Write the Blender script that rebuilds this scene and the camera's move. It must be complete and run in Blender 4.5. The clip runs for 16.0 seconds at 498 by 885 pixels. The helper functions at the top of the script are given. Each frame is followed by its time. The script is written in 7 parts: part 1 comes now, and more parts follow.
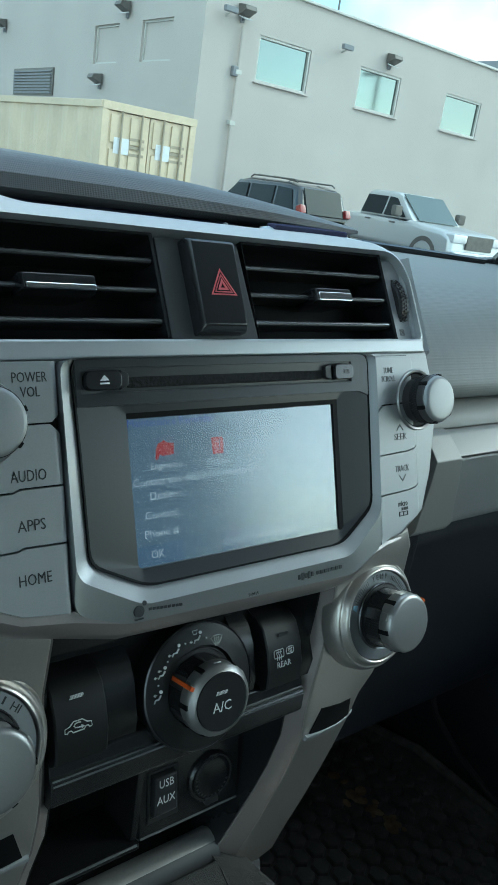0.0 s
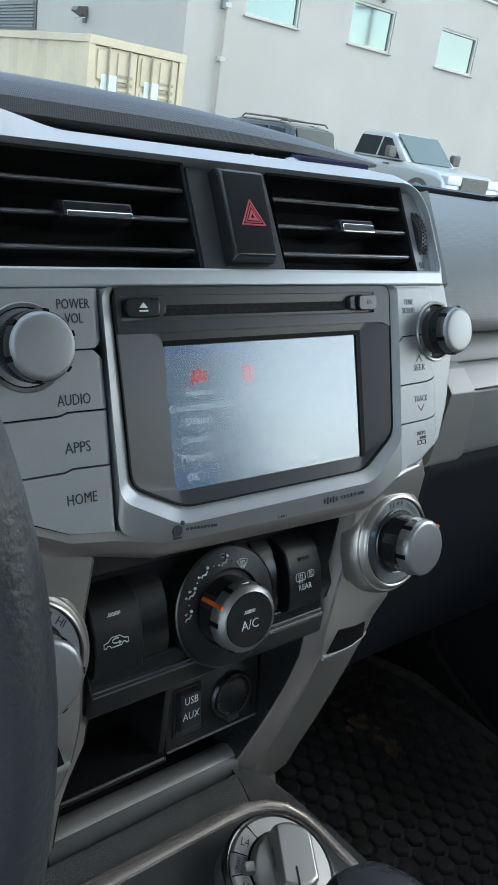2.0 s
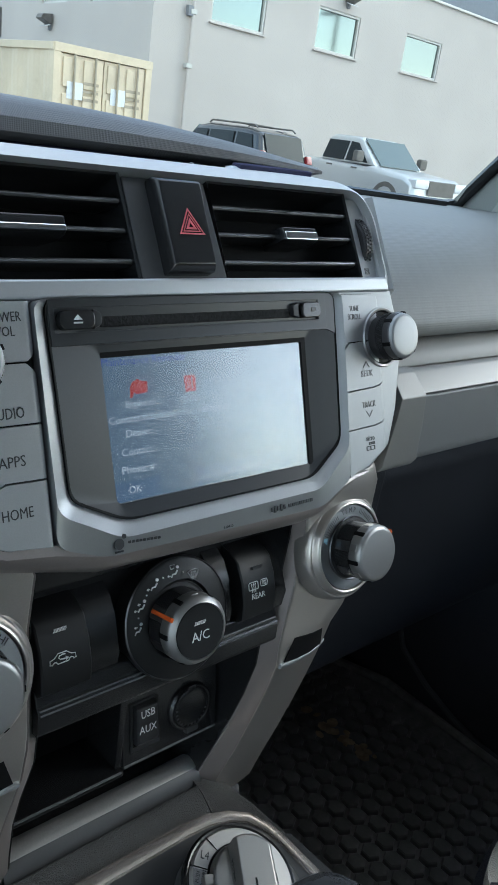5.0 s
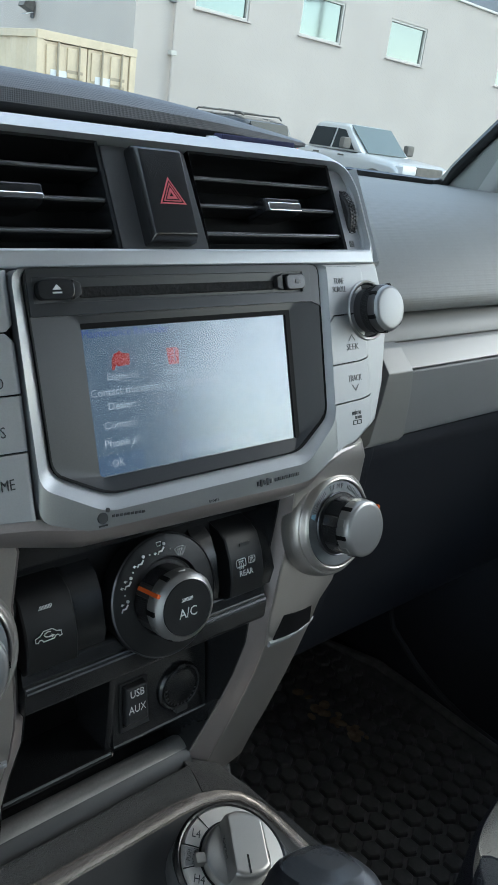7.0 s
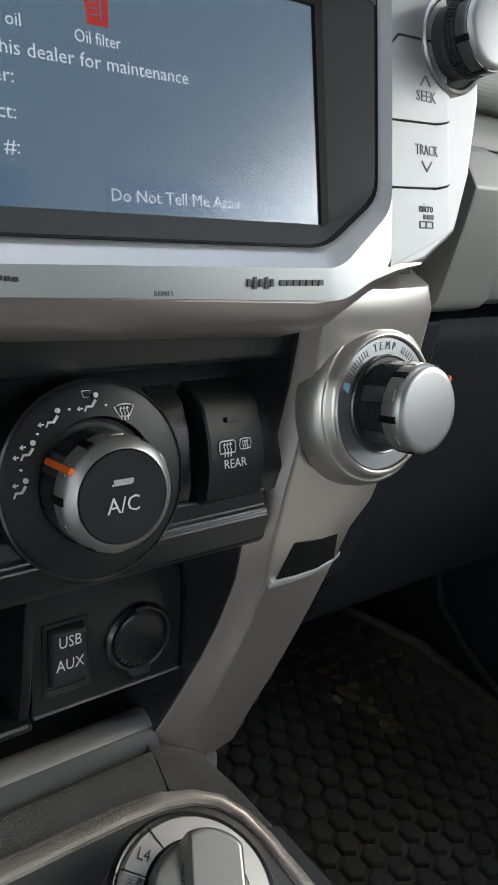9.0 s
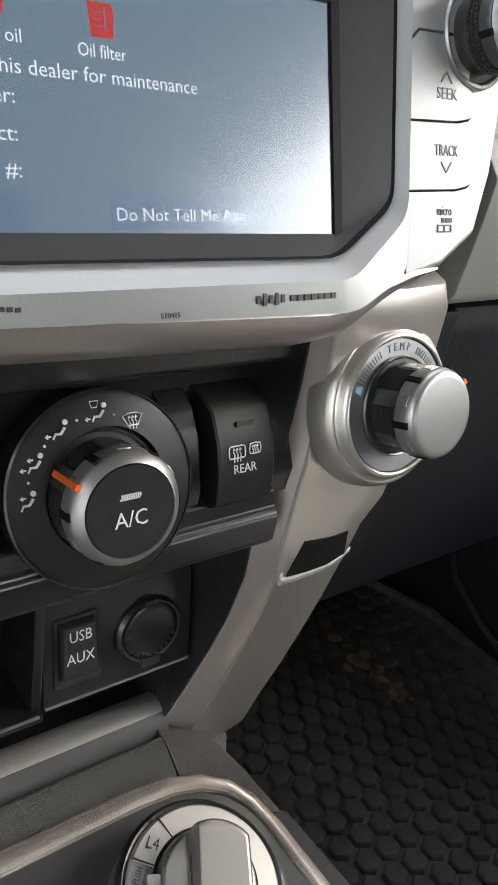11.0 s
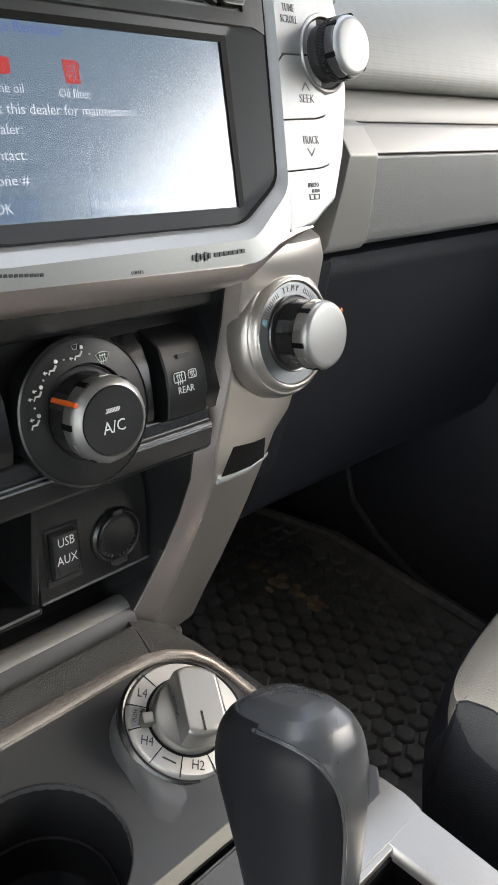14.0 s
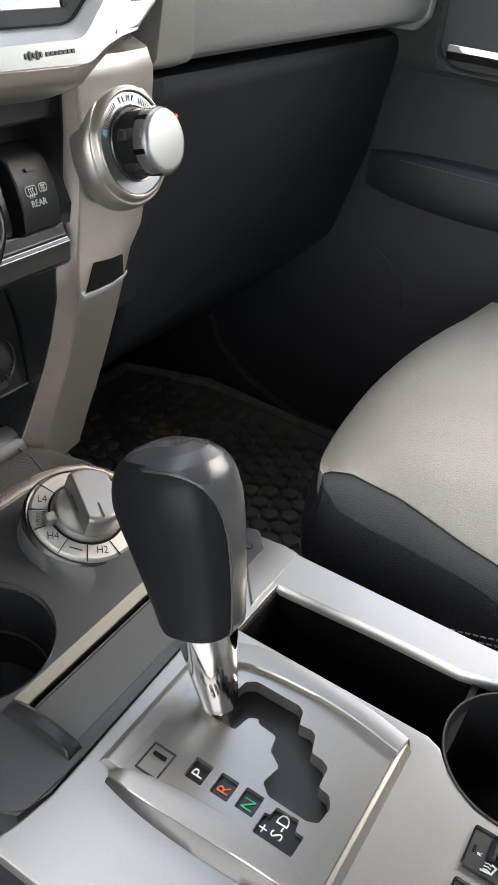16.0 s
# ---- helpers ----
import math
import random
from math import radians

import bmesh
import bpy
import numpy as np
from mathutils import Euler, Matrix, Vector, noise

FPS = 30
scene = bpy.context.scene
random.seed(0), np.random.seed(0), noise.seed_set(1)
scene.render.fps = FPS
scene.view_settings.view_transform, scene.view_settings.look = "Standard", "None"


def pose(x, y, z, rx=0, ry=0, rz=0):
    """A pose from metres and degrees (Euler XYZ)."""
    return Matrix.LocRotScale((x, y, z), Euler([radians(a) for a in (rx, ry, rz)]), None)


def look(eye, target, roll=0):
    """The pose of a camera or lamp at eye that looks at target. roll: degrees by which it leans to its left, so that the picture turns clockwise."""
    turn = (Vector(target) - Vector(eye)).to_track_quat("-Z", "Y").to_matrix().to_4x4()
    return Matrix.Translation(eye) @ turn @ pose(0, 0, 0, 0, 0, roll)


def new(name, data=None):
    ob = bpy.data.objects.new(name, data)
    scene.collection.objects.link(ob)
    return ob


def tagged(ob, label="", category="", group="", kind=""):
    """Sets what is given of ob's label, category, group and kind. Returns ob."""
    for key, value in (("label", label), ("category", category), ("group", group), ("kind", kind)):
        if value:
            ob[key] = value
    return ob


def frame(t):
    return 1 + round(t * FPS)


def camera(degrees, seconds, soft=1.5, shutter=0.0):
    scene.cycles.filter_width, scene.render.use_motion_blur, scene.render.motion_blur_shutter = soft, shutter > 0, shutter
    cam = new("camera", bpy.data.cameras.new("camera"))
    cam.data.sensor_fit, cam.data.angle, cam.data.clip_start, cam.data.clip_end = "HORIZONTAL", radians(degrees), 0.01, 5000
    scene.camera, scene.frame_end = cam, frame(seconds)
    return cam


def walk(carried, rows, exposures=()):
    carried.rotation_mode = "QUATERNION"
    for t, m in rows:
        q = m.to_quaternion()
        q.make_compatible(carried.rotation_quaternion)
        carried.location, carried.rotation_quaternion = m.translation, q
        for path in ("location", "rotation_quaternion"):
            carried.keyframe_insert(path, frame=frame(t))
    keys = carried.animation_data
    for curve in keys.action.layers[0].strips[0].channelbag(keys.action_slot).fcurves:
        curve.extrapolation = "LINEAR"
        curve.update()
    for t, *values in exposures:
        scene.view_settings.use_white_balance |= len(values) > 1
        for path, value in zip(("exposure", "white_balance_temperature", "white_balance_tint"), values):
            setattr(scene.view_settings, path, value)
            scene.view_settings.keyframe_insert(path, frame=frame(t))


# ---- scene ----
cam = camera(35.0, 16.0)
PATH = [
    (0, (-0.264, -0.296, 1.486), (0.985, 1.145, 0.882), 8.6),
    (0.5, (-0.274, -0.316, 1.481), (0.995, 1.083, 0.826), 8.5),
    (1, (-0.292, -0.305, 1.481), (0.971, 1.08, 0.784), 8.6),
    (1.5, (-0.301, -0.293, 1.477), (0.947, 1.095, 0.759), 8.7),
    (2, (-0.29, -0.297, 1.478), (0.961, 1.083, 0.752), 8.8),
    (2.5, (-0.285, -0.301, 1.479), (0.973, 1.072, 0.751), 8.9),
    (3, (-0.28, -0.303, 1.48), (0.99, 1.062, 0.756), 9.0),
    (3.5, (-0.276, -0.304, 1.48), (1.004, 1.056, 0.763), 9.0),
    (4, (-0.276, -0.305, 1.482), (1.009, 1.055, 0.775), 8.8),
    (6.5, (-0.272, -0.305, 1.477), (1.046, 1.018, 0.761), 7.7),
    (7, (-0.271, -0.307, 1.472), (1.044, 1.013, 0.745), 7.8),
    (7.5, (-0.268, -0.308, 1.47), (1.036, 1.022, 0.743), 8.2),
    (8, (-0.266, -0.305, 1.466), (1.015, 1.045, 0.733), 8.8),
    (8.5, (-0.24, -0.288, 1.421), (1.006, 1.084, 0.67), 9.3),
    (9, (-0.138, -0.22, 1.341), (1.079, 1.159, 0.554), 9.7),
    (9.2, (-0.118, -0.197, 1.334), (1.099, 1.15, 0.494), 10.0),
    (11.3, (-0.136, -0.215, 1.363), (1.028, 1.14, 0.465), 10.1),
    (11.5, (-0.14, -0.22, 1.366), (1.025, 1.147, 0.484), 10.0),
    (12, (-0.149, -0.235, 1.387), (1.023, 1.136, 0.523), 10.3),
    (12.5, (-0.155, -0.235, 1.39), (1.037, 1.124, 0.536), 10.6),
    (13, (-0.156, -0.233, 1.394), (1.07, 1.093, 0.535), 10.3),
    (13.5, (-0.163, -0.251, 1.38), (1.12, 1.004, 0.498), 9.3),
    (14, (-0.221, -0.278, 1.382), (1.131, 0.869, 0.456), 7.8),
    (14.5, (-0.275, -0.331, 1.383), (1.161, 0.66, 0.404), 6.1),
    (15, (-0.295, -0.342, 1.386), (1.183, 0.509, 0.342), 4.9),
    (15.5, (-0.298, -0.35, 1.364), (1.188, 0.424, 0.272), 4.7),
    (16, (-0.271, -0.328, 1.362), (1.169, 0.46, 0.218), 6.5),
]
EXPOSURES = [(0, 0.93, 5540, -13), (0.6, 1.07, 5620, -6), (1.5, 1.13, 5850, 1), (4, 1.13, 5880, 2), (8, 1.15, 6100, 2), (9, 1.55, 6600, 6), (11.5, 2.12, 7050, 10), (13, 2.15, 7030, 10), (14, 2.10, 7000, 10), (16, 2.05, 6980, 10)]
walk(cam, [(t, look(eye, target, roll)) for t, eye, target, roll in PATH], EXPOSURES)

# ---- world and sun ----
SUN_DIR = Vector((0.80, -0.42, 0.62)).normalized()
world = bpy.data.worlds.new("sky_world")
scene.world = world
world.use_nodes = True
wn = world.node_tree
sky = wn.nodes.new("ShaderNodeTexSky")
sky.sky_type, sky.sun_disc = "NISHITA", False
sky.sun_elevation = math.asin(SUN_DIR.z)
sky.sun_rotation = math.atan2(SUN_DIR.x, SUN_DIR.y)
sky.air_density, sky.dust_density = 1.0, 0.8
SKY_STRENGTH = 0.222
wn.nodes["Background"].inputs["Strength"].default_value = SKY_STRENGTH
# broken cloud over the blue
tc = wn.nodes.new("ShaderNodeTexCoord")
cn = wn.nodes.new("ShaderNodeTexNoise")
cn.inputs["Scale"].default_value, cn.inputs["Detail"].default_value = 2.6, 7
cr = wn.nodes.new("ShaderNodeValToRGB")
cr.color_ramp.elements[0].position, cr.color_ramp.elements[1].position = 0.40, 0.62
cm = wn.nodes.new("ShaderNodeMixRGB")
cm.inputs["Color2"].default_value = (7.5, 7.6, 7.8, 1)
wn.links.new(tc.outputs["Generated"], cn.inputs["Vector"])
wn.links.new(cn.outputs["Fac"], cr.inputs["Fac"])
wn.links.new(cr.outputs["Color"], cm.inputs["Fac"])
wn.links.new(sky.outputs["Color"], cm.inputs["Color1"])
wn.links.new(cm.outputs["Color"], wn.nodes["Background"].inputs["Color"])
sun = new("sun", bpy.data.lights.new("sun", "SUN"))
sun.data.energy, sun.data.angle, sun.data.color = 0.7, radians(24.0), (1.0, 0.95, 0.87)
sun.matrix_world = look(SUN_DIR * 40, (0, 0, 0))


# ---- materials ----
def mat(name, base, rough=0.5, metal=0.0, grain=0.0, gscale=400.0, bump=0.0, stain=0.0, sscale=9.0, coat=0.0, spec=0.5):
    """A surface with fine grain (gscale) and broad wear (sscale)."""
    m = bpy.data.materials.new(name)
    m.use_nodes = True
    nt, b = m.node_tree, m.node_tree.nodes["Principled BSDF"]
    b.inputs["Base Color"].default_value = (*base, 1)
    b.inputs["Roughness"].default_value, b.inputs["Metallic"].default_value = rough, metal
    b.inputs["Coat Weight"].default_value = coat
    b.inputs["Specular IOR Level"].default_value = spec
    co = nt.nodes.new("ShaderNodeTexCoord")

    def noise_tex(scale, detail=3.0):
        n = nt.nodes.new("ShaderNodeTexNoise")
        n.inputs["Scale"].default_value, n.inputs["Detail"].default_value = scale, detail
        nt.links.new(co.outputs["Object"], n.inputs["Vector"])
        return n

    if grain or stain:
        fine, broad = noise_tex(gscale), noise_tex(sscale, 5)
        mix = nt.nodes.new("ShaderNodeMixRGB")
        mix.blend_type = "MULTIPLY"
        mix.inputs["Fac"].default_value = 1.0
        r1, r2 = nt.nodes.new("ShaderNodeMapRange"), nt.nodes.new("ShaderNodeMapRange")
        for r, a, n in ((r1, grain, fine), (r2, stain, broad)):
            r.inputs["From Min"].default_value, r.inputs["From Max"].default_value = 0.3, 0.7
            r.inputs["To Min"].default_value, r.inputs["To Max"].default_value = 1 - a, 1 + a
            nt.links.new(n.outputs["Fac"], r.inputs["Value"])
        mul = nt.nodes.new("ShaderNodeMath")
        mul.operation = "MULTIPLY"
        nt.links.new(r1.outputs[0], mul.inputs[0]), nt.links.new(r2.outputs[0], mul.inputs[1])
        mix.inputs["Color1"].default_value = (*base, 1)
        nt.links.new(mul.outputs[0], mix.inputs["Color2"])
        nt.links.new(mix.outputs[0], b.inputs["Base Color"])
        rr = nt.nodes.new("ShaderNodeMapRange")
        rr.inputs["To Min"].default_value, rr.inputs["To Max"].default_value = rough * 0.88, min(1, rough * 1.14)
        nt.links.new(broad.outputs["Fac"], rr.inputs["Value"]), nt.links.new(rr.outputs[0], b.inputs["Roughness"])
    if bump:
        n = noise_tex(gscale, 2)
        bp = nt.nodes.new("ShaderNodeBump")
        bp.inputs["Strength"].default_value, bp.inputs["Distance"].default_value = bump, 0.0015
        nt.links.new(n.outputs["Fac"], bp.inputs["Height"]), nt.links.new(bp.outputs[0], b.inputs["Normal"])
    return m


def pebbled(name, base, rough, scale, strength, dist=0.0008, stain=0.08):
    """Moulded leather-like grain: closed cells with creases between."""
    m = mat(name, base, rough, grain=0.05, gscale=scale, stain=stain)
    nt, b = m.node_tree, m.node_tree.nodes["Principled BSDF"]
    co = nt.nodes["Texture Coordinate"]
    v = nt.nodes.new("ShaderNodeTexVoronoi")
    v.feature = "DISTANCE_TO_EDGE"
    v.inputs["Scale"].default_value = scale
    nt.links.new(co.outputs["Object"], v.inputs["Vector"])
    r = nt.nodes.new("ShaderNodeMapRange")
    r.inputs["From Max"].default_value = 0.25
    nt.links.new(v.outputs["Distance"], r.inputs["Value"])
    bp = nt.nodes.new("ShaderNodeBump")
    bp.inputs["Strength"].default_value, bp.inputs["Distance"].default_value = strength, dist
    nt.links.new(r.outputs[0], bp.inputs["Height"]), nt.links.new(bp.outputs[0], b.inputs["Normal"])
    return m


def dotted(name, base, rough, scale, strength, axes=(1, 1, 1)):
    """A pad embossed with regular rows of small dots or ribs."""
    m = mat(name, base, rough, grain=0.03, gscale=500, stain=0.08)
    nt, b = m.node_tree, m.node_tree.nodes["Principled BSDF"]
    co = nt.nodes["Texture Coordinate"]
    mp = nt.nodes.new("ShaderNodeMapping")
    mp.inputs["Scale"].default_value = axes
    v = nt.nodes.new("ShaderNodeTexVoronoi")
    v.inputs["Scale"].default_value, v.inputs["Randomness"].default_value = scale, 0.0
    nt.links.new(co.outputs["Object"], mp.inputs["Vector"]), nt.links.new(mp.outputs[0], v.inputs["Vector"])
    bp = nt.nodes.new("ShaderNodeBump")
    bp.inputs["Strength"].default_value, bp.inputs["Distance"].default_value = strength, 0.0012
    bp.invert = True
    nt.links.new(v.outputs["Distance"], bp.inputs["Height"]), nt.links.new(bp.outputs[0], b.inputs["Normal"])
    return m


def brushed(name, base, rough, along=(1, 60, 60), metal=0.75):
    m = mat(name, base, rough, metal=metal, grain=0.03, gscale=900, stain=0.06)
    nt, b = m.node_tree, m.node_tree.nodes["Principled BSDF"]
    co = nt.nodes["Texture Coordinate"]
    mp = nt.nodes.new("ShaderNodeMapping")
    mp.inputs["Scale"].default_value = along
    n = nt.nodes.new("ShaderNodeTexNoise")
    n.inputs["Scale"].default_value = 22
    nt.links.new(co.outputs["Object"], mp.inputs["Vector"]), nt.links.new(mp.outputs[0], n.inputs["Vector"])
    bp = nt.nodes.new("ShaderNodeBump")
    bp.inputs["Strength"].default_value, bp.inputs["Distance"].default_value = 0.06, 0.0004
    nt.links.new(n.outputs["Fac"], bp.inputs["Height"]), nt.links.new(bp.outputs[0], b.inputs["Normal"])
    return m


def glow(name, color, strength):
    m = bpy.data.materials.new(name)
    m.use_nodes = True
    b = m.node_tree.nodes["Principled BSDF"]
    b.inputs["Base Color"].default_value = (*[c * 0.05 for c in color], 1)
    b.inputs["Specular IOR Level"].default_value = 0.0
    b.inputs["Emission Color"].default_value = (*color, 1)
    b.inputs["Emission Strength"].default_value = strength
    return m


def pane(name, tint, gloss=0.03, rough=0.02):
    """Thin window glass: straight-through light with a mirror film whose gloss grows at grazing angles."""
    m = bpy.data.materials.new(name)
    m.use_nodes = True
    nt = m.node_tree
    nt.nodes.remove(nt.nodes["Principled BSDF"])
    tr, gl, mx, lw, pw, ad = (nt.nodes.new("ShaderNode" + k) for k in ("BsdfTransparent", "BsdfGlossy", "MixShader", "LayerWeight", "Math", "Math"))
    tr.inputs["Color"].default_value = (*tint, 1)
    gl.inputs["Roughness"].default_value = rough
    lw.inputs["Blend"].default_value = 0.5
    pw.operation, ad.operation = "POWER", "MULTIPLY_ADD"
    pw.inputs[1].default_value, ad.inputs[1].default_value, ad.inputs[2].default_value = 5.0, 0.5, gloss
    nt.links.new(lw.outputs["Facing"], pw.inputs[0]), nt.links.new(pw.outputs[0], ad.inputs[0]), nt.links.new(ad.outputs[0], mx.inputs[0])
    nt.links.new(tr.outputs[0], mx.inputs[1]), nt.links.new(gl.outputs[0], mx.inputs[2])
    nt.links.new(mx.outputs[0], nt.nodes["Material Output"].inputs["Surface"])
    return m


SILVER = mat("silver_satin_paint", (0.36, 0.37, 0.375), 0.35, 0.82, grain=0.03, gscale=1500, stain=0.03, spec=0.5)
# Lighter silver for faces that catch light; the brightness is in the colour.
SILVM = mat("lit_silver_paint", (0.48, 0.492, 0.505), 0.34, 0.40, grain=0.03, gscale=1500, stain=0.03)
BUTTON = mat("silver_button_paint", (0.335, 0.344, 0.35), 0.48, 0.55, grain=0.03, gscale=1500, stain=0.03)
CHAMP = brushed("warm_silver_trim", (0.58, 0.545, 0.505), 0.32, metal=0.82)
FINM = mat("dark_silver_fin", (0.33, 0.315, 0.295), 0.32, 0.8, grain=0.03, gscale=900, stain=0.05)
GATE = brushed("brushed_gate_metal", (0.37, 0.35, 0.32), 0.30, metal=0.88)
KNOB = mat("knob_silver", (0.37, 0.365, 0.356), 0.37, 0.82, grain=0.02, gscale=1500, stain=0.03)
SURR = mat("satin_silver_surround", (0.335, 0.343, 0.347), 0.46, 0.55, grain=0.03, gscale=1500, stain=0.03)
RINGM = mat("matt_silver_ring", (0.45, 0.44, 0.424), 0.46, 0.6, grain=0.03, gscale=1200, stain=0.04)
SELG = mat("satin_selector_grip", (0.31, 0.30, 0.285), 0.34, 0.85, grain=0.03, gscale=1200, stain=0.05)
CTOP = brushed("console_silver_paint", (0.41, 0.396, 0.374), 0.32, metal=0.75)
BEZEL = mat("charcoal_bezel", (0.048, 0.050, 0.053), 0.30, 0.0, grain=0.04, gscale=1200, stain=0.05, spec=0.34)
LIDM = mat("grey_lid_plastic", (0.085, 0.085, 0.084), 0.40, grain=0.05, gscale=900, stain=0.05)
PANELG = mat("graphite_plastic", (0.055, 0.056, 0.058), 0.42, grain=0.05, gscale=900, stain=0.06)
SLOPE = pebbled("grained_console_slope", (0.046, 0.0455, 0.0455), 0.36, 620, 0.65, 0.0008)
BANDM = mat("khaki_satin_bevel", (0.20, 0.19, 0.165), 0.45, 0.2, grain=0.06, gscale=900, stain=0.06)
BRONZE = brushed("dark_bronze_trim", (0.66, 0.60, 0.555), 0.25, metal=0.78)
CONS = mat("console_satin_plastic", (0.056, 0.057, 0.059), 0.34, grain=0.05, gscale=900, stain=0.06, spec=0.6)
BLACK = pebbled("black_grained_plastic", (0.018, 0.0185, 0.02), 0.5, 900, 0.25)
SATIN = mat("black_satin_plastic", (0.0125, 0.0129, 0.0138), 0.26, grain=0.06, gscale=900, stain=0.10, spec=0.6)
MATTB = pebbled("matt_black_switch_plastic", (0.0100, 0.0103, 0.011), 0.42, 1400, 0.10)
MATTB.node_tree.nodes["Principled BSDF"].inputs["Specular IOR Level"].default_value = 0.38
# Light base colour carries the edge highlights of black plastic.
EDGEG = mat("painted_edge_glint", (0.30, 0.303, 0.31), 0.22, 0.7, grain=0.03, gscale=900, stain=0.05, spec=1.0)
WHEELP = mat("grey_thumbwheel_panel", (0.34, 0.345, 0.355), 0.40, 0.4, grain=0.04, gscale=900, stain=0.05)
SKIRT = mat("dark_metallic_skirt", (0.12, 0.118, 0.122), 0.28, 0.8, grain=0.03, gscale=900, stain=0.04)
# Silver trim with a dark mauve reflection put into the base colour.
STRIPM = brushed("shaded_silver_edge", (0.38, 0.338, 0.32), 0.32, metal=0.65)
# Fin silver made darker: the flank's shade is put into the colour.
FINS = mat("shaded_fin_side", (0.085, 0.082, 0.08), 0.30, 0.7, grain=0.03, gscale=900, stain=0.05)
# Near-black for recesses; some flat parts use it as painted shade.
VOID = mat("dark_recess_and_shade", (0.005, 0.005, 0.0055), 0.6, grain=0.1, gscale=500, stain=0.1, spec=0.15)
GREYP = mat("dark_grey_plastic", (0.024, 0.0245, 0.026), 0.38, grain=0.05, gscale=900, stain=0.06, spec=0.45)
RUBBER = mat("knurled_black_rubber", (0.014, 0.014, 0.015), 0.55, grain=0.1, gscale=900, bump=0.2)
CHROME = mat("chrome", (0.75, 0.75, 0.76), 0.08, 1.0, grain=0.02, gscale=300, stain=0.05)
PAD = dotted("dash_pad_embossed", (0.115, 0.12, 0.132), 0.5, 1050, 0.28)
# Dash grey lightened: the glare on this side is in the base colour.
PADR = dotted("dash_pad_ribbed", (0.185, 0.188, 0.188), 0.58, 520, 0.22, (0.12, 1, 1))
TRIMS = mat("pale_satin_trim", (0.26, 0.254, 0.244), 0.46, 0.30, grain=0.04, gscale=1200, stain=0.04)
TRIMG = pebbled("grey_grained_panel", (0.19, 0.191, 0.193), 0.36, 900, 0.34, 0.0008)
TRIMP = mat("soft_grey_band", (0.17, 0.165, 0.155), 0.5, grain=0.04, gscale=900, stain=0.05)
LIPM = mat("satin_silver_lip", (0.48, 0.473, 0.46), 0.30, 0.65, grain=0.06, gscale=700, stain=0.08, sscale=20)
TEXT_W = mat("white_legend_print", (0.75, 0.75, 0.74), 0.5, grain=0.03, stain=0.03)
TEXT_D = mat("dark_legend_print", (0.025, 0.027, 0.03), 0.5, grain=0.03, stain=0.03)
# Grey print; on the right radio keys it stands for dark ink washed by glare.
TEXT_G = mat("grey_and_washed_print", (0.14, 0.14, 0.14), 0.5, grain=0.03, stain=0.03)
ORANGE = mat("orange_marker", (0.75, 0.13, 0.02), 0.4, grain=0.03, stain=0.03)
BLUE = mat("blue_marker", (0.30, 0.52, 0.66), 0.4, grain=0.03, stain=0.03)
GREEN = mat("green_legend", (0.03, 0.40, 0.18), 0.4, grain=0.03, stain=0.03)
REDM = mat("red_hazard_print", (0.55, 0.10, 0.12), 0.45, grain=0.03, stain=0.03)
LEATHER_W = mat("wheel_leather", (0.042, 0.048, 0.054), 0.40, grain=0.10, gscale=420, bump=0.28, stain=0.10)
LEATHER_S = pebbled("smooth_grey_leather", (0.060, 0.062, 0.066), 0.28, 1100, 0.05)
LEATHER_K = pebbled("shift_knob_leather", (0.011, 0.0114, 0.0135), 0.42, 1100, 0.06)
LEATHER_K.node_tree.nodes["Principled BSDF"].inputs["Specular IOR Level"].default_value = 0.2
SEAT_L = pebbled("seat_light_leather", (0.45, 0.42, 0.365), 0.45, 480, 0.5)
SEAT_D = pebbled("seat_dark_leather", (0.022, 0.0235, 0.030), 0.48, 520, 0.5)
SEAT_M = pebbled("seat_mid_leather", (0.085, 0.084, 0.084), 0.45, 520, 0.5)
MATR = mat("floor_mat_rubber", (0.17, 0.162, 0.150), 0.40, grain=0.25, gscale=60, bump=0.3, stain=0.35, sscale=7)
CARPET = mat("black_carpet", (0.014, 0.014, 0.015), 0.95, grain=0.3, gscale=500, bump=0.6, stain=0.2)
DIRT = mat("dried_mud", (0.42, 0.32, 0.20), 0.9, grain=0.3, gscale=90, stain=0.3, sscale=40)
HEADL = mat("pale_headliner_cloth", (0.52, 0.51, 0.49), 0.9, grain=0.08, gscale=500, bump=0.3, stain=0.04)
PILLAR = mat("grey_pillar_plastic", (0.34, 0.345, 0.35), 0.55, grain=0.05, gscale=700, bump=0.15, stain=0.04)
GLOVE = pebbled("glove_box_black", (0.016, 0.0175, 0.022), 0.5, 700, 0.25)
GLOVE.node_tree.nodes["Principled BSDF"].inputs["Specular IOR Level"].default_value = 0.22
DOORP = pebbled("door_dark_plastic", (0.030, 0.031, 0.037), 0.45, 700, 0.3)
THREAD = mat("grey_thread", (0.42, 0.42, 0.42), 0.8, grain=0.1, gscale=900, stain=0.05)
SCREEN = glow("lcd_page", (0.30, 0.49, 0.72), 0.112)
SCREEN.node_tree.nodes["Principled BSDF"].inputs["Base Color"].default_value = (0.02, 0.024, 0.03, 1)
SCREEN.node_tree.nodes["Principled BSDF"].inputs["Specular IOR Level"].default_value = 0.0
COVER = pane("touchscreen_cover", (0.97, 0.97, 0.97), 0.115, 0.22)
LCD_TEXT = glow("lcd_white", (0.80, 0.87, 1.0), 0.29)
LCD_RED = glow("lcd_red", (1.0, 0.05, 0.05), 0.14)
LCD_BLUE = glow("lcd_blue", (0.10, 0.22, 1.0), 0.15)
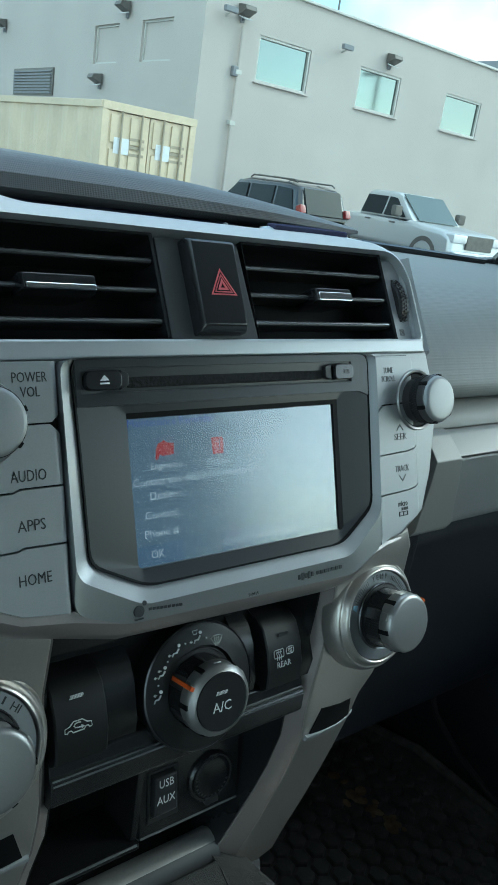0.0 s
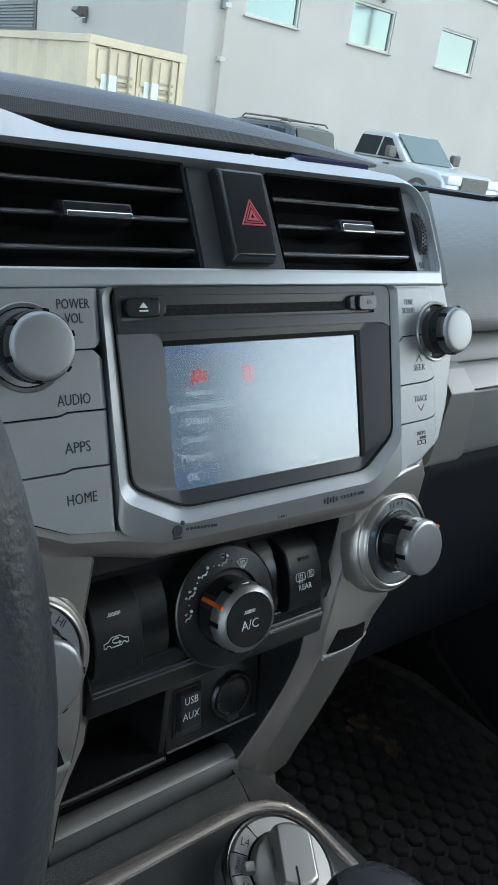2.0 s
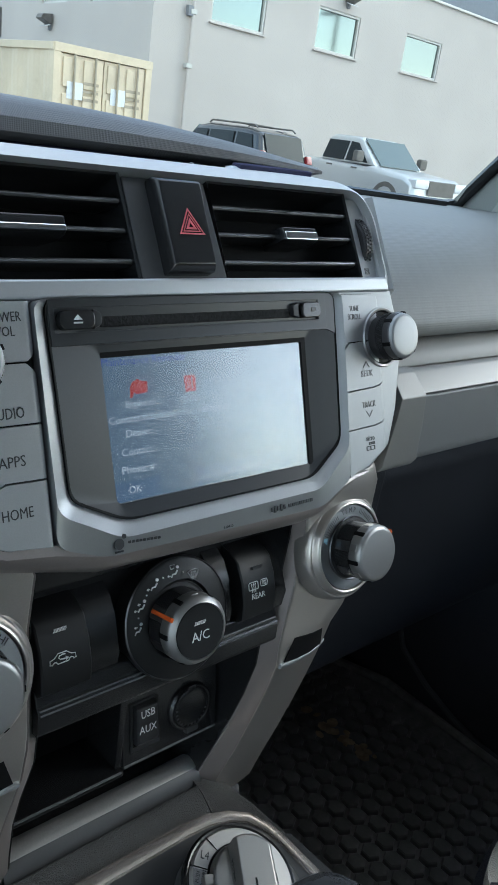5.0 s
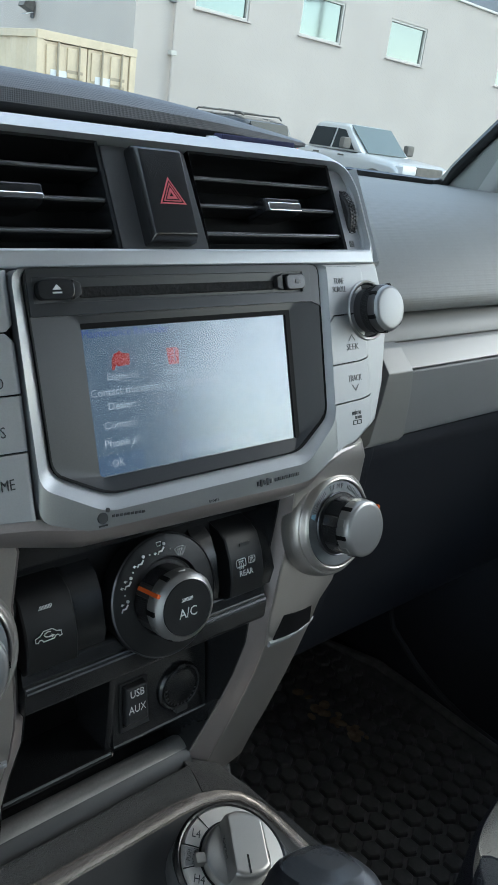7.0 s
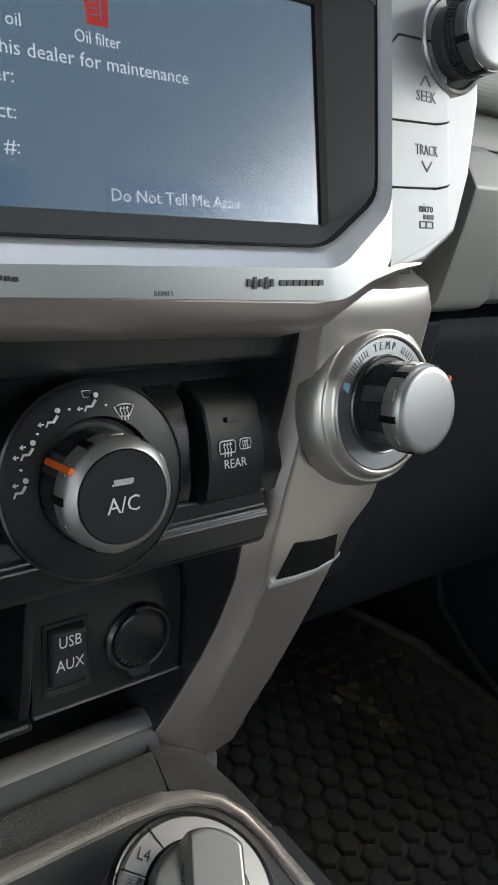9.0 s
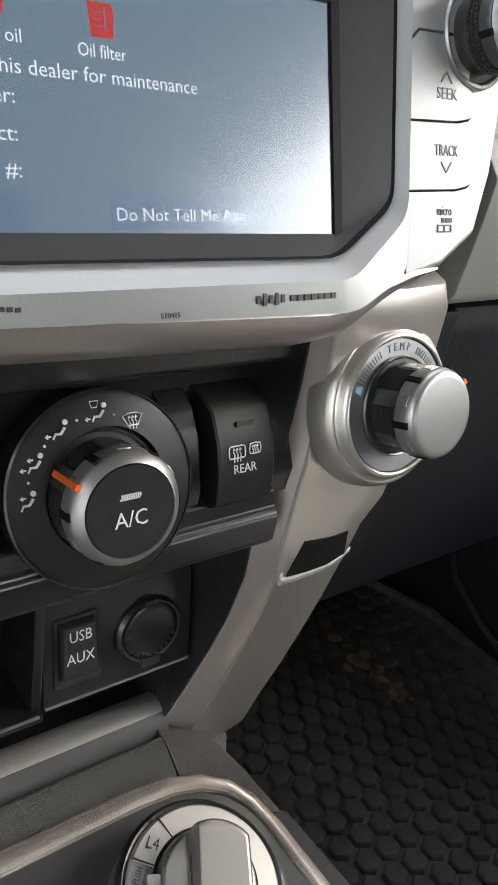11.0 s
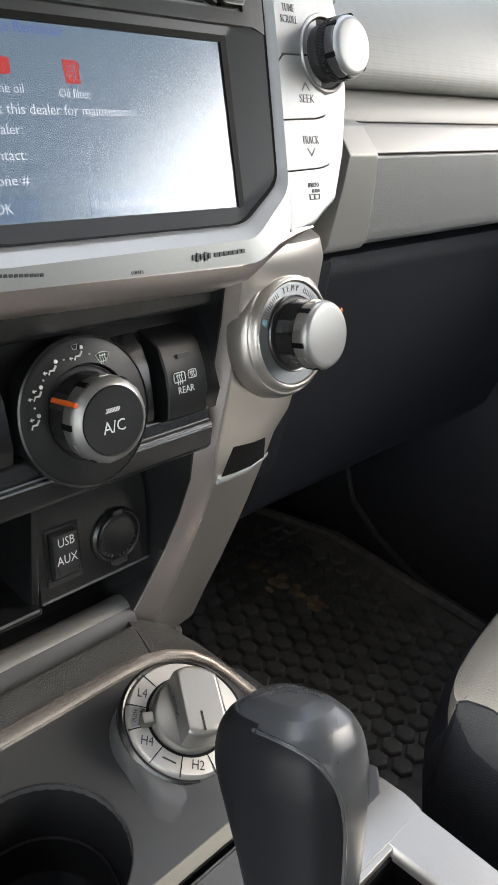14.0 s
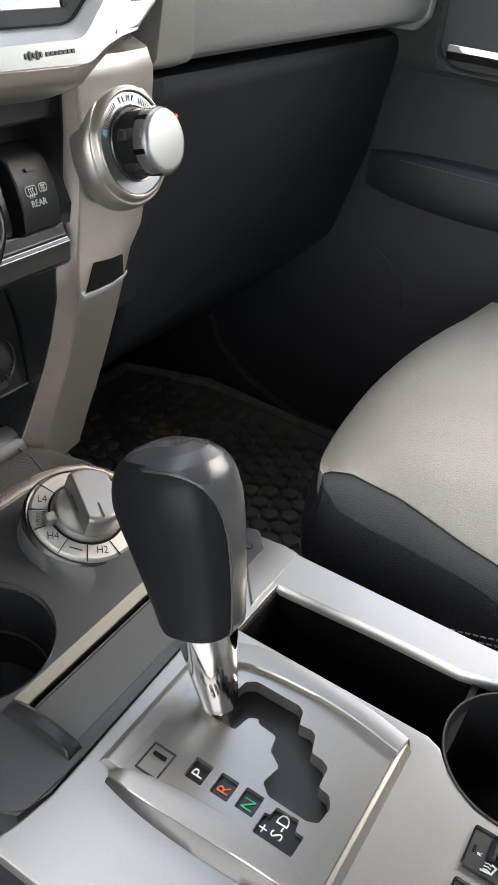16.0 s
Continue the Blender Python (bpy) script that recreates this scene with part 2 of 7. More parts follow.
LCD_KEY = glow("lcd_key_blue", (0.25, 0.44, 0.74), 0.106)
CLOCK = glow("clock_blue", (0.15, 0.35, 1.0), 0.14)
GLASS = pane("windscreen_glass", (0.715, 0.745, 0.72), 0.015)
PRIVACY = pane("privacy_glass", (0.16, 0.19, 0.24), 0.04)
SMOKE = mat("smoked_sensor_window", (0.055, 0.056, 0.10), 0.6, grain=0.02, stain=0.05, spec=0.0)
STUCCO = mat("painted_wall", (0.482, 0.442, 0.412), 0.85, grain=0.04, gscale=30, bump=0.1, stain=0.05, sscale=0.6)
ROOFM = mat("parapet_cap_metal", (0.55, 0.54, 0.51), 0.5, grain=0.05, gscale=20, stain=0.08, sscale=1)
ASPHALT = mat("pale_worn_asphalt", (0.17, 0.168, 0.163), 0.9, grain=0.25, gscale=60, bump=0.3, stain=0.2, sscale=0.4)
CREAM = mat("cream_container_paint", (0.61, 0.51, 0.37), 0.55, grain=0.05, gscale=20, stain=0.10, sscale=1.5)
STEELD = mat("dark_steel", (0.14, 0.13, 0.12), 0.5, 0.3, grain=0.1, gscale=40, stain=0.15)
RODM = mat("dull_cream_rod_paint", (0.36, 0.31, 0.23), 0.6, grain=0.08, gscale=40, stain=0.12)
GREYBOX = mat("grey_cladding", (0.22, 0.23, 0.25), 0.7, grain=0.05, gscale=10, stain=0.05, sscale=0.8)
PANEW = mat("mirrored_window_glass", (0.23, 0.265, 0.255), 0.05, 0.9, stain=0.04, grain=0.01)
WSCREEN = mat("green_car_windscreen", (0.10, 0.13, 0.125), 0.12, 0.1, grain=0.02, stain=0.05, spec=0.7)
CARG = mat("graphite_car_paint", (0.022, 0.024, 0.028), 0.25, 0.2, grain=0.04, gscale=300, stain=0.04, coat=0.6)
CARS = mat("silver_car_paint", (0.58, 0.59, 0.60), 0.30, 0.4, grain=0.0, gscale=30, stain=0.02, sscale=2, coat=0.5)
CARW = mat("tinted_car_glass", (0.02, 0.026, 0.03), 0.18, 0.0, grain=0.02, stain=0.05, spec=0.15)
TYRE = mat("tyre_rubber", (0.02, 0.02, 0.02), 0.8, grain=0.1, gscale=60, stain=0.1)
TAIL = mat("red_lamp_lens", (0.22, 0.018, 0.022), 0.2, grain=0.03, stain=0.05, coat=0.5)
LAMPW = mat("clear_lamp_lens", (0.75, 0.76, 0.78), 0.15, 0.3, grain=0.03, stain=0.05)
PAPER = mat("white_sticker", (0.70, 0.72, 0.75), 0.6, grain=0.04, stain=0.05)


# ---- builders ----
def thing(name, label, category, loc=(0, 0, 0), group="", kind=""):
    ob = new(name)
    ob.empty_display_size = 0.05
    ob.matrix_world = Matrix.Translation(loc)
    return tagged(ob, label, category, group, kind)





def part(name, bm, material, parent=None, label="", smooth=True):
    """Links a bmesh, given in world places, as one mesh under a thing or a part."""
    me = bpy.data.meshes.new(name)
    if smooth:
        for f in bm.faces:
            f.smooth = True
        for e in bm.edges:
            if len(e.link_faces) == 2 and e.calc_face_angle(0) > 0.6:
                e.smooth = False
    base = Matrix.Identity(4)
    o = parent
    while o is not None:
        base = o.matrix_basis @ base
        o = o.parent
    bm.transform(base.inverted())
    bm.to_mesh(me)
    bm.free()
    me.materials.append(material)
    ob = new(name, me)
    ob.parent = parent
    if smooth and len(me.polygons) < 30000:
        even = ob.modifiers.new("even_shading", "WEIGHTED_NORMAL")
        even.keep_sharp, even.weight = True, 60
    return tagged(ob, label)


def solid(name, bm, material, label, category, kind=""):
    return tagged(part(name, bm, material), label, category, "", kind)


def soften(bm, r, seg=2, angle=0.5):
    if r > 0:
        es = [e for e in bm.edges if len(e.link_faces) == 2 and e.calc_face_angle(0) > angle]
        bmesh.ops.bevel(bm, geom=es, offset=r, segments=seg, profile=0.5, affect="EDGES", clamp_overlap=True)
    return bm


def box(x0, x1, y0, y1, z0, z1, r=0.0, m=None, seg=2):
    bm = bmesh.new()
    bmesh.ops.create_cube(bm, size=1)
    for v in bm.verts:
        v.co = Vector(((x0, x1)[v.co.x > 0], (y0, y1)[v.co.y > 0], (z0, z1)[v.co.z > 0]))
    soften(bm, r, seg)
    if m is not None:
        bm.transform(m)
    return bm


def prism(pts, d0, d1, m=None, r=0.0, seg=2, inset=0.0):
    """A polygon in the frame's XY, from d0 to d1 along its Z; inset narrows the d1 end."""
    bm = bmesh.new()
    area = sum(a[0] * b[1] - b[0] * a[1] for a, b in zip(pts, pts[1:] + pts[:1]))
    if area < 0:
        pts = pts[::-1]
    cx, cy = sum(p[0] for p in pts) / len(pts), sum(p[1] for p in pts) / len(pts)

    def shrink(p):
        d = math.hypot(p[0] - cx, p[1] - cy) or 1
        k = max(0.0, 1 - inset / d)
        return cx + (p[0] - cx) * k, cy + (p[1] - cy) * k

    lo = [bm.verts.new((*p, d0)) for p in pts]
    hi = [bm.verts.new((*shrink(p), d1)) for p in pts]
    bm.faces.new(lo[::-1]), bm.faces.new(hi)
    for a in range(len(pts)):
        b = (a + 1) % len(pts)
        bm.faces.new((lo[a], lo[b], hi[b], hi[a]))
    bmesh.ops.recalc_face_normals(bm, faces=bm.faces[:])
    soften(bm, r, seg)
    if m is not None:
        bm.transform(m)
    return bm


def ring(outer, inner, d0, do, di, m=None, r=0.0, seg=2):
    """A frame between two outlines with as many corners: front at do outside and di inside, back at d0."""
    bm = bmesh.new()
    n = len(outer)
    ob_, of, inf, inb = ([bm.verts.new((*p, d)) for p in q] for q, d in ((outer, d0), (outer, do), (inner, di), (inner, d0)))
    for a in range(n):
        b = (a + 1) % n
        for s, t in ((ob_, of), (of, inf), (inf, inb), (inb, ob_)):
            bm.faces.new((s[a], s[b], t[b], t[a]))
    bmesh.ops.recalc_face_normals(bm, faces=bm.faces[:])
    soften(bm, r, seg)
    if m is not None:
        bm.transform(m)
    return bm


def lathe(prof, m=None, seg=40, squash=None):
    """Turns (radius, height) points round the frame's Z."""
    bm = bmesh.new()
    rows = []
    for rad, h in prof:
        if rad < 1e-6:
            rows.append([bm.verts.new((0, 0, h))])
        else:
            rows.append([bm.verts.new((rad * math.cos(2 * math.pi * k / seg), rad * math.sin(2 * math.pi * k / seg), h)) for k in range(seg)])
    for a, b in zip(rows, rows[1:]):
        for k in range(seg):
            j = (k + 1) % seg
            q = [a[k % len(a)], a[j % len(a)], b[j % len(b)], b[k % len(b)]]
            q = list(dict.fromkeys(q))
            if len(q) > 2:
                bm.faces.new(q)
    bmesh.ops.recalc_face_normals(bm, faces=bm.faces[:])
    if m is not None:
        bm.transform(m)
    return bm


def tube(path, rad, m=None, seg=10, closed=False, flat=1.0):
    """A round bar along points; rad is a number or one for each point."""
    bm = bmesh.new()
    pts = [Vector(p) for p in path]
    n = len(pts)
    rads = rad if isinstance(rad, (list, tuple)) else [rad] * n
    rows, up = [], Vector((0, 0, 1))
    for a, p in enumerate(pts):
        q0, q1 = (pts[a - 1] if a or closed else p), (pts[(a + 1) % n] if a < n - 1 or closed else p)
        t = (q1 - q0).normalized()
        side = t.cross(up if abs(t.z) < 0.95 else Vector((1, 0, 0))).normalized()
        top = side.cross(t)
        rows.append([bm.verts.new(p + rads[a] * (math.cos(w) * side + flat * math.sin(w) * top)) for w in (2 * math.pi * k / seg for k in range(seg))])
    for a in range(n if closed else n - 1):
        b = (a + 1) % n
        for k in range(seg):
            j = (k + 1) % seg
            bm.faces.new((rows[a][k], rows[a][j], rows[b][j], rows[b][k]))
    if not closed:
        bm.faces.new(rows[0][::-1]), bm.faces.new(rows[-1])
    bmesh.ops.recalc_face_normals(bm, faces=bm.faces[:])
    if m is not None:
        bm.transform(m)
    return bm


def loft(sections, closed_ends=True, loop=True, m=None, r=0.0):
    """A skin through sections of as many points each."""
    bm = bmesh.new()
    rows = [[bm.verts.new(p) for p in s] for s in sections]
    n = len(rows[0])
    for a, b in zip(rows, rows[1:]):
        for k in range(n if loop else n - 1):
            j = (k + 1) % n
            bm.faces.new((a[k], a[j], b[j], b[k]))
    if closed_ends and loop:
        bm.faces.new(rows[0][::-1]), bm.faces.new(rows[-1])
    bmesh.ops.recalc_face_normals(bm, faces=bm.faces[:])
    soften(bm, r)
    if m is not None:
        bm.transform(m)
    return bm


def join(*bms):
    out = bms[0]
    for b in bms[1:]:
        me = bpy.data.meshes.new("tmp")
        b.to_mesh(me)
        b.free()
        out.from_mesh(me)
        bpy.data.meshes.remove(me)
    return out


def lettering(s, size, m, deep=0.0002, align="CENTER", stretch=1.0, width=0.0):
    """Words in the built-in font as a bmesh, in the frame m; width, if given, is the length that they fill."""
    cu = bpy.data.curves.new("words", "FONT")
    cu.body, cu.size, cu.extrude, cu.align_x, cu.align_y, cu.resolution_u, cu.offset = s, size, deep, align, "CENTER", 2, -0.004 * size
    ob = bpy.data.objects.new("words", cu)
    scene.collection.objects.link(ob)
    me = bpy.data.meshes.new_from_object(ob.evaluated_get(bpy.context.evaluated_depsgraph_get()))
    bm = bmesh.new()
    bm.from_mesh(me)
    bpy.data.objects.remove(ob), bpy.data.curves.remove(cu), bpy.data.meshes.remove(me)
    if width:
        xs = [v.co.x for v in bm.verts]
        stretch = width / (max(xs) - min(xs))
    bm.transform(m @ Matrix.Diagonal((stretch, 1, 1, 1)))
    return bm


def bars(rects, d, m):
    """Thin raised print: rectangles (x0, x1, y0, y1) at height d."""
    return join(*[box(a, b, c, e, d - 0.0003, d + 0.0002, m=m) for a, b, c, e in rects])


def rounded(pts, r, n=4):
    """An outline with each corner rounded off."""
    out_ = []
    for k, p in enumerate(pts):
        p, a, c = Vector(p), Vector(pts[k - 1]), Vector(pts[(k + 1) % len(pts)])
        ra, rc = min(r, (a - p).length * 0.45), min(r, (c - p).length * 0.45)
        a, c = p + (a - p).normalized() * ra, p + (c - p).normalized() * rc
        for j in range(n + 1):
            t = j / n
            q = a * (1 - t) ** 2 + p * 2 * t * (1 - t) + c * t * t
            out_.append((q.x, q.y))
    return out_


def frame_of(o, xa, ya):
    xa, ya = Vector(xa).normalized(), Vector(ya).normalized()
    za = xa.cross(ya)
    m = Matrix.Identity(4)
    for k, col in enumerate((xa, ya, za, Vector(o))):
        m[0][k], m[1][k], m[2][k] = col
    return m


def at(m, x, y, d=0.0, turn=0.0):
    return m @ pose(x, y, d, 0, 0, turn)


CX = -0.0035                                                    # the console's centre line
FM = frame_of((0, -0.006, 1.303), (1, 0, 0), (0, 0.34, 1))       # radio face
VM = frame_of((0, 0.0295, 1.407), (1, 0, 0), (0, 0.60, 1))       # vent face
HM = frame_of((0, 0.020, 1.200), (1, 0, 0), (0, 0.34, 1))        # climate face
YZ = frame_of((0, 0, 0), (0, 1, 0), (0, 0, 1))                   # sections across the car


# ---- outside: ground, building, container, parked cars ----
solid("ground", box(-120, 160, -120, 160, -0.3, 0.0), ASPHALT, "grey asphalt parking lot", "ground", "structure")


def building():
    b = thing("warehouse", "pale painted two-storey warehouse with square mirrored windows", "building", (12.6, 18.8, 0))
    holes_a = [(14.47, 16.43), (18.50, 20.40), (22.72, 24.75), (29.6, 31.7)]
    zlo, zhi, top = 4.36, 5.55, 6.70
    bands = [box(12.6, 48, 18.8, 19.1, 0, zlo), box(12.6, 48, 18.8, 19.1, zhi, top)]
    xs = [12.6] + [v for h in holes_a for v in h] + [48]
    bands += [box(xs[k], xs[k + 1], 18.8, 19.1, zlo, zhi) for k in range(0, len(xs), 2)]
    part("front_wall", join(*bands), STUCCO, b, smooth=False)
    ys = [19.1, 20.3, 21.95, 23.3, 24.85, 48]
    lz, hz = 4.55, 5.66
    side = [box(12.6, 12.9, 19.1, 48, 0, lz), box(12.6, 12.9, 19.1, 22.4, hz, top), box(12.6, 12.9, 22.4, 48, hz, top + 1.6)]
    side += [box(12.6, 12.9, ys[k], ys[k + 1], lz, hz) for k in (0, 2, 4)]
    part("side_wall", join(*side), STUCCO, b, smooth=False)
    part("roof", box(12.8, 48, 19.0, 48, top - 0.5, top - 0.3), ROOFM, b)
    part("parapet_cap", join(box(12.52, 48, 18.72, 19.16, top, top + 0.08, 0.02), box(12.52, 12.96, 19.16, 22.4, top, top + 0.08, 0.02)), ROOFM, b)
    for x0, x1 in holes_a:
        w = part("window", ring([(x0, zlo), (x1, zlo), (x1, zhi), (x0, zhi)], [(x0 + 0.07, zlo + 0.07), (x1 - 0.07, zlo + 0.07), (x1 - 0.07, zhi - 0.07), (x0 + 0.07, zhi - 0.07)], -0.05, 0.03, 0.03, frame_of((0, 18.86, 0), (1, 0, 0), (0, 0, 1)), 0.01), ROOFM, b, "white framed mirrored window")
        part("pane", box(x0 + 0.06, x1 - 0.06, 18.90, 18.92, zlo + 0.06, zhi - 0.06, m=Matrix.Identity(4)), PANEW, w)
        part("sill", box(x0 - 0.05, x1 + 0.05, 18.72, 18.82, zlo - 0.04, zlo, 0.01), STUCCO, w)
    for y0, y1 in ((20.3, 21.95), (23.3, 24.85)):
        w = part("blind_window", box(12.72, 12.76, y0, y1, lz, hz), STUCCO, b, "recessed blind window panel")
        part("trim", ring([(y0, lz), (y1, lz), (y1, hz), (y0, hz)], [(y0 + 0.06, lz + 0.06), (y1 - 0.06, lz + 0.06), (y1 - 0.06, hz - 0.06), (y0 + 0.06, hz - 0.06)], -0.02, 0.02, 0.02, frame_of((12.70, 0, 0), (0, -1, 0), (0, 0, 1)) @ Matrix.Diagonal((-1, 1, 1, 1))), ROOFM, w)
    sh = part("vent_grille", box(12.55, 12.6, 27.6, 31.0, 3.6, 4.5), STEELD, b, "dark louvred wall opening")
    for k in range(8):
        part("louvre", box(12.50, 12.56, 27.7, 30.9, 3.66 + k * 0.1, 3.71 + k * 0.1), GREYBOX, sh)
    p = part("drain_pipe", tube([(13.8, 18.70, 5.6), (13.8, 18.70, 0.1)], 0.045), STUCCO, b)
    for z in (1.2, 3.1, 4.4):
        part("bracket", box(13.70, 13.90, 18.64, 18.8, z, z + 0.12, 0.02), ROOFM, p)
    part("conduit_box", box(13.62, 13.80, 18.66, 18.8, 4.35, 4.6, 0.02), GREYBOX, b)
    part("antenna", tube([(17.3, 18.9, 6.75), (17.3, 18.9, 7.5)], 0.03), STEELD, b)
    part("roof_unit", box(34.5, 44, 21, 30, 6.4, 9.1, 0.03), GREYBOX, b, "grey roof plant enclosure")
    return b


def wall_light(x, y, z, face):
    w = thing("wall_light", "dark metal floodlight on a wall bracket", "wall light", (x, y, z), "wall lights")
    m = pose(x, y, z, 0, 0, 0 if face == "y" else -90)
    part("housing", prism([(-0.02, 0.15), (-0.34, 0.10), (-0.40, -0.02), (-0.05, -0.16)], -0.19, 0.19, m @ YZ, 0.02), STEELD, w)
    part("bracket", box(-0.05, 0.05, -0.06, 0.02, -0.30, -0.05, 0.01, m), GREYBOX, w)
    part("lens", box(-0.15, 0.15, -0.36, -0.10, -0.16, -0.13, 0.005, m @ pose(0, 0, 0.02, 18, 0, 0)), LAMPW, w)


building()
for wx in (13.78, 19.70):
    wall_light(wx, 18.78, 5.98, "y")
for wy, wz in ((22.8, 6.05), (32.1, 6.1), (24.2, 4.1)):
    wall_light(12.58, wy, wz, "x")
for sx in (17.6, 13.25):
    s = thing("security_camera", "small pale camera on a wall arm", "security camera", (sx, 18.78, 5.75), "wall cameras")
    part("arm", tube([(sx, 18.79, 5.75), (sx, 18.5, 5.85)], 0.03), ROOFM, s)
    part("body", box(sx - 0.30, sx + 0.10, 18.38, 18.52, 5.78, 5.92, 0.02), GREYBOX, s)


def container():

    c = thing("shipping_container", "cream-painted steel shipping container with locked doors", "container", (6.72, 12.85, 0))
    m = pose(6.72, 12.85, 0, 0, 0, 4)
    W, H, L = 2.05, 2.58, 6.05
    n = 44
    side = [(0.0 if k % 4 in (0, 1) else 0.035, 0.1 + k * (L - 0.2) / n) for k in range(n + 1)]
    for nm, x, sg in (("side_wall", 0.0, 1), ("side_wall", W, -1)):
        bm = bmesh.new()
        rows = [[bm.verts.new((x + sg * a, y, z)) for a, y in side] for z in (0.12, H - 0.1)]
        for k in range(n):
            bm.faces.new((rows[0][k], rows[0][k + 1], rows[1][k + 1], rows[1][k]))
        bm.transform(m)
        part(nm, bm, CREAM, c, smooth=False)
    part("roof", box(0, W, 0, L, H - 0.06, H - 0.02, m=m), CREAM, c)
    part("floor", box(0, W, 0, L, 0.12, 0.2, m=m), CREAM, c)
    part("end_wall", box(0, W, L - 0.06, L, 0.1, H, m=m), CREAM, c)
    for x in (0.0, W - 0.12):
        for y in (0.0, L - 0.12):
            part("corner_post", box(x - 0.01, x + 0.13, y - 0.01, y + 0.13, 0, H, 0.015, m), CREAM, c)
    for x in (0.0, W):
        part("top_rail", box(x - 0.03, x + 0.03, 0, L, H - 0.12, H, 0.01, m), CREAM, c)
    part("header", box(0, W, -0.02, 0.08, H - 0.13, H + 0.01, 0.01, m), CREAM, c)
    for k in range(2):
        x0 = 0.12 + k * (W - 0.24) / 2
        x1 = x0 + (W - 0.24) / 2 - 0.02
        d = part("door", box(x0, x1, 0.02, 0.07, 0.14, H - 0.14, 0.01, m), CREAM, c)
        for zz in range(4):
            for hx in range(2):
                a = x0 + 0.06 + hx * (x1 - x0 - 0.06) / 2
                part("door_panel", box(a, a + (x1 - x0) / 2 - 0.11, -0.01, 0.03, 0.22 + zz * 0.57, 0.22 + zz * 0.57 + 0.46, 0.015, m), CREAM, d)
        for hx in (0.30, 0.78):
            a = x0 + (x1 - x0) * hx
            part("lock_rod", tube([m @ Vector((a, -0.04, 0.15)), m @ Vector((a, -0.04, H - 0.12))], 0.020), RODM, d)
        part("handle", box(x0 + 0.25, x1 - 0.15, -0.08, -0.04, 1.05, 1.09, 0.005, m), STEELD, d)
        part("sticker", box(x0 + 0.14, x0 + 0.46, -0.016, -0.012, 1.75, 2.02, 0, m), PAPER, d, "white printed sticker")
        part("print_bars", join(*[box(x1 - 0.42, x1 - 0.10, -0.016, -0.012, 2.0 - q * 0.13, 2.05 - q * 0.13, 0, m) for q in range(3)]), RODM, d)
    part("side_sticker", box(-0.012, -0.006, 4.2, 4.5, 1.3, 2.3, 0, m), PAPER, c, "white placard")
    part("side_print", join(*[box(-0.016, -0.012, 4.25, 4.45, 1.4 + q * 0.2, 1.5 + q * 0.2, 0, m) for q in range(4)]), STEELD, c)


container()


def wheel_of(parent, x, y, r=0.36):
    w = part("wheel", lathe([(0, -0.10), (r * 0.6, -0.11), (r * 0.97, -0.10), (r, -0.06), (r, 0.06), (r * 0.97, 0.10), (r * 0.62, 0.11), (0, 0.06)], pose(x, y, r, 90, 0, 0), 28), TYRE, parent)
    part("rim", lathe([(0, 0.07), (r * 0.2, 0.085), (r * 0.55, 0.075), (r * 0.62, 0.112), (r * 0.62, 0.05)], pose(x, y, r, 90 if y < 0 else -90, 0, 0), 20), LAMPW, w)


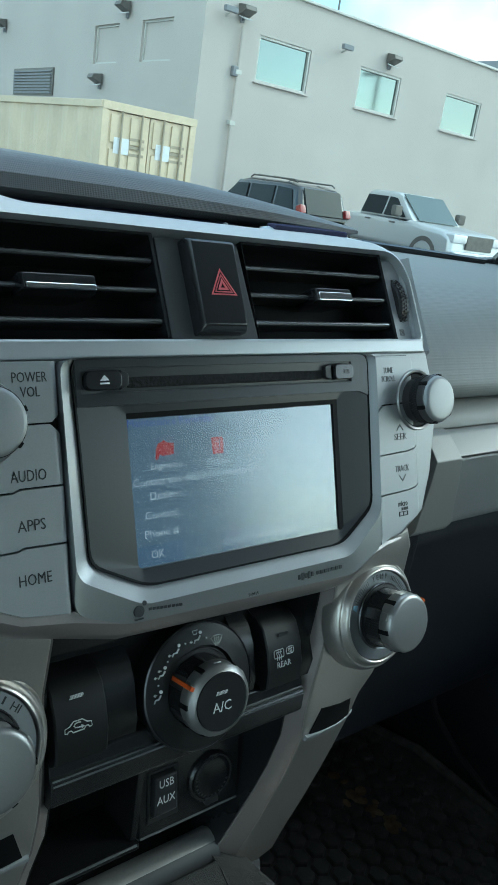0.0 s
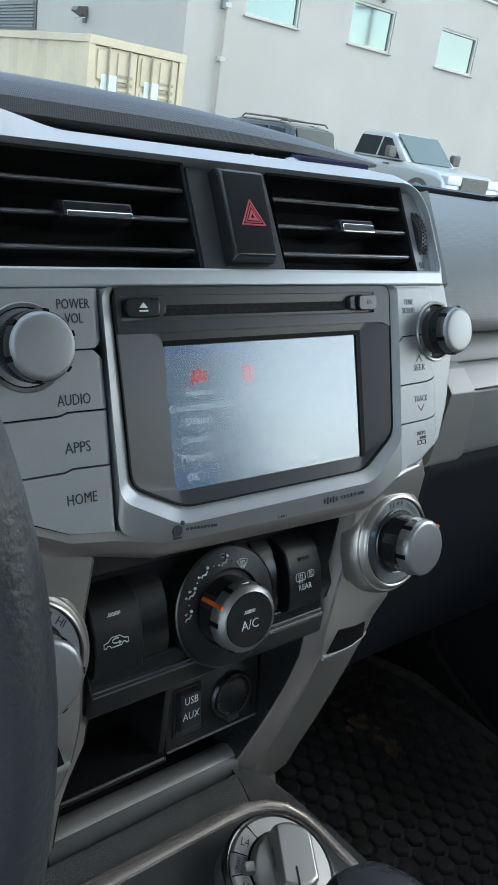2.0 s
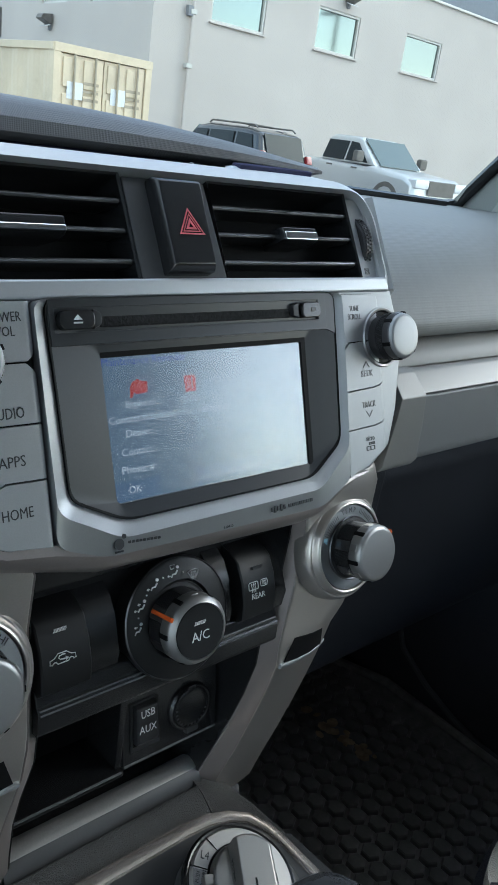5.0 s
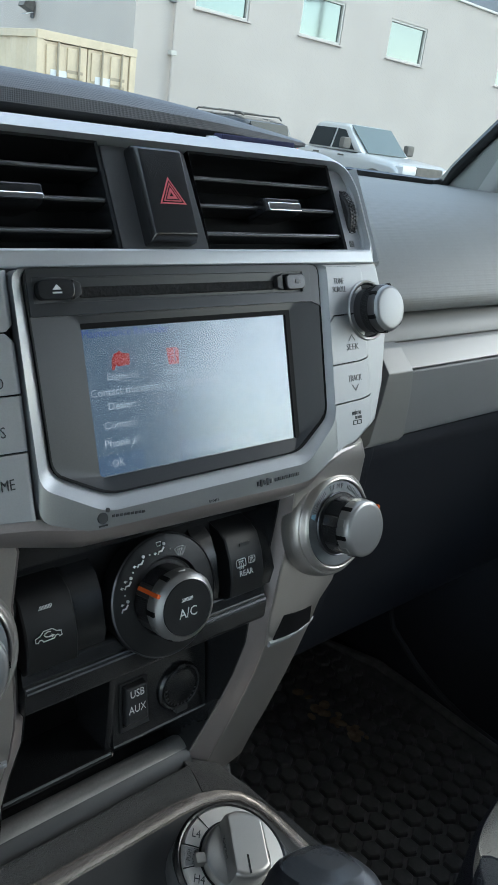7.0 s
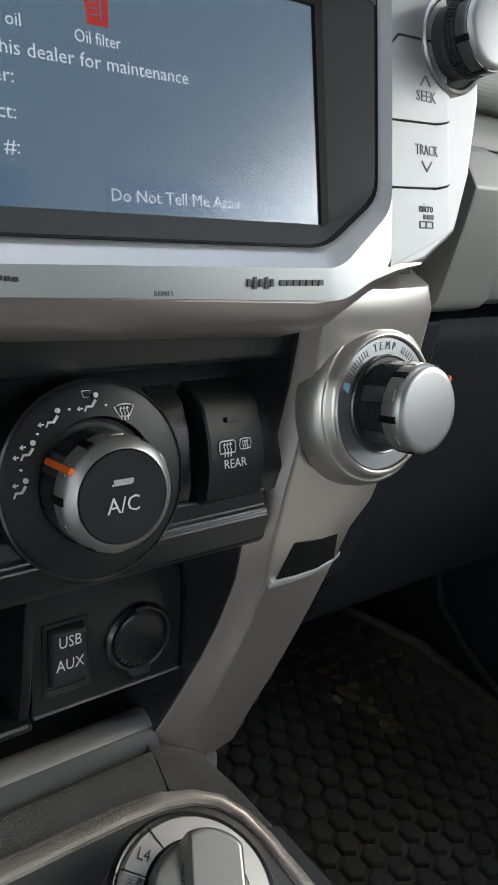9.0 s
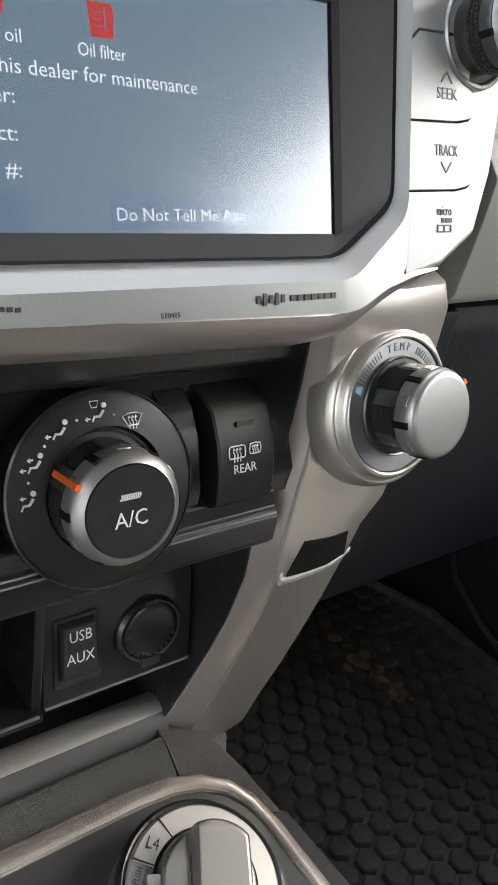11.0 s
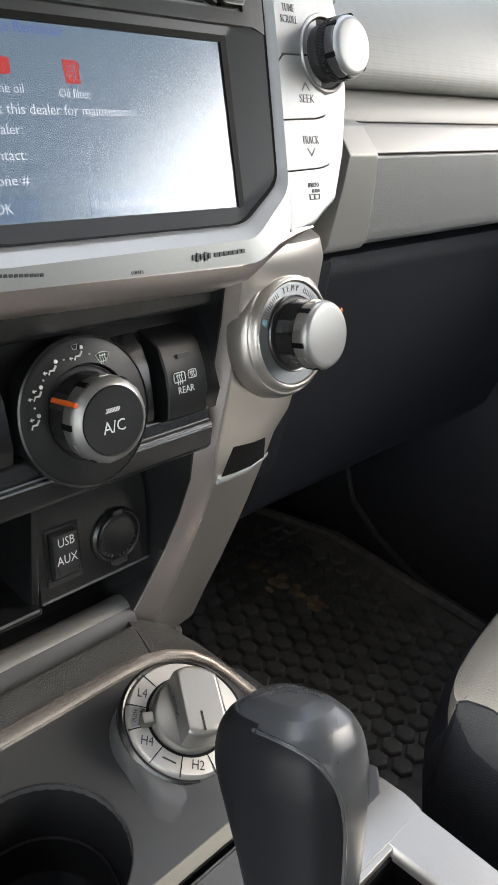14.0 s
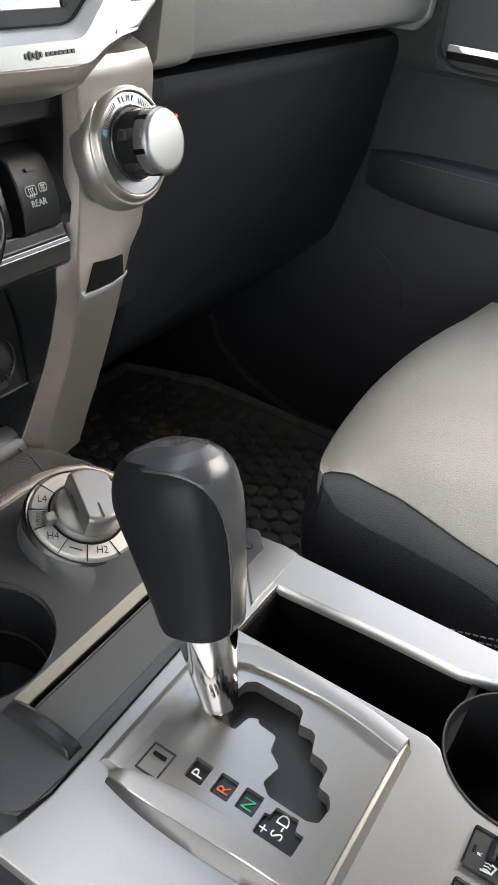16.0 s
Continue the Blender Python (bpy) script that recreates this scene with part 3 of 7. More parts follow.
def parked_suv(m):
    c = thing("parked_suv", "dark grey sport utility vehicle parked nose-in, roof rails on top", "car", (0, 0, 0))
    side = [(-2.25, 0.45), (-2.32, 0.75), (-2.22, 1.02), (-1.0, 1.08), (0.85, 1.05), (1.9, 0.98), (2.22, 0.8), (2.25, 0.42)]
    part("body", prism(side, -0.90, 0.90, frame_of((0, 0, 0), (1, 0, 0), (0, 0, 1)), 0.16, 5), CARG, c)
    green = [[(-2.22, s * 0.84, 1.02), (-1.95, s * 0.70, 1.72), (-1.5, s * 0.66, 1.80), (0.0, s * 0.66, 1.80), (0.35, s * 0.68, 1.72), (1.15, s * 0.82, 1.05)] for s in (-1, 1)]
    part("cabin", loft(green, True, True, None, 0.12), CARG, c)
    for s in (-1, 1):
        for pts in ([(-0.15, 1.12), (-0.10, 1.66), (0.30, 1.64), (0.92, 1.12)], [(-1.15, 1.12), (-1.10, 1.68), (-0.22, 1.66), (-0.25, 1.12)], [(-1.95, 1.14), (-1.72, 1.66), (-1.22, 1.68), (-1.25, 1.12)]):
            m2 = frame_of((0, s * 0.845, 1.05), (1, 0, 0), (0, -s * 0.21, 1))
            part("side_window", prism([(p[0], (p[1] - 1.05)) for p in pts], -0.012, 0.012, m2), CARW, c)
        part("roof_rail", tube([(-1.75, s * 0.60, 1.80), (-1.65, s * 0.60, 1.86), (-0.1, s * 0.60, 1.86), (0.0, s * 0.60, 1.80)], 0.02), STEELD, c)
        part("tail_lamp", box(-0.10, 0.08, -0.09, 0.09, -0.10, 0.10, 0.03, pose(-2.13, s * 0.735, 1.22, 0, 20, 0)), TAIL, c)
        part("mirror", box(0.62, 0.85, s * 1.0 - 0.12, s * 1.0 + 0.12, 1.08, 1.26, 0.04), CARG, c)
    part("rear_window", box(-0.30, 0.30, -0.58, 0.58, -0.012, 0.012, 0, pose(-2.09, 0, 1.42, 0, -68, 0)), CARW, c)
    part("windscreen", box(-0.48, 0.48, -0.62, 0.62, -0.012, 0.012, 0, pose(0.76, 0, 1.40, 0, 40, 0)), WSCREEN, c)
    part("number_plate", box(-2.345, -2.33, -0.26, 0.26, 0.72, 0.86, 0.005), PAPER, c)
    part("bumper", box(-2.42, -2.2, -0.88, 0.88, 0.35, 0.62, 0.05), STEELD, c)
    for x in (-1.4, 1.45):
        for y in (-0.80, 0.80):
            wheel_of(c, x, y, 0.35)
    for x in (-0.9, -0.3):
        part("crossbar", box(x - 0.03, x + 0.03, -0.62, 0.62, 1.86, 1.89, 0.01), STEELD, c)
    c.matrix_world = m


def parked_pickup(m):
    c = thing("parked_pickup", "silver crew-cab pickup truck parked nose-out", "truck", (0, 0, 0))
    side = [(-2.9, 0.55), (-2.9, 1.28), (-1.15, 1.30), (0.9, 1.26), (1.1, 1.30), (2.45, 1.20), (2.78, 1.05), (2.82, 0.55)]
    part("body", prism(side, -0.98, 0.98, frame_of((0, 0, 0), (1, 0, 0), (0, 0, 1)), 0.15, 5), CARS, c)
    green = [[(-1.12, s * 0.92, 1.27), (-0.98, s * 0.76, 1.90), (-0.8, s * 0.72, 1.97), (0.15, s * 0.72, 1.97), (0.42, s * 0.74, 1.92), (1.25, s * 0.90, 1.27)] for s in (-1, 1)]
    part("cab", loft(green, True, True, None, 0.10), CARS, c)
    for s in (-1, 1):
        for pts in ([(0.02, 1.34), (0.04, 1.84), (0.34, 1.82), (0.92, 1.34)], [(-0.98, 1.34), (-0.90, 1.84), (-0.06, 1.84), (-0.08, 1.34)]):
            m2 = frame_of((0, s * 0.925, 1.27), (1, 0, 0), (0, -s * 0.25, 1))
            part("side_window", prism([(p[0], p[1] - 1.27) for p in pts], -0.012, 0.012, m2), CARW, c)
        part("mirror", box(0.72, 0.92, s * 1.16 - 0.13, s * 1.16 + 0.13, 1.34, 1.62, 0.05), STEELD, c)
        part("headlamp", box(2.55, 2.86, s * 0.70 - 0.24, s * 0.70 + 0.24, 0.92, 1.14, 0.04), LAMPW, c)
        for x in (-0.55, 0.5):
            part("door_handle", box(x - 0.11, x + 0.11, s * 0.985 - 0.02, s * 0.985 + 0.02, 1.16, 1.20, 0.01), STEELD, c)
        for x in (-1.85, 1.85):
            part("wheel_arch", lathe([(0.40, 0), (0.52, 0), (0.52, 0.05), (0.40, 0.05), (0.40, 0)], pose(x, s * 0.94, 0.45, -90 * s, 0, 0), 28), STEELD, c)
    part("windscreen", box(-0.50, 0.50, -0.70, 0.70, -0.012, 0.012, 0, pose(0.86, 0, 1.62, 0, 38.5, 0)), WSCREEN, c)
    part("grille", box(2.74, 2.86, -0.46, 0.46, 0.78, 1.14, 0.03), STEELD, c)
    part("bumper", box(2.66, 2.98, -0.96, 0.96, 0.48, 0.74, 0.05), LAMPW, c)
    part("number_plate", box(2.975, 2.99, -0.20, 0.20, 0.56, 0.68, 0.005), PAPER, c)
    for x in (-1.85, 1.85):
        for y in (-0.84, 0.84):
            wheel_of(c, x, y, 0.41)
    c.matrix_world = m


parked_suv(pose(13.15, 15.9, 0, 0, 0, 90))
parked_pickup(pose(17.52, 14.93, 0.04, 0, 0, -98))
# a far utility pole and low skyline behind, all round
pole = thing("utility_pole", "wooden utility pole with a cross-arm", "pole", (45, -6, 0))
part("post", tube([(45, -6, 0), (45, -6, 12.5)], [0.16, 0.11]), STEELD, pole)
part("crossarm", box(44.9, 45.1, -7.6, -4.4, 10.6, 10.85, 0.02), STEELD, pole)

# ---- cabin shell ----
XL, XR = -0.76, 0.753
floor_z = 0.655
solid("floor", box(XL, XR, -2.7, 0.62, floor_z - 0.12, floor_z), CARPET, "black carpeted cabin floor", "floor", "structure")
solid("ceiling", box(XL, XR, -2.7, -0.05, 1.80, 1.86, 0.01), HEADL, "light grey cloth headliner", "ceiling", "structure")
solid("firewall", box(XL, XR, 0.58, 0.62, floor_z, 1.40), CARPET, "black carpeted bulkhead under the dashboard", "wall", "structure")
for side, x0, x1 in (("right", XR - 0.03, XR + 0.06), ("left", XL - 0.06, XL + 0.03)):
    low = [box(x0, x1, -2.7, -0.05, 1.76, 1.86)]
    if side == "right":
        solid("wall_right_lower", box(x0, x1, -2.7, 0.62, floor_z, 1.335), DOORP, "dark lower cabin side", "wall", "structure")
    else:                                       # unseen doorway, left open to let light in from the left
        solid("wall_left_lower", join(box(x0, x1, -2.7, -1.02, floor_z, 1.335), box(x0, x1, 0.15, 0.62, floor_z, 1.40)), DOORP, "dark lower cabin side", "wall", "structure")
    low += [box(x0, x1, a, b, 1.335, 1.76) for a, b in ((-2.7, -2.5), (-1.92, -1.82), (-1.14, -1.00))]
    solid("wall_" + side, join(*low), PILLAR, "grey cabin side with window openings and pillars", "wall", "structure")
solid("wall_rear", join(box(XL, XR, -2.74, -2.7, floor_z, 1.25), box(XL, XR, -2.74, -2.7, 1.72, 1.86), box(XL, XL + 0.1, -2.74, -2.7, 1.25, 1.72), box(XR - 0.1, XR, -2.74, -2.7, 1.25, 1.72)), PILLAR, "grey tailgate lining with a rear window opening", "wall", "structure")
solid("rear_seat_wall", box(XL + 0.05, XR - 0.05, -1.75, -1.60, floor_z, 1.30, 0.05), SEAT_D, "plain dark seat back closing the cabin", "wall", "structure")
for xg, nm in ((XR + 0.02, "window_2"), (XL - 0.02, "window_3")):
    for ya, yb in ((-1.82, -1.14), (-2.5, -1.92)):
        gp = solid(nm, box(xg, xg + 0.002, ya, yb, 1.335, 1.76), PRIVACY, "dark tinted rear side window", "window", "structure")
        gp.visible_shadow = False
for s, nm in ((1, "pillar_right"), (-1, "pillar_left")):
    def px(v, s=s):
        return (v[0] if s > 0 else 2 * CX - v[0], v[1], v[2])
    secs = []
    for t in (0.0, 0.15, 0.4, 0.7, 1.0):
        y, z = 0.335 - 0.40 * t, 1.436 + 0.36 * t
        w = 0.628 + 0.05 * (1 - t) ** 3 - 0.02 * t
        secs.append([px(p) for p in ((w, y + 0.01, z), (w + 0.005, y - 0.035, z - 0.02), (w + 0.06, y - 0.10, z - 0.05), (0.76, y - 0.10, z - 0.05), (0.76, y + 0.05, z + 0.03))])
    solid(nm, loft(secs, True, True, None, 0.006), PILLAR, "light grey windscreen pillar trim", "pillar", "structure")
ws = []
for k in range(25):
    x = -0.70 + k * 1.40 / 24
    b = 0.60 - 0.30 * ((x - CX) / 0.66) ** 2
    ws.append([(x, b + 0.02, 1.425), (x, b - 0.19, 1.62), (x, b - 0.40, 1.80)])
glass = solid("window_1", loft(ws, False, False), GLASS, "clear laminated windscreen", "windscreen", "structure")
glass.visible_shadow = False
band = []
for k in range(17):
    x = -0.68 + k * 1.295 / 16
    b = 0.595 - 0.30 * ((x - CX) / 0.66) ** 2
    band.append([(x, b - 0.012, 1.432), (x, b - 0.016, 1.4445), (x, b - 0.008, 1.4465), (x, b - 0.002, 1.432)])
solid("trim", loft(band), SATIN, "black seal along the windscreen base", "seal", "structure")
rim_edge = [(0.585, 0.350, 1.4385), (0.622, 0.352, 1.4360), (0.655, 0.352, 1.4365)] + [(0.676 - 0.045 * (1 - (1 - t) ** 3) - 0.02 * t, 0.345 - 0.40 * t, 1.440 + 0.36 * t) for t in (0, 0.06, 0.12, 0.2, 0.35, 0.55, 0.8, 1.0)]
solid("trim", tube(rim_edge, 0.0085, None, 8), SATIN, "black windscreen edge seal along the pillar", "seal", "structure")


# ---- dashboard ----
dash = thing("dashboard", "grey and black moulded dashboard with silver centre frame", "dashboard", (CX, 0.2, 1.0))
pad_sec = [(0.62, 1.40), (0.58, 1.428), (0.40, 1.438), (0.22, 1.440), (0.14, 1.432), (0.092, 1.414), (0.066, 1.388), (0.055, 1.366), (0.058, 1.356), (0.075, 1.352), (0.30, 1.352), (0.62, 1.352)]
part("upper_pad", prism(pad_sec, 0.13, 0.725, YZ, 0.004), PADR, dash, "ribbed passenger dash pad, glare in its grey")
part("upper_pad", prism(pad_sec, -0.732, -0.16, YZ, 0.004), PAD, dash)
band_sec = [(0.30, 1.3565), (0.075, 1.355), (0.058, 1.351), (0.050, 1.344), (0.0465, 1.336), (0.30, 1.336)]
bevel_sec = [(0.30, 1.3358), (0.046, 1.3355), (0.041, 1.3338), (0.0285, 1.3208), (0.0290, 1.3196), (0.060, 1.3192), (0.30, 1.3190)]
trim_sec = [(0.30, 1.3188), (0.0300, 1.3188), (0.0285, 1.3175), (0.0300, 1.300), (0.0335, 1.268), (0.0370, 1.2600), (0.0460, 1.2545), (0.30, 1.248)]
for x0, x1 in ((0.2150, 0.690), (-0.70, -0.222)):
    part("trim_band", prism(band_sec, x0 - 0.012, x1, YZ, 0.002), TRIMP, dash, "soft grey band under the pad")
    part("trim_panel", prism(trim_sec, x0, x1, YZ, 0.0015), TRIMG, dash, "grey grained passenger trim panel")
    part("trim_bevel", prism(bevel_sec, x0, x1, YZ, 0.0012), TRIMS, dash, "pale satin upper bevel")
cap_sec = [(0.30, 1.3385), (0.049, 1.3380), (0.0400, 1.3350), (0.0262, 1.3198), (0.0275, 1.300), (0.0318, 1.262), (0.0360, 1.2560), (0.050, 1.250), (0.30, 1.240)]


def end_cap(flip):
    bm = prism(cap_sec, 0.196, 0.2235, YZ, 0.0012)
    for v in bm.verts:
        if v.co.x > 0.21:
            v.co.x += 0.0165 * min(1.0, max(0.0, (1.333 - v.co.z) / 0.072))
        if flip:
            v.co.x = 2 * CX - v.co.x
    bmesh.ops.recalc_face_normals(bm, faces=bm.faces[:])
    part("end_cap", bm, TRIMS, dash, "pale satin faceted end cap")


end_cap(False)
end_cap(True)
part("panel_end", prism([(0.30, 1.357), (0.075, 1.355), (0.042, 1.344), (0.026, 1.322), (0.031, 1.262), (0.045, 1.246), (0.30, 1.240)], 0.6905, 0.706, YZ, 0.003), PILLAR, dash, "light grey panel end strip")
low_sec = [(0.30, 1.236), (0.070, 1.240), (0.068, 1.22), (0.085, 1.10), (0.12, 0.98), (0.20, 0.90), (0.30, 0.86), (0.58, 0.86), (0.58, 1.236)]
part("lower_panel", prism(low_sec, 0.245, 0.722, YZ, 0.01), GLOVE, dash, "black glove-box front")
part("lower_panel", prism(low_sec, -0.72, -0.19, YZ, 0.01), GLOVE, dash)
part("side_panel", prism([(0.058, 1.242), (0.060, 1.20), (0.085, 1.05), (0.30, 0.95), (0.40, 1.242)], 0.165, 0.243, YZ, 0.004), GLOVE, dash, "black side cover of the centre stack")
part("light_strip", tube([(0.172, 0.052, 1.243), (0.215, 0.050, 1.2445)], 0.0011, None, 6), SILVER, dash, "thin bright seam")
part("core", box(-0.168, 0.162, 0.10, 0.56, 0.96, 1.43, 0.01), VOID, dash)
part("core_upper", prism([(0.016, 1.28), (0.052, 1.40), (0.088, 1.448), (0.12, 1.448), (0.12, 1.28)], -0.157, 0.150, YZ), VOID, dash)

# the hooded cowl above the clock
hood = []
for k in range(25):
    x = -0.34 + k * 0.50 / 24
    u = (x - (-0.10)) / 0.26
    z = 1.488 - 0.016 * max(0.0, u) ** 2.2 - 0.022 * max(0.0, -u - 0.2) ** 2
    y = 0.098 + 0.016 * max(0.0, u) ** 2
    d = 1 - 0.72 * max(0.0, u) ** 2
    hood.append([(x, y + 0.35, z - 0.055), (x, y + 0.10, z - 0.006), (x, y + 0.03, z), (x, y + 0.012, z - 0.0012), (x, y + 0.002, z - 0.0045 * d), (x, y - 0.004, z - 0.0105 * d), (x, y - 0.004, z - 0.0175 * d), (x, y + 0.003, z - 0.0225 * d), (x, y + 0.06, z - 0.024), (x, y + 0.35, z - 0.07)])
part("hood", loft(hood, True, True), PAD, dash, "dark embossed cowl over the clock")
part("clock_recess", prism([(0.074, 1.450), (0.074, 1.4605), (0.10, 1.4605), (0.15, 1.458), (0.15, 1.44)], -0.152, 0.060, YZ), SATIN, dash)
part("clock_glass", prism([(0.118, 1.460), (0.128, 1.478), (0.131, 1.478), (0.121, 1.460)], -0.13, 0.06, YZ), SMOKE, dash)
clk = frame_of((-0.055, 0.1165, 1.4660), (1, 0, 0), (0, 0.45, 1)) @ Matrix.Diagonal((0.75, 0.75, 0.75, 1))
part("clock_digits", bars([(0, 0.009, 0, 0.0012), (0.008, 0.0092, 0.001, 0.006), (0.02, 0.027, 0.004, 0.0052), (0.029, 0.036, 0, 0.0012), (0.032, 0.0335, 0.001, 0.006)], 0.0005, clk), CLOCK, dash, "blue glowing clock digits")
part("sensor_window", prism([(0.050, 0.004), (0.112, 0.006), (0.118, 0.011), (0.116, 0.022), (0.080, 0.026), (0.055, 0.018)], -0.004, 0.0030, frame_of((0, 0.068, 1.4665), (1, 0, 0), (0, 1, 0.0)) @ Matrix.Translation((0, 0, -0.0008)), 0.001), SMOKE, dash, "smoked sensor window")
part("pin", lathe([(0, 0.0014), (0.0012, 0.0010), (0.0015, 0), (0.0015, -0.004)], pose(0.018, 0.078, 1.465), 10), SILVER, dash)

# silver frame round the vents

out = [(-0.176, -0.004), (-0.180, 0.050), (-0.170, 0.070), (-0.152, 0.0765), (-0.138, 0.0755), (-0.112, 0.0685), (0.060, 0.0685), (0.128, 0.0675), (0.149, 0.060), (0.1580, 0.045), (0.1570, -0.004)]
inn = [(-0.1675, 0.0005), (-0.1705, 0.045), (-0.163, 0.058), (-0.150, 0.0610), (-0.137, 0.0612), (-0.112, 0.0612), (0.060, 0.0610), (0.1370, 0.0612), (0.1462, 0.0565), (0.1517, 0.043), (0.1512, 0.0005)]
part("vent_frame", ring(rounded(out, 0.008), rounded(inn, 0.006), -0.012, 0.0005, 0.0030, VM), SILVM, dash, "silver vent surround")
top_secs = []
shelf = ((0.036, 0.0672, 0.004), (0.060, 0.0676, 0.020), (0.085, 0.0678, 0.034), (0.112, 0.0674, 0.042), (0.130, 0.0660, 0.042), (0.142, 0.0625, 0.040), (0.1500, 0.0570, 0.038), (0.1550, 0.0490, 0.036), (0.1570, 0.0400, 0.034))
for (a0, b0, d0), (a1, b1_, d1) in zip(shelf, shelf[1:]):
    for q in range(4):
        t = q / 4
        a, b, dep = a0 + (a1 - a0) * t, b0 + (b1_ - b0) * t, d0 + (d1 - d0) * t
        out_x = 0.010 * max(0.0, (a - 0.12) / 0.037) ** 2
        front = VM @ Vector((a, b, -0.0015))
        top_secs.append([front, front + Vector((out_x * 0.25, 0.004, 0.0016)), front + Vector((out_x, dep, 0.0030 - out_x * 0.6)), front + Vector((out_x, dep, -0.004)), VM @ Vector((a - 0.002, b - 0.003, -0.005))])
part("vent_frame_top", loft(top_secs), SILVM, dash, "silver shelf over the vent end", smooth=False)
bump = [[VM @ Vector((a, b, -0.001)), VM @ Vector((a, b + 0.0015, -0.003)), VM @ Vector((a, b + 0.002, 0)) + Vector((0, dep, 0)), VM @ Vector((a, b - 0.010, 0)) + Vector((0, dep, 0)), VM @ Vector((a, b - 0.006, -0.001))] for a, b, dep in ((-0.172, 0.066, 0.03), (-0.152, 0.0748, 0.03), (-0.138, 0.0738, 0.020), (-0.122, 0.0690, 0.004))]
part("vent_frame_top", loft(bump), SILVM, dash)
side_sec = [[VM @ Vector((0.1562, b, 0.003)), VM @ Vector((0.1612 + e, b, -0.006)), VM @ Vector((0.172 + e, b, -0.05)), VM @ Vector((0.15, b, -0.05)), VM @ Vector((0.15, b, -0.002))] for b, e in ((-0.006, 0.004), (0.02, 0.003), (0.045, 0.0), (0.058, -0.008))]
part("vent_frame_side", loft(side_sec), SILVM, dash)
part("vent_frame_side", loft([[Vector((2 * CX - v.x - 0.018, v.y, v.z)) for v in s] for s in side_sec]), SILVER, dash)


def air_vent(x0, x1, tab_x, wheel_x0, wheel_x1, name_label, tall, half):
    v = thing("air_vent", name_label, "air vent", VM @ Vector(((x0 + x1) / 2, 0, 0)), "centre air vents")
    part("housing", ring([(x0, 0.0), (x1, 0.0), (x1, 0.0605), (x0, 0.0605)], [(x0 + 0.0012, 0.0012), (x1 - 0.0012, 0.0012), (x1 - 0.0012, 0.0595), (x0 + 0.0012, 0.0595)], -0.045, -0.002, -0.003, VM), SATIN, v)
    part("back", box(x0, x1, 0.0, 0.060, -0.049, -0.045, 0, VM), VOID, v)
    for k, w in enumerate((0.0135, 0.030, 0.046)):
        sl = prism([(-0.034, 0.008), (-0.006, 0.0022), (-0.0045, 0.0008), (-0.005, -0.0008), (-0.008, -0.0014), (-0.034, 0.004)], x0 + 0.0015, x1 - 0.0015, VM @ Matrix.Translation((0, w, 0)) @ frame_of((0, 0, 0), (0, 0, 1), (0, 1, 0)) @ Matrix.Diagonal((1, 1, -1, 1)), 0.0003)
        bmesh.ops.recalc_face_normals(sl, faces=sl.faces[:])
        part("slat", sl, MATTB, v)
        # Pale tube paints the highlight along the slat front.
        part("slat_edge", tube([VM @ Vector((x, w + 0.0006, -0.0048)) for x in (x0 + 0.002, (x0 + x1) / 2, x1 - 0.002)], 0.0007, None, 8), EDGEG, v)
    for k in range(5):
        a = x0 + (k + 0.5) * (x1 - x0) / 5
        part("fin", box(a - 0.0007, a + 0.0007, 0.001, 0.059, -0.044, -0.030, 0, VM), VOID, v)
    t = part("tab", loft([[VM @ Vector(p) for p in ((tab_x - w2, 0.030 - h, d), (tab_x + w2, 0.030 - h, d), (tab_x + w2, 0.030 + h, d), (tab_x - w2, 0.030 + h, d))] for w2, h, d in ((half - 0.004, 0.003, -0.022), (half + 0.001, 0.0045, -0.010), (half + 0.0012, 0.0046, -0.001), (half, 0.0036, 0.003))], True, True, None, 0.001), SATIN, v)
    part("bright_edge", loft([[VM @ Vector(p) for p in ((tab_x - w2, 0.0257, d), (tab_x + w2, 0.0257, d), (tab_x + w2, 0.0257 + tall, d), (tab_x - w2, 0.0257 + tall, d))] for w2, d in ((half, 0.0018), (half - 0.0006, 0.0042))], True, True, None, 0.0008), CHROME, t, "chrome tab edge")
    p = part("thumbwheel_panel", box(wheel_x0, wheel_x1, 0.0005, 0.058, -0.02, -0.0035, 0.001, VM), WHEELP, v)
    c = (wheel_x0 + wheel_x1) / 2
    part("thumbwheel", lathe([(0, -0.0040), (0.0195, -0.0040), (0.0210, -0.0028), (0.0210, 0.0028), (0.0195, 0.0040), (0, 0.0040)], VM @ pose(c + 0.0020, 0.030, -0.0195, 0, 90, 0), 60), RUBBER, p, "ribbed black thumbwheel")
    teeth = [box(c - 0.0012 + 0.0022 * j, c + 0.0004 + 0.0022 * j, -0.0006, 0.0006, 0.0200, 0.0217, 0, VM @ pose(0, 0.030, -0.0195, 360 * (k + 0.5 * (j % 2)) / 54, 0, 0)) for k in range(54) for j in range(3)]
    part("knurling", join(*teeth), GREYP, p)
    part("closed_mark", join(bars([(c - 0.0035, c + 0.0005, 0.0062, 0.0067), (c - 0.0035, c + 0.0005, 0.0098, 0.0103), (c - 0.0035, c - 0.003, 0.0062, 0.0103), (c, c + 0.0005, 0.0062, 0.0103)], -0.0033, VM), box(-0.0025, 0.0025, -0.0003, 0.0003, -0.0033, -0.0030, 0, at(VM, c - 0.0015, 0.0083, 0, 45)), box(-0.0025, 0.0025, -0.0003, 0.0003, -0.0033, -0.0030, 0, at(VM, c - 0.0015, 0.0083, 0, -45))), TEXT_G, p)
    return v


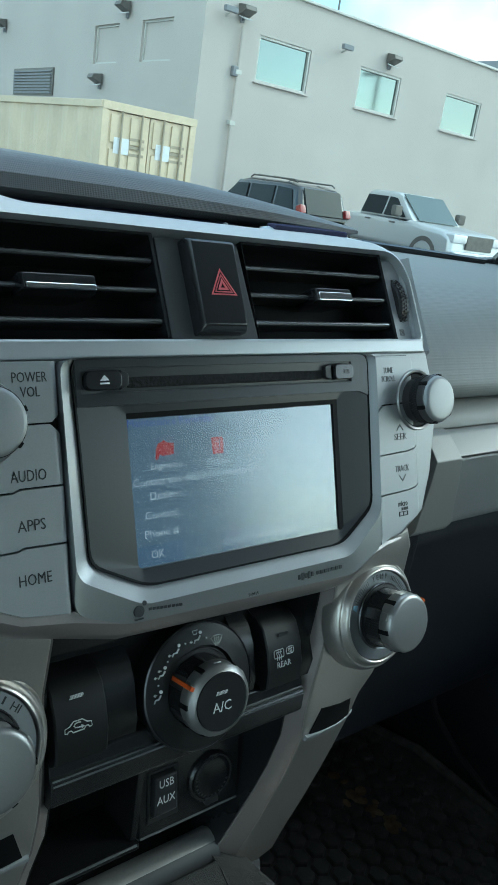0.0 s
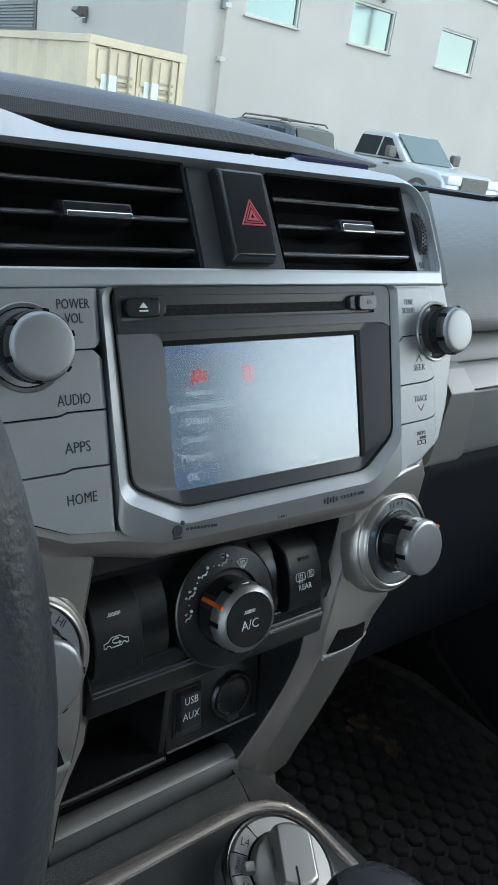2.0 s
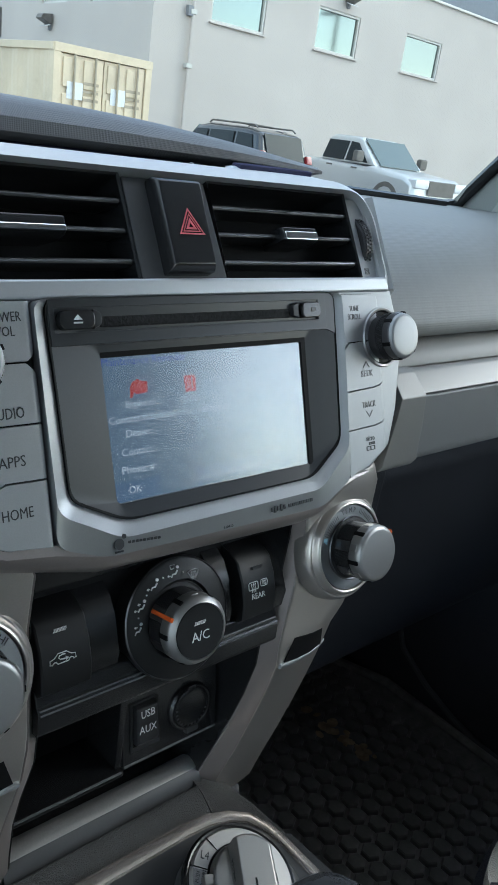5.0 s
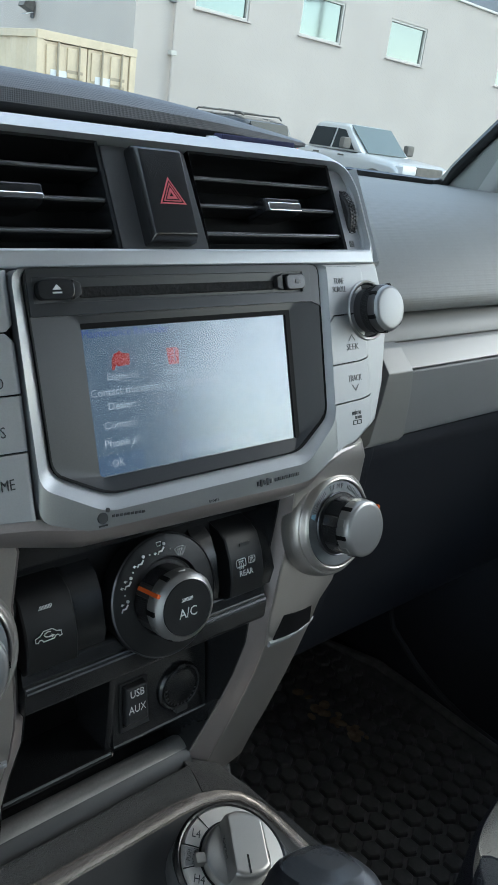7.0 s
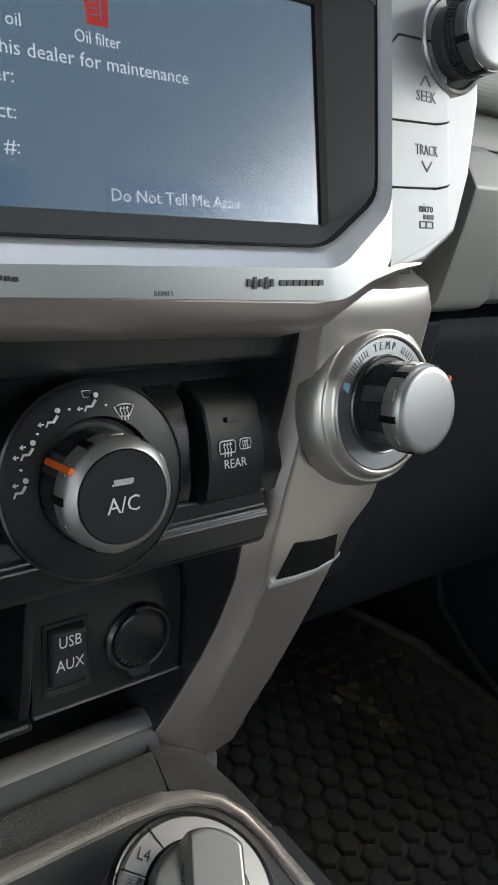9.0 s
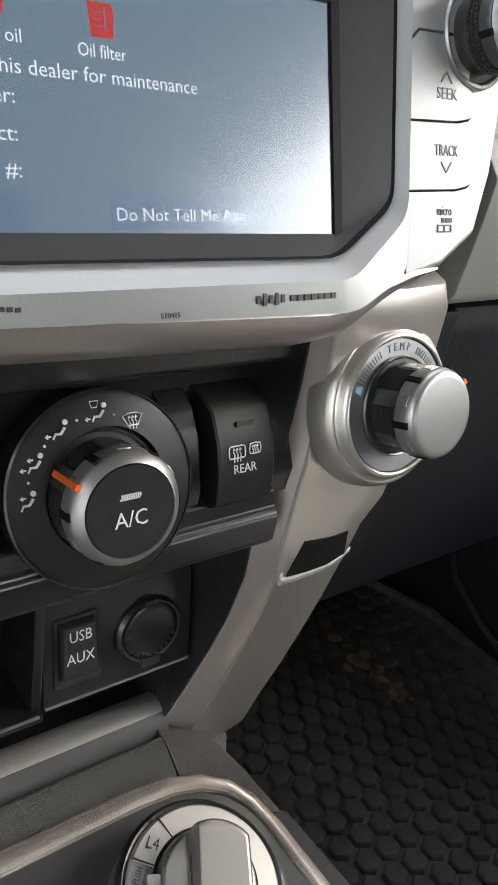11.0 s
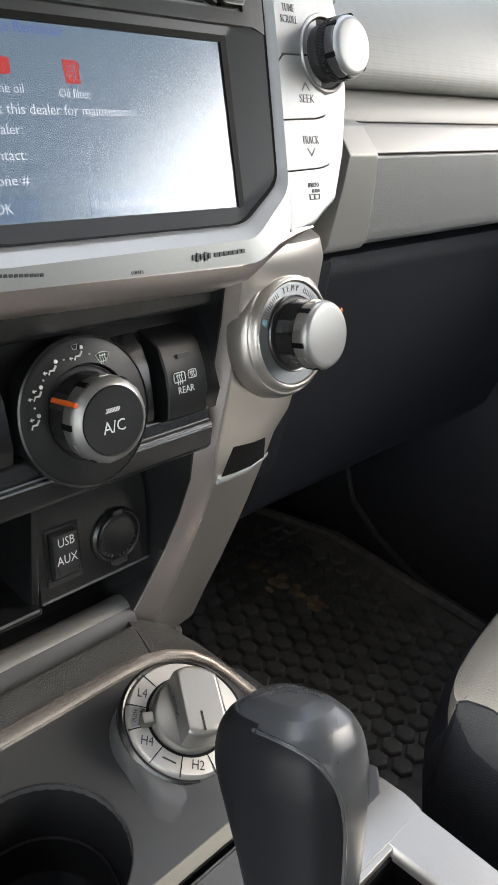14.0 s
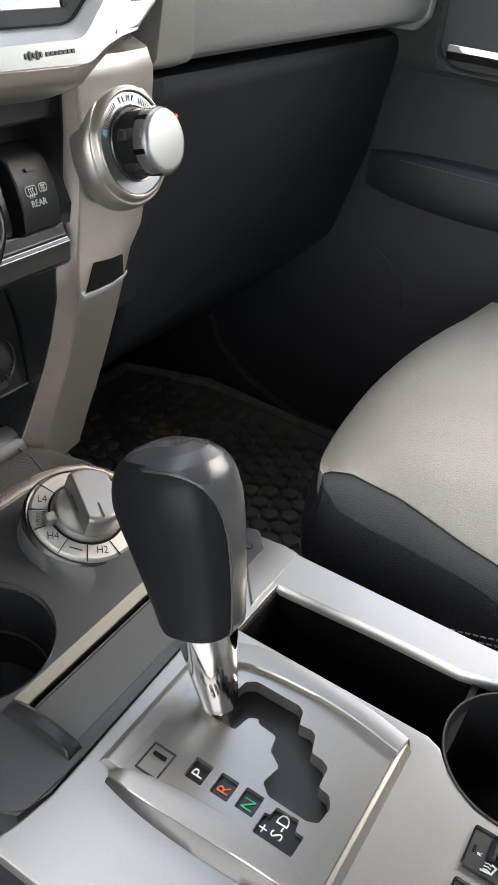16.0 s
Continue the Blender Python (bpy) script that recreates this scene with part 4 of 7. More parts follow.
vent_right = air_vent(0.0178, 0.1335, 0.0790, 0.1338, 0.1506, "black slatted vent with chrome tab and side thumbwheel", 0.0052, 0.0140)
air_vent(-0.1525, -0.0405, -0.0985, -0.1665, -0.1530, "black slatted vent with broad chrome-edged tab", 0.0030, 0.0180)

rng = random.Random(9)
specks = [box(-s, s, -s * 0.6, s * 0.6, 0, s, 0, at(VM, rng.uniform(0.022, 0.085), 0.0016 + 0.002 * rng.random(), -0.004 - 0.012 * rng.random(), rng.uniform(0, 90))) for s in [rng.uniform(0.0003, 0.0008) for k in range(16)]]
tagged(part("dust", join(*specks), THREAD, vent_right, "pale dust specks"), kind="stuff")

hz = thing("hazard_switch", "black hazard light button with red triangle", "switch", VM @ Vector((-0.011, 0, 0)))
part("panel", prism([(-0.0400, 0.0002), (0.0174, 0.0002), (0.0150, 0.0590), (-0.0395, 0.0590)], -0.03, -0.002, VM, 0.0012), PANELG, hz, "dark grey switch panel")
bt = part("button", loft([[VM @ Vector(p) for p in ((-0.026 + e, a + e2, d), (0.0045 - e, a + e2, d), (0.0058 - e, b - e2, d), (-0.0255 + e, b - e2, d))] for e, e2, a, b, d in ((0, 0, 0.005, 0.057, -0.004), (0, 0, 0.005, 0.057, 0.004), (0.002, 0.003, 0.005, 0.057, 0.0085))], True, True, None, 0.0012), SATIN, hz)


def triangle(cx, cy, r, w):
    o = [(cx + r * math.sin(a), cy + r * math.cos(a)) for a in (0, 2.0944, 4.1888)]
    i = [(cx + (r - w) * math.sin(a), cy + (r - w) * math.cos(a)) for a in (0, 2.0944, 4.1888)]
    return ring(o, i, 0.0082, 0.0088, 0.0088, VM)


part("triangle", join(triangle(-0.0095, 0.029, 0.0098, 0.0016), triangle(-0.0095, 0.029, 0.0068, 0.0012), triangle(-0.0095, 0.029, 0.0042, 0.0026)), REDM, bt, "red outlined warning triangle")


# ---- radio ----
radio = thing("car_radio", "touchscreen car radio in a silver surround, lit reminder page", "car radio", FM @ Vector((CX, 0, 0)))
plate = [(-0.172, 0.055), (-0.1715, 0.080), (-0.166, 0.104), (-0.158, 0.1115), (0.150, 0.1115), (0.1580, 0.104), (0.1635, 0.080), (0.1630, 0.055), (0.1560, 0.024), (0.1460, 0.000), (0.126, -0.0120), (0.0708, -0.0260), (-0.083, -0.0215), (-0.133, -0.0105), (-0.152, -0.002), (-0.168, 0.026)]
part("surround", prism(plate, -0.02, 0.0005, FM, 0.003, 3), SURR, radio, "silver radio surround")
part("ledge", prism([(-0.163, 0.1032), (-0.163, 0.1125), (0.1500, 0.1125), (0.1525, 0.1032)], -0.004, 0.0036, FM, 0.0017, 3), SILVM, radio)
bez = [(-0.1015, 0.1030), (0.0935, 0.1030), (0.0925, 0.0600), (0.0910, 0.0105), (0.0640, -0.0078), (-0.0700, -0.0068), (-0.0990, 0.0080), (-0.1000, 0.0600)]
hole = [(-0.0728, 0.0760), (0.0685, 0.0760), (0.0685, 0.05), (0.0685, 0.0022), (0.0665, 0.0004), (-0.0700, 0.0012), (-0.0720, 0.0030), (-0.0726, 0.05)]
part("bezel", ring(rounded(bez, 0.007), rounded(hole, 0.0012), -0.004, 0.0060, 0.0026, FM), BEZEL, radio, "charcoal plastic bezel")
ub_o = [(-0.1085, 0.1030), (0.1000, 0.1030), (0.0995, 0.0600), (0.0975, -0.0140), (0.0712, -0.0270), (-0.0830, -0.0225), (-0.1090, -0.0125), (-0.1080, 0.0600)]
ridge = [(-0.1083, 0.1030), (0.0985, 0.1030), (0.0980, 0.0600), (0.0962, 0.0062), (0.0685, -0.0155), (-0.0740, -0.0146), (-0.1075, 0.0035), (-0.1080, 0.0600)]
part("lower_frame", ring(rounded(ub_o, 0.007), rounded(ridge, 0.007), -0.004, 0.0074, 0.0090, FM), SILVER, radio, "silver U-shaped frame")
def scaled_outline(pts, k, cx=-0.004, cy=0.048):
    return [(cx + (p[0] - cx) * k, cy + (p[1] - cy) * k) for p in pts]


# Lighter silver on the chamfer paints the light it catches.
part("bright_edge", ring(rounded(ridge, 0.007), rounded(scaled_outline(bez, 1.003), 0.007), -0.004, 0.0090, 0.0046, FM), SILVM, radio, "wide chamfer round the bezel, highlight in its colour")
# Black ring laid over the bezel margin as painted contact shade.
part("gap", ring(rounded(scaled_outline(bez, 1.004), 0.007), rounded(scaled_outline(bez, 0.985), 0.007), 0.0, 0.0064, 0.0056, FM), VOID, radio, "black ring painting the shadow gap round the bezel")
roll = []
for x, v0 in ((-0.166, 0.012), (-0.150, -0.004), (-0.133, -0.0115), (-0.109, -0.0150), (-0.083, -0.0215), (0.0, -0.0245), (0.0600, -0.0265), (0.0740, -0.0250), (0.090, -0.0185), (0.104, -0.0150), (0.118, -0.0130)):
    k = 1.0 if -0.13 < x < 0.08 else 0.8 if x < 0.095 else 0.45 if x < 0.11 else 0.15
    roll.append([FM @ Vector((x, v0 + dv * k, d)) for dv, d in ((0.004, 0.0045), (-0.001, 0.0048), (-0.0065, 0.0015), (-0.0105, -0.006), (-0.0125, -0.018), (-0.0125, -0.03), (0.004, -0.03))])
# Underside takes the darker copy, so its shade sits in the colour.
part("under_roll", loft(roll), STRIPM, radio, "rounded silver underside, its shade in the colour")
scr = part("screen", box(-0.0735, 0.0690, -0.0020, 0.0780, -0.004, 0.0010, 0.0, FM), SCREEN, radio, "lit display page with a service reminder")
part("screen_border", box(0.0652, 0.0688, -0.0005, 0.0770, -0.002, 0.0030, 0, FM), VOID, radio, "black border of the display")
part("screen_border", box(-0.0730, 0.0652, 0.0742, 0.0770, -0.002, 0.0030, 0, FM), VOID, radio)
panel_o = [(-0.1000, 0.0810), (0.0855, 0.0810), (0.0855, 0.1032), (-0.1000, 0.1032)]
panel_i = [(-0.0970, 0.0872), (0.0790, 0.0872), (0.0790, 0.0988), (-0.0970, 0.0988)]
part("slot_panel", ring(panel_o, panel_i, 0.0, 0.0064, 0.0062, FM, 0.0003), BEZEL, radio)
part("panel_cheek", prism([(0.0852, 0.1030), (0.0934, 0.1030), (0.0930, 0.0780), (0.0852, 0.0810)], 0.0, 0.0062, FM, 0.0003), BEZEL, radio)
slot = part("disc_slot", box(-0.097, 0.079, 0.0872, 0.0988, 0.0005, 0.0020, 0, FM), VOID, radio, "dark disc slot")
part("slot_flap", box(-0.0725, 0.0565, 0.0890, 0.0945, 0.0020, 0.0052, 0.001, FM), CARPET, slot)


def pill(x0, x1, y0, y1, d0, d1, m, r):
    n = 5
    pts = []
    for cx, cy, a0 in ((x1 - r, y1 - r, 0), (x0 + r, y1 - r, 90), (x0 + r, y0 + r, 180), (x1 - r, y0 + r, 270)):
        pts += [(cx + r * math.cos(radians(a0 + 90 * k / n)), cy + r * math.sin(radians(a0 + 90 * k / n))) for k in range(n + 1)]
    return prism(pts, d0, d1, m, min(0.0008, r / 3))


ej = part("eject_button", pill(-0.0962, -0.0775, 0.0884, 0.0975, 0.001, 0.0098, FM, 0.0035), SATIN, radio, "black eject button")
part("eject_mark", join(prism([(-0.0894, 0.0928), (-0.0846, 0.0928), (-0.0870, 0.0953)], 0.0097, 0.0101, FM), bars([(-0.0894, -0.0846, 0.0911, 0.0919)], 0.0099, FM)), TEXT_W, ej)
part("slot_guide", prism([(-0.0772, 0.0882), (-0.0728, 0.0905), (-0.0728, 0.0958), (-0.0772, 0.0978)], 0.001, 0.0078, FM, 0.0006), GREYP, radio)
rb = part("slot_button", pill(0.0622, 0.0778, 0.0884, 0.0975, 0.001, 0.0098, FM, 0.003), SATIN, radio)
part("button_mark", bars([(0.0695, 0.0730, 0.0918, 0.0942)], 0.0099, FM), TEXT_G, rb)
part("slot_guide", prism([(0.0565, 0.0900), (0.0615, 0.0884), (0.0615, 0.0976), (0.0565, 0.0962)], 0.001, 0.0078, FM, 0.0006), GREYP, radio)

g = 0.0005


def key(name, pts, words, wx, wy, size, ink, d=0.0072, width=0.0, cut=-0.1128):
    """A push button whose outer side falls away in a chamfer beyond the line x = cut."""
    bm = prism(pts, -0.002, d, None, 0.0004, 2)
    bmesh.ops.bisect_plane(bm, geom=bm.verts[:] + bm.edges[:] + bm.faces[:], dist=1e-6, plane_co=(cut, 0, 0), plane_no=(1, 0, 0))
    for v in bm.verts:
        if v.co.x > cut and v.co.z > 0:
            v.co.z -= (v.co.x - cut) * 0.38
    bm.transform(FM)
    k = part(name, bm, BUTTON, radio, "silver push button")
    if words:
        part("legend", lettering(words, size, at(FM, wx, wy, d + 0.0001), 0.00015, "CENTER", 1.0, width), ink, k)
    return k


# Black plates under the keys put the shade of the gaps into colour.
part("key_backing", prism([(-0.1665, 0.094), (-0.1585, 0.1029), (-0.1087, 0.1029), (-0.1092, -0.0115), (-0.1330, -0.0086), (-0.1502, -0.0008), (-0.1684, 0.016)], -0.002, 0.0030, FM), VOID, radio, "black backing that paints shade between the keys")
part("key_backing", prism([(0.0984, -0.0153), (0.1014, 0.1020), (0.1347, 0.1020), (0.1390, 0.0972), (0.1390, 0.0040), (0.1347, -0.0016)], -0.002, 0.0018, FM), VOID, radio)
L0 = -0.1660
key("power_button", [(L0 + 0.008, 0.1025), (-0.1090, 0.1025), (-0.1090, 0.0785), (-0.1130, 0.0755), (L0, 0.0755), (L0, 0.094)], "POWER\nVOL", -0.1222, 0.0922, 0.0064, TEXT_D, 0.0072, 0.0160)
key("audio_button", [(L0 - 0.002, 0.0748), (-0.1140, 0.0748), (-0.1090, 0.0705), (-0.1090, 0.0475), (-0.1300, 0.0478), (-0.1330, 0.0465), (L0 - 0.002, 0.0465)], "AUDIO", -0.1257, 0.0528, 0.0072, TEXT_D, 0.0072, 0.0164)
key("apps_button", [(L0 - 0.002, 0.0458), (-0.1335, 0.0458), (-0.1300, 0.0471), (-0.1090, 0.0468), (-0.1095, 0.0215), (-0.1300, 0.0222), (-0.1330, 0.0210), (L0 - 0.002, 0.0210)], "APPS", -0.1260, 0.0312, 0.0072, TEXT_D, 0.0072, 0.0128)
key("home_button", [(L0 - 0.002, 0.0203), (-0.1335, 0.0203), (-0.1300, 0.0215), (-0.1095, 0.0208), (-0.1102, -0.0110), (-0.1330, -0.0080), (-0.1500, -0.0002), (L0, 0.016)], "HOME", -0.1263, 0.0076, 0.0072, TEXT_D, 0.0072, 0.0150)
R1 = 0.1385
# Grey ink on these keys paints the glare over dark legends.
key("tune_panel", [(0.1020, 0.1015), (R1 - 0.004, 0.1015), (R1, 0.097), (R1, 0.0725), (0.1060, 0.0715), (0.1020, 0.0680)], "TUNE\nSCROLL", 0.1130, 0.0899, 0.0052, TEXT_G, 0.0052, 0.0127, cut=0.1345)
sk = key("seek_button", [(0.1065, 0.0708), (R1, 0.0718), (R1, 0.0446), (0.1345, 0.0428), (0.1280, 0.0415), (0.1010, 0.0405), (0.1010, 0.0660)], "SEEK", 0.1216, 0.0506, 0.0058, TEXT_G, 0.0052, 0.0118, cut=0.1345)
tk = key("track_button", [(0.1010, 0.0399), (0.1282, 0.0409), (0.1347, 0.0422), (R1, 0.0440), (R1 - 0.0003, 0.0198), (0.1340, 0.0180), (0.1275, 0.0167), (0.1005, 0.0157)], "TRACK", 0.1215, 0.0305, 0.0058, TEXT_G, 0.0052, 0.0135, cut=0.1345)
mk = key("card_slot_button", [(0.1005, 0.0151), (0.1277, 0.0161), (0.1342, 0.0174), (R1 - 0.0003, 0.0192), (R1 - 0.001, 0.0040), (0.1345, -0.0012), (0.0990, -0.0148)], "", 0, 0, 0, TEXT_D, 0.0052, cut=0.1345)
part("legend", join(lettering("micro", 0.0052, at(FM, 0.1205, 0.0085, 0.0053), 0.00015, "CENTER", 1.0, 0.0085), bars([(0.1190, 0.1205, 0.0042, 0.0060), (0.1212, 0.1250, 0.0042, 0.0060), (0.1165, 0.1248, 0.0006, 0.0011), (0.1165, 0.1248, 0.0030, 0.0035), (0.1165, 0.1171, 0.0006, 0.0035), (0.1242, 0.1248, 0.0006, 0.0035), (0.1203, 0.1210, 0.0006, 0.0035)], 0.0053, FM)), TEXT_D, mk)


def chevron(cx, cy, up):
    s = 1 if up else -1
    return join(*[box(-0.0024, 0.0024, -0.0003, 0.0003, 0.0051, 0.0055, 0, at(FM, cx + q * 0.0015, cy, 0, -q * s * 52)) for q in (-1, 1)])


part("arrow", chevron(0.1213, 0.0566, True), TEXT_G, sk)
part("arrow", chevron(0.1215, 0.0246, False), TEXT_G, tk)


def radio_knob(x, y, name, lift=0.0):
    m = at(FM, x, y, lift)
    slim = m @ Matrix.Diagonal((0.93, 0.93, 1, 1))
    k = part(name, lathe([(0.0, 0.002), (0.0196, 0.002), (0.0196, 0.0058), (0.0190, 0.0066), (0.0178, 0.0062), (0.0174, 0.004)], m, 56), KNOB, radio, "silver-capped rotary knob with black grip")
    part("well", lathe([(0.0174, 0.0060), (0.0166, 0.0052), (0.0140, 0.0050)], m, 48), VOID, k)
    part("skirt", lathe([(0.0150, 0.004), (0.0152, 0.0112), (0.0140, 0.0118)], slim, 56), SKIRT, k, "smooth dark metallic skirt")
    part("grip", lathe([(0.0145, 0.0106), (0.0157, 0.0112), (0.0159, 0.0172), (0.0150, 0.0176)], slim, 64), RUBBER, k)
    part("knurling", join(*[box(0.0145, 0.0153, -0.0004, 0.0004, 0.0116 + 0.0018 * j, 0.0129 + 0.0018 * j, 0, at(FM, x, y, lift, 360 * (i + 0.5 * (j % 2)) / 60)) for i in range(60) for j in range(3)]), GREYP, k)
    part("crown_band", lathe([(0.0150, 0.0170), (0.0163, 0.0174), (0.0165, 0.0205), (0.0160, 0.0222), (0.0146, 0.0226)], slim, 64), SKIRT, k)
    part("cap", lathe([(0.0140, 0.0212), (0.0156, 0.0222), (0.0151, 0.0236), (0.0142, 0.0245), (0.0128, 0.0250), (0.0070, 0.0253), (0.0, 0.0254)], slim, 64), SURR, k)
    for i in range(6):
        part("notch", box(0.0139, 0.0157, -0.0013, 0.0013, 0.0172, 0.0226, 0.0003, at(FM, x, y, lift, 60 * i + 18)), VOID, k)


radio_knob(0.1390, 0.0731, "tune_knob")
radio_knob(-0.1462, 0.0774, "volume_knob", 0.0018)

# the reminder page
SD = 0.0014


def line(s, x0, x1, y, size, ink):
    part("screen_text", lettering(s, size, at(FM, (x0 + x1) / 2, y, SD), 0.00005, "CENTER", 1.0, x1 - x0), ink, scr)


line("Maintenance Reminder", -0.0723, -0.0202, 0.0717, 0.0056, LCD_BLUE)
line("Engine oil", -0.0605, -0.0423, 0.0500, 0.0050, LCD_TEXT)
line("Oil filter", -0.0266, -0.0119, 0.0490, 0.0050, LCD_TEXT)
line("Contact this dealer for maintenance", -0.0711, 0.0115, 0.0427, 0.0056, LCD_TEXT)
line("Dealer:", -0.0619, -0.0457, 0.0354, 0.0056, LCD_TEXT)
line("Contact:", -0.0655, -0.0458, 0.0261, 0.0056, LCD_TEXT)
line("Phone #:", -0.0664, -0.0456, 0.0170, 0.0056, LCD_TEXT)
line("OK", -0.0635, -0.0560, 0.0067, 0.0058, LCD_TEXT)
line("Do Not Tell Me Again", -0.0183, 0.0305, 0.0060, 0.0054, LCD_TEXT)
part("soft_key", box(-0.0715, -0.0440, 0.0016, 0.0115, 0.0009, 0.00115, 0, FM), LCD_KEY, scr, "dim blue on-screen key")
part("soft_key", box(-0.0200, 0.0560, 0.0016, 0.0115, 0.0009, 0.00115, 0, FM), LCD_KEY, scr, "dim blue on-screen key")
part("cover_glass", box(-0.0735, 0.0690, -0.0020, 0.0780, 0.0021, 0.0022, 0.0, FM), COVER, scr, "glossy touch surface")
part("oil_can_icon", prism([(-0.0574, 0.0532), (-0.0568, 0.0585), (-0.0552, 0.0612), (-0.0530, 0.0618), (-0.0522, 0.0626), (-0.0500, 0.0612), (-0.0462, 0.0608), (-0.0466, 0.0552), (-0.0530, 0.0548), (-0.0548, 0.0558), (-0.0560, 0.0532)], SD - 0.0002, SD, FM), LCD_RED, scr, "red oil can icon")
part("icon_lines", bars([(-0.0212, -0.0190, 0.0590 - 0.0018 * k, 0.0593 - 0.0018 * k) for k in range(3)] + [(-0.0180, -0.0176, 0.0545, 0.0606)], SD + 0.0001, FM), LCD_KEY, scr, "pale strokes on the filter icon")
part("filter_icon", prism([(-0.0222, 0.0529), (-0.0228, 0.0616), (-0.0160, 0.0616), (-0.0150, 0.0600), (-0.0155, 0.0529)], SD - 0.0002, SD, FM), LCD_RED, scr, "red oil filter icon")
for k in range(5):
    part("brand_mark", bars([(0.0255 + 0.0025 * k, 0.0268 + 0.0025 * k, -0.0216 - 0.0007 * (k % 2), -0.0190 + 0.0007 * (k % 2))], 0.0087, FM), TEXT_D, radio)
for k in range(7):
    part("brand_mark", bars([(0.0395 + 0.0030 * k, 0.0416 + 0.0030 * k, -0.0214, -0.0194)], 0.0087, FM), TEXT_D, radio)
part("brand_mark", lathe([(0, 0.0003), (0.0028, 0.0003), (0.0028, -0.001)], at(FM, -0.0770, -0.0170, 0.0088), 20), TEXT_D, radio)
part("brand_mark", lathe([(0, 0.0003), (0.0012, 0.0003), (0.0012, -0.001)], at(FM, -0.0738, -0.0136, 0.0088), 12), TEXT_D, radio)
part("brand_mark", bars([(-0.0795, -0.0748, -0.0212, -0.0204)], 0.0087, FM), TEXT_D, radio)
for k in range(9):
    part("brand_mark", bars([(-0.0715 + 0.0022 * k, -0.0700 + 0.0022 * k, -0.0178 - 0.0002 * k, -0.0165 - 0.0002 * k)], 0.0087, FM), TEXT_D, radio)
part("small_print", lettering("510415", 0.0022, at(FM, -0.0065, -0.0232, 0.0080), 0.0001, "CENTER", 1.0, 0.0068), TEXT_D, radio)


# ---- climate controls ----
cl = thing("climate_panel", "black climate control panel with round mode dial", "climate control", HM @ Vector((CX, 0, 0)))
PX0, PX1 = -0.1050, 0.0980
part("backing", box(PX0, PX1, -0.040, 0.062, -0.06, -0.012, 0, HM), VOID, cl)
part("top_strip", prism([(0.070, 1.2385), (0.031, 1.2380), (0.0275, 1.2405), (0.0265, 1.250), (0.0245, 1.270), (0.07, 1.270)], PX0, PX1, YZ, 0.002), SATIN, cl)
# Pale tubes paint the highlights on the edges of the lower face.
for ye, ze in ((0.0133, 1.1722), (0.0118, 1.1702)):
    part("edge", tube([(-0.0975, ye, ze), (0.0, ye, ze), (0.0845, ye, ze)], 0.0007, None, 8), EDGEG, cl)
part("lower_face", prism([(0.060, 1.1825), (0.0190, 1.1820), (0.0172, 1.1805), (0.0150, 1.1735), (0.0132, 1.1722), (0.0118, 1.1700), (0.0116, 1.1575), (0.0138, 1.1540), (0.060, 1.1490)], -0.0985, 0.0855, YZ, 0.0008), SATIN, cl, "satin black face below the buttons")


def climate_button(x0, x1, name):
    secs = []
    for v, d in ((-0.0203, -0.002), (-0.0180, 0.003), (-0.006, 0.0062), (0.008, 0.0062), (0.021, 0.003), (0.028, -0.004), (0.033, -0.013)):
        secs.append([HM @ Vector((x, v, dd)) for x, dd in ((x0, -0.012), (x0, d - 0.001), (x0 + 0.001, d), (x1 - 0.001, d), (x1, d - 0.001), (x1, -0.012))])
    return part(name, loft(secs), MATTB, cl, "black rocker button")


b1 = climate_button(-0.0975, -0.0660, "recirculation_button")
b2 = climate_button(0.0490, 0.0785, "rear_defrost_button")
for x0, x1 in ((-0.0655, -0.0440), (0.0300, 0.0441), (0.0792, 0.0970)):
    part("blank", loft([[HM @ Vector((x, v, dd)) for x, dd in ((x0, -0.014), (x0, d), (x1, d), (x1, -0.014))] for v, d in ((-0.021, -0.006), (-0.01, -0.0015), (0.012, -0.0015), (0.024, -0.005), (0.033, -0.013))]), SATIN, cl)


def lamp_mark(x, y, d, parent, m):
    part("lamp_mark", join(*[box(-0.00026, 0.00026, -0.00034, 0.00034, d, d + 0.0003, 0, at(m, x + (k - 4) * 0.00088 + 0.00044 * (j % 2) + 0.0003 * j - 0.0003, y + (j - 1) * 0.00075, 0, -20)) for k in range(9) for j in range(3)]), TEXT_W, parent)


lamp_mark(-0.0834, 0.0170, 0.0048, b1, HM)
car_pts = [(-0.0080, -0.0022), (-0.0078, 0.0000), (-0.0050, 0.0008), (-0.0026, 0.0030), (0.0026, 0.0030), (0.0052, 0.0010), (0.0078, 0.0004), (0.0080, -0.0020), (0.0064, -0.0024)]
car_pts += [(0.0050 + 0.0014 * math.cos(a), -0.0024 + 0.0013 * math.sin(a)) for a in (0.5, 1.2, 1.9, 2.6)] + [(0.0034, -0.0026), (-0.0034, -0.0028)]
car_pts += [(-0.0050 + 0.0014 * math.cos(a), -0.0027 + 0.0013 * math.sin(a)) for a in (0.5, 1.2, 1.9, 2.6)] + [(-0.0066, -0.0026)]
part("car_icon", tube([at(HM, -0.0843, 0.0016) @ Vector((p[0], p[1], 0.0068)) for p in car_pts], 0.00035, None, 5, True), TEXT_W, b1)
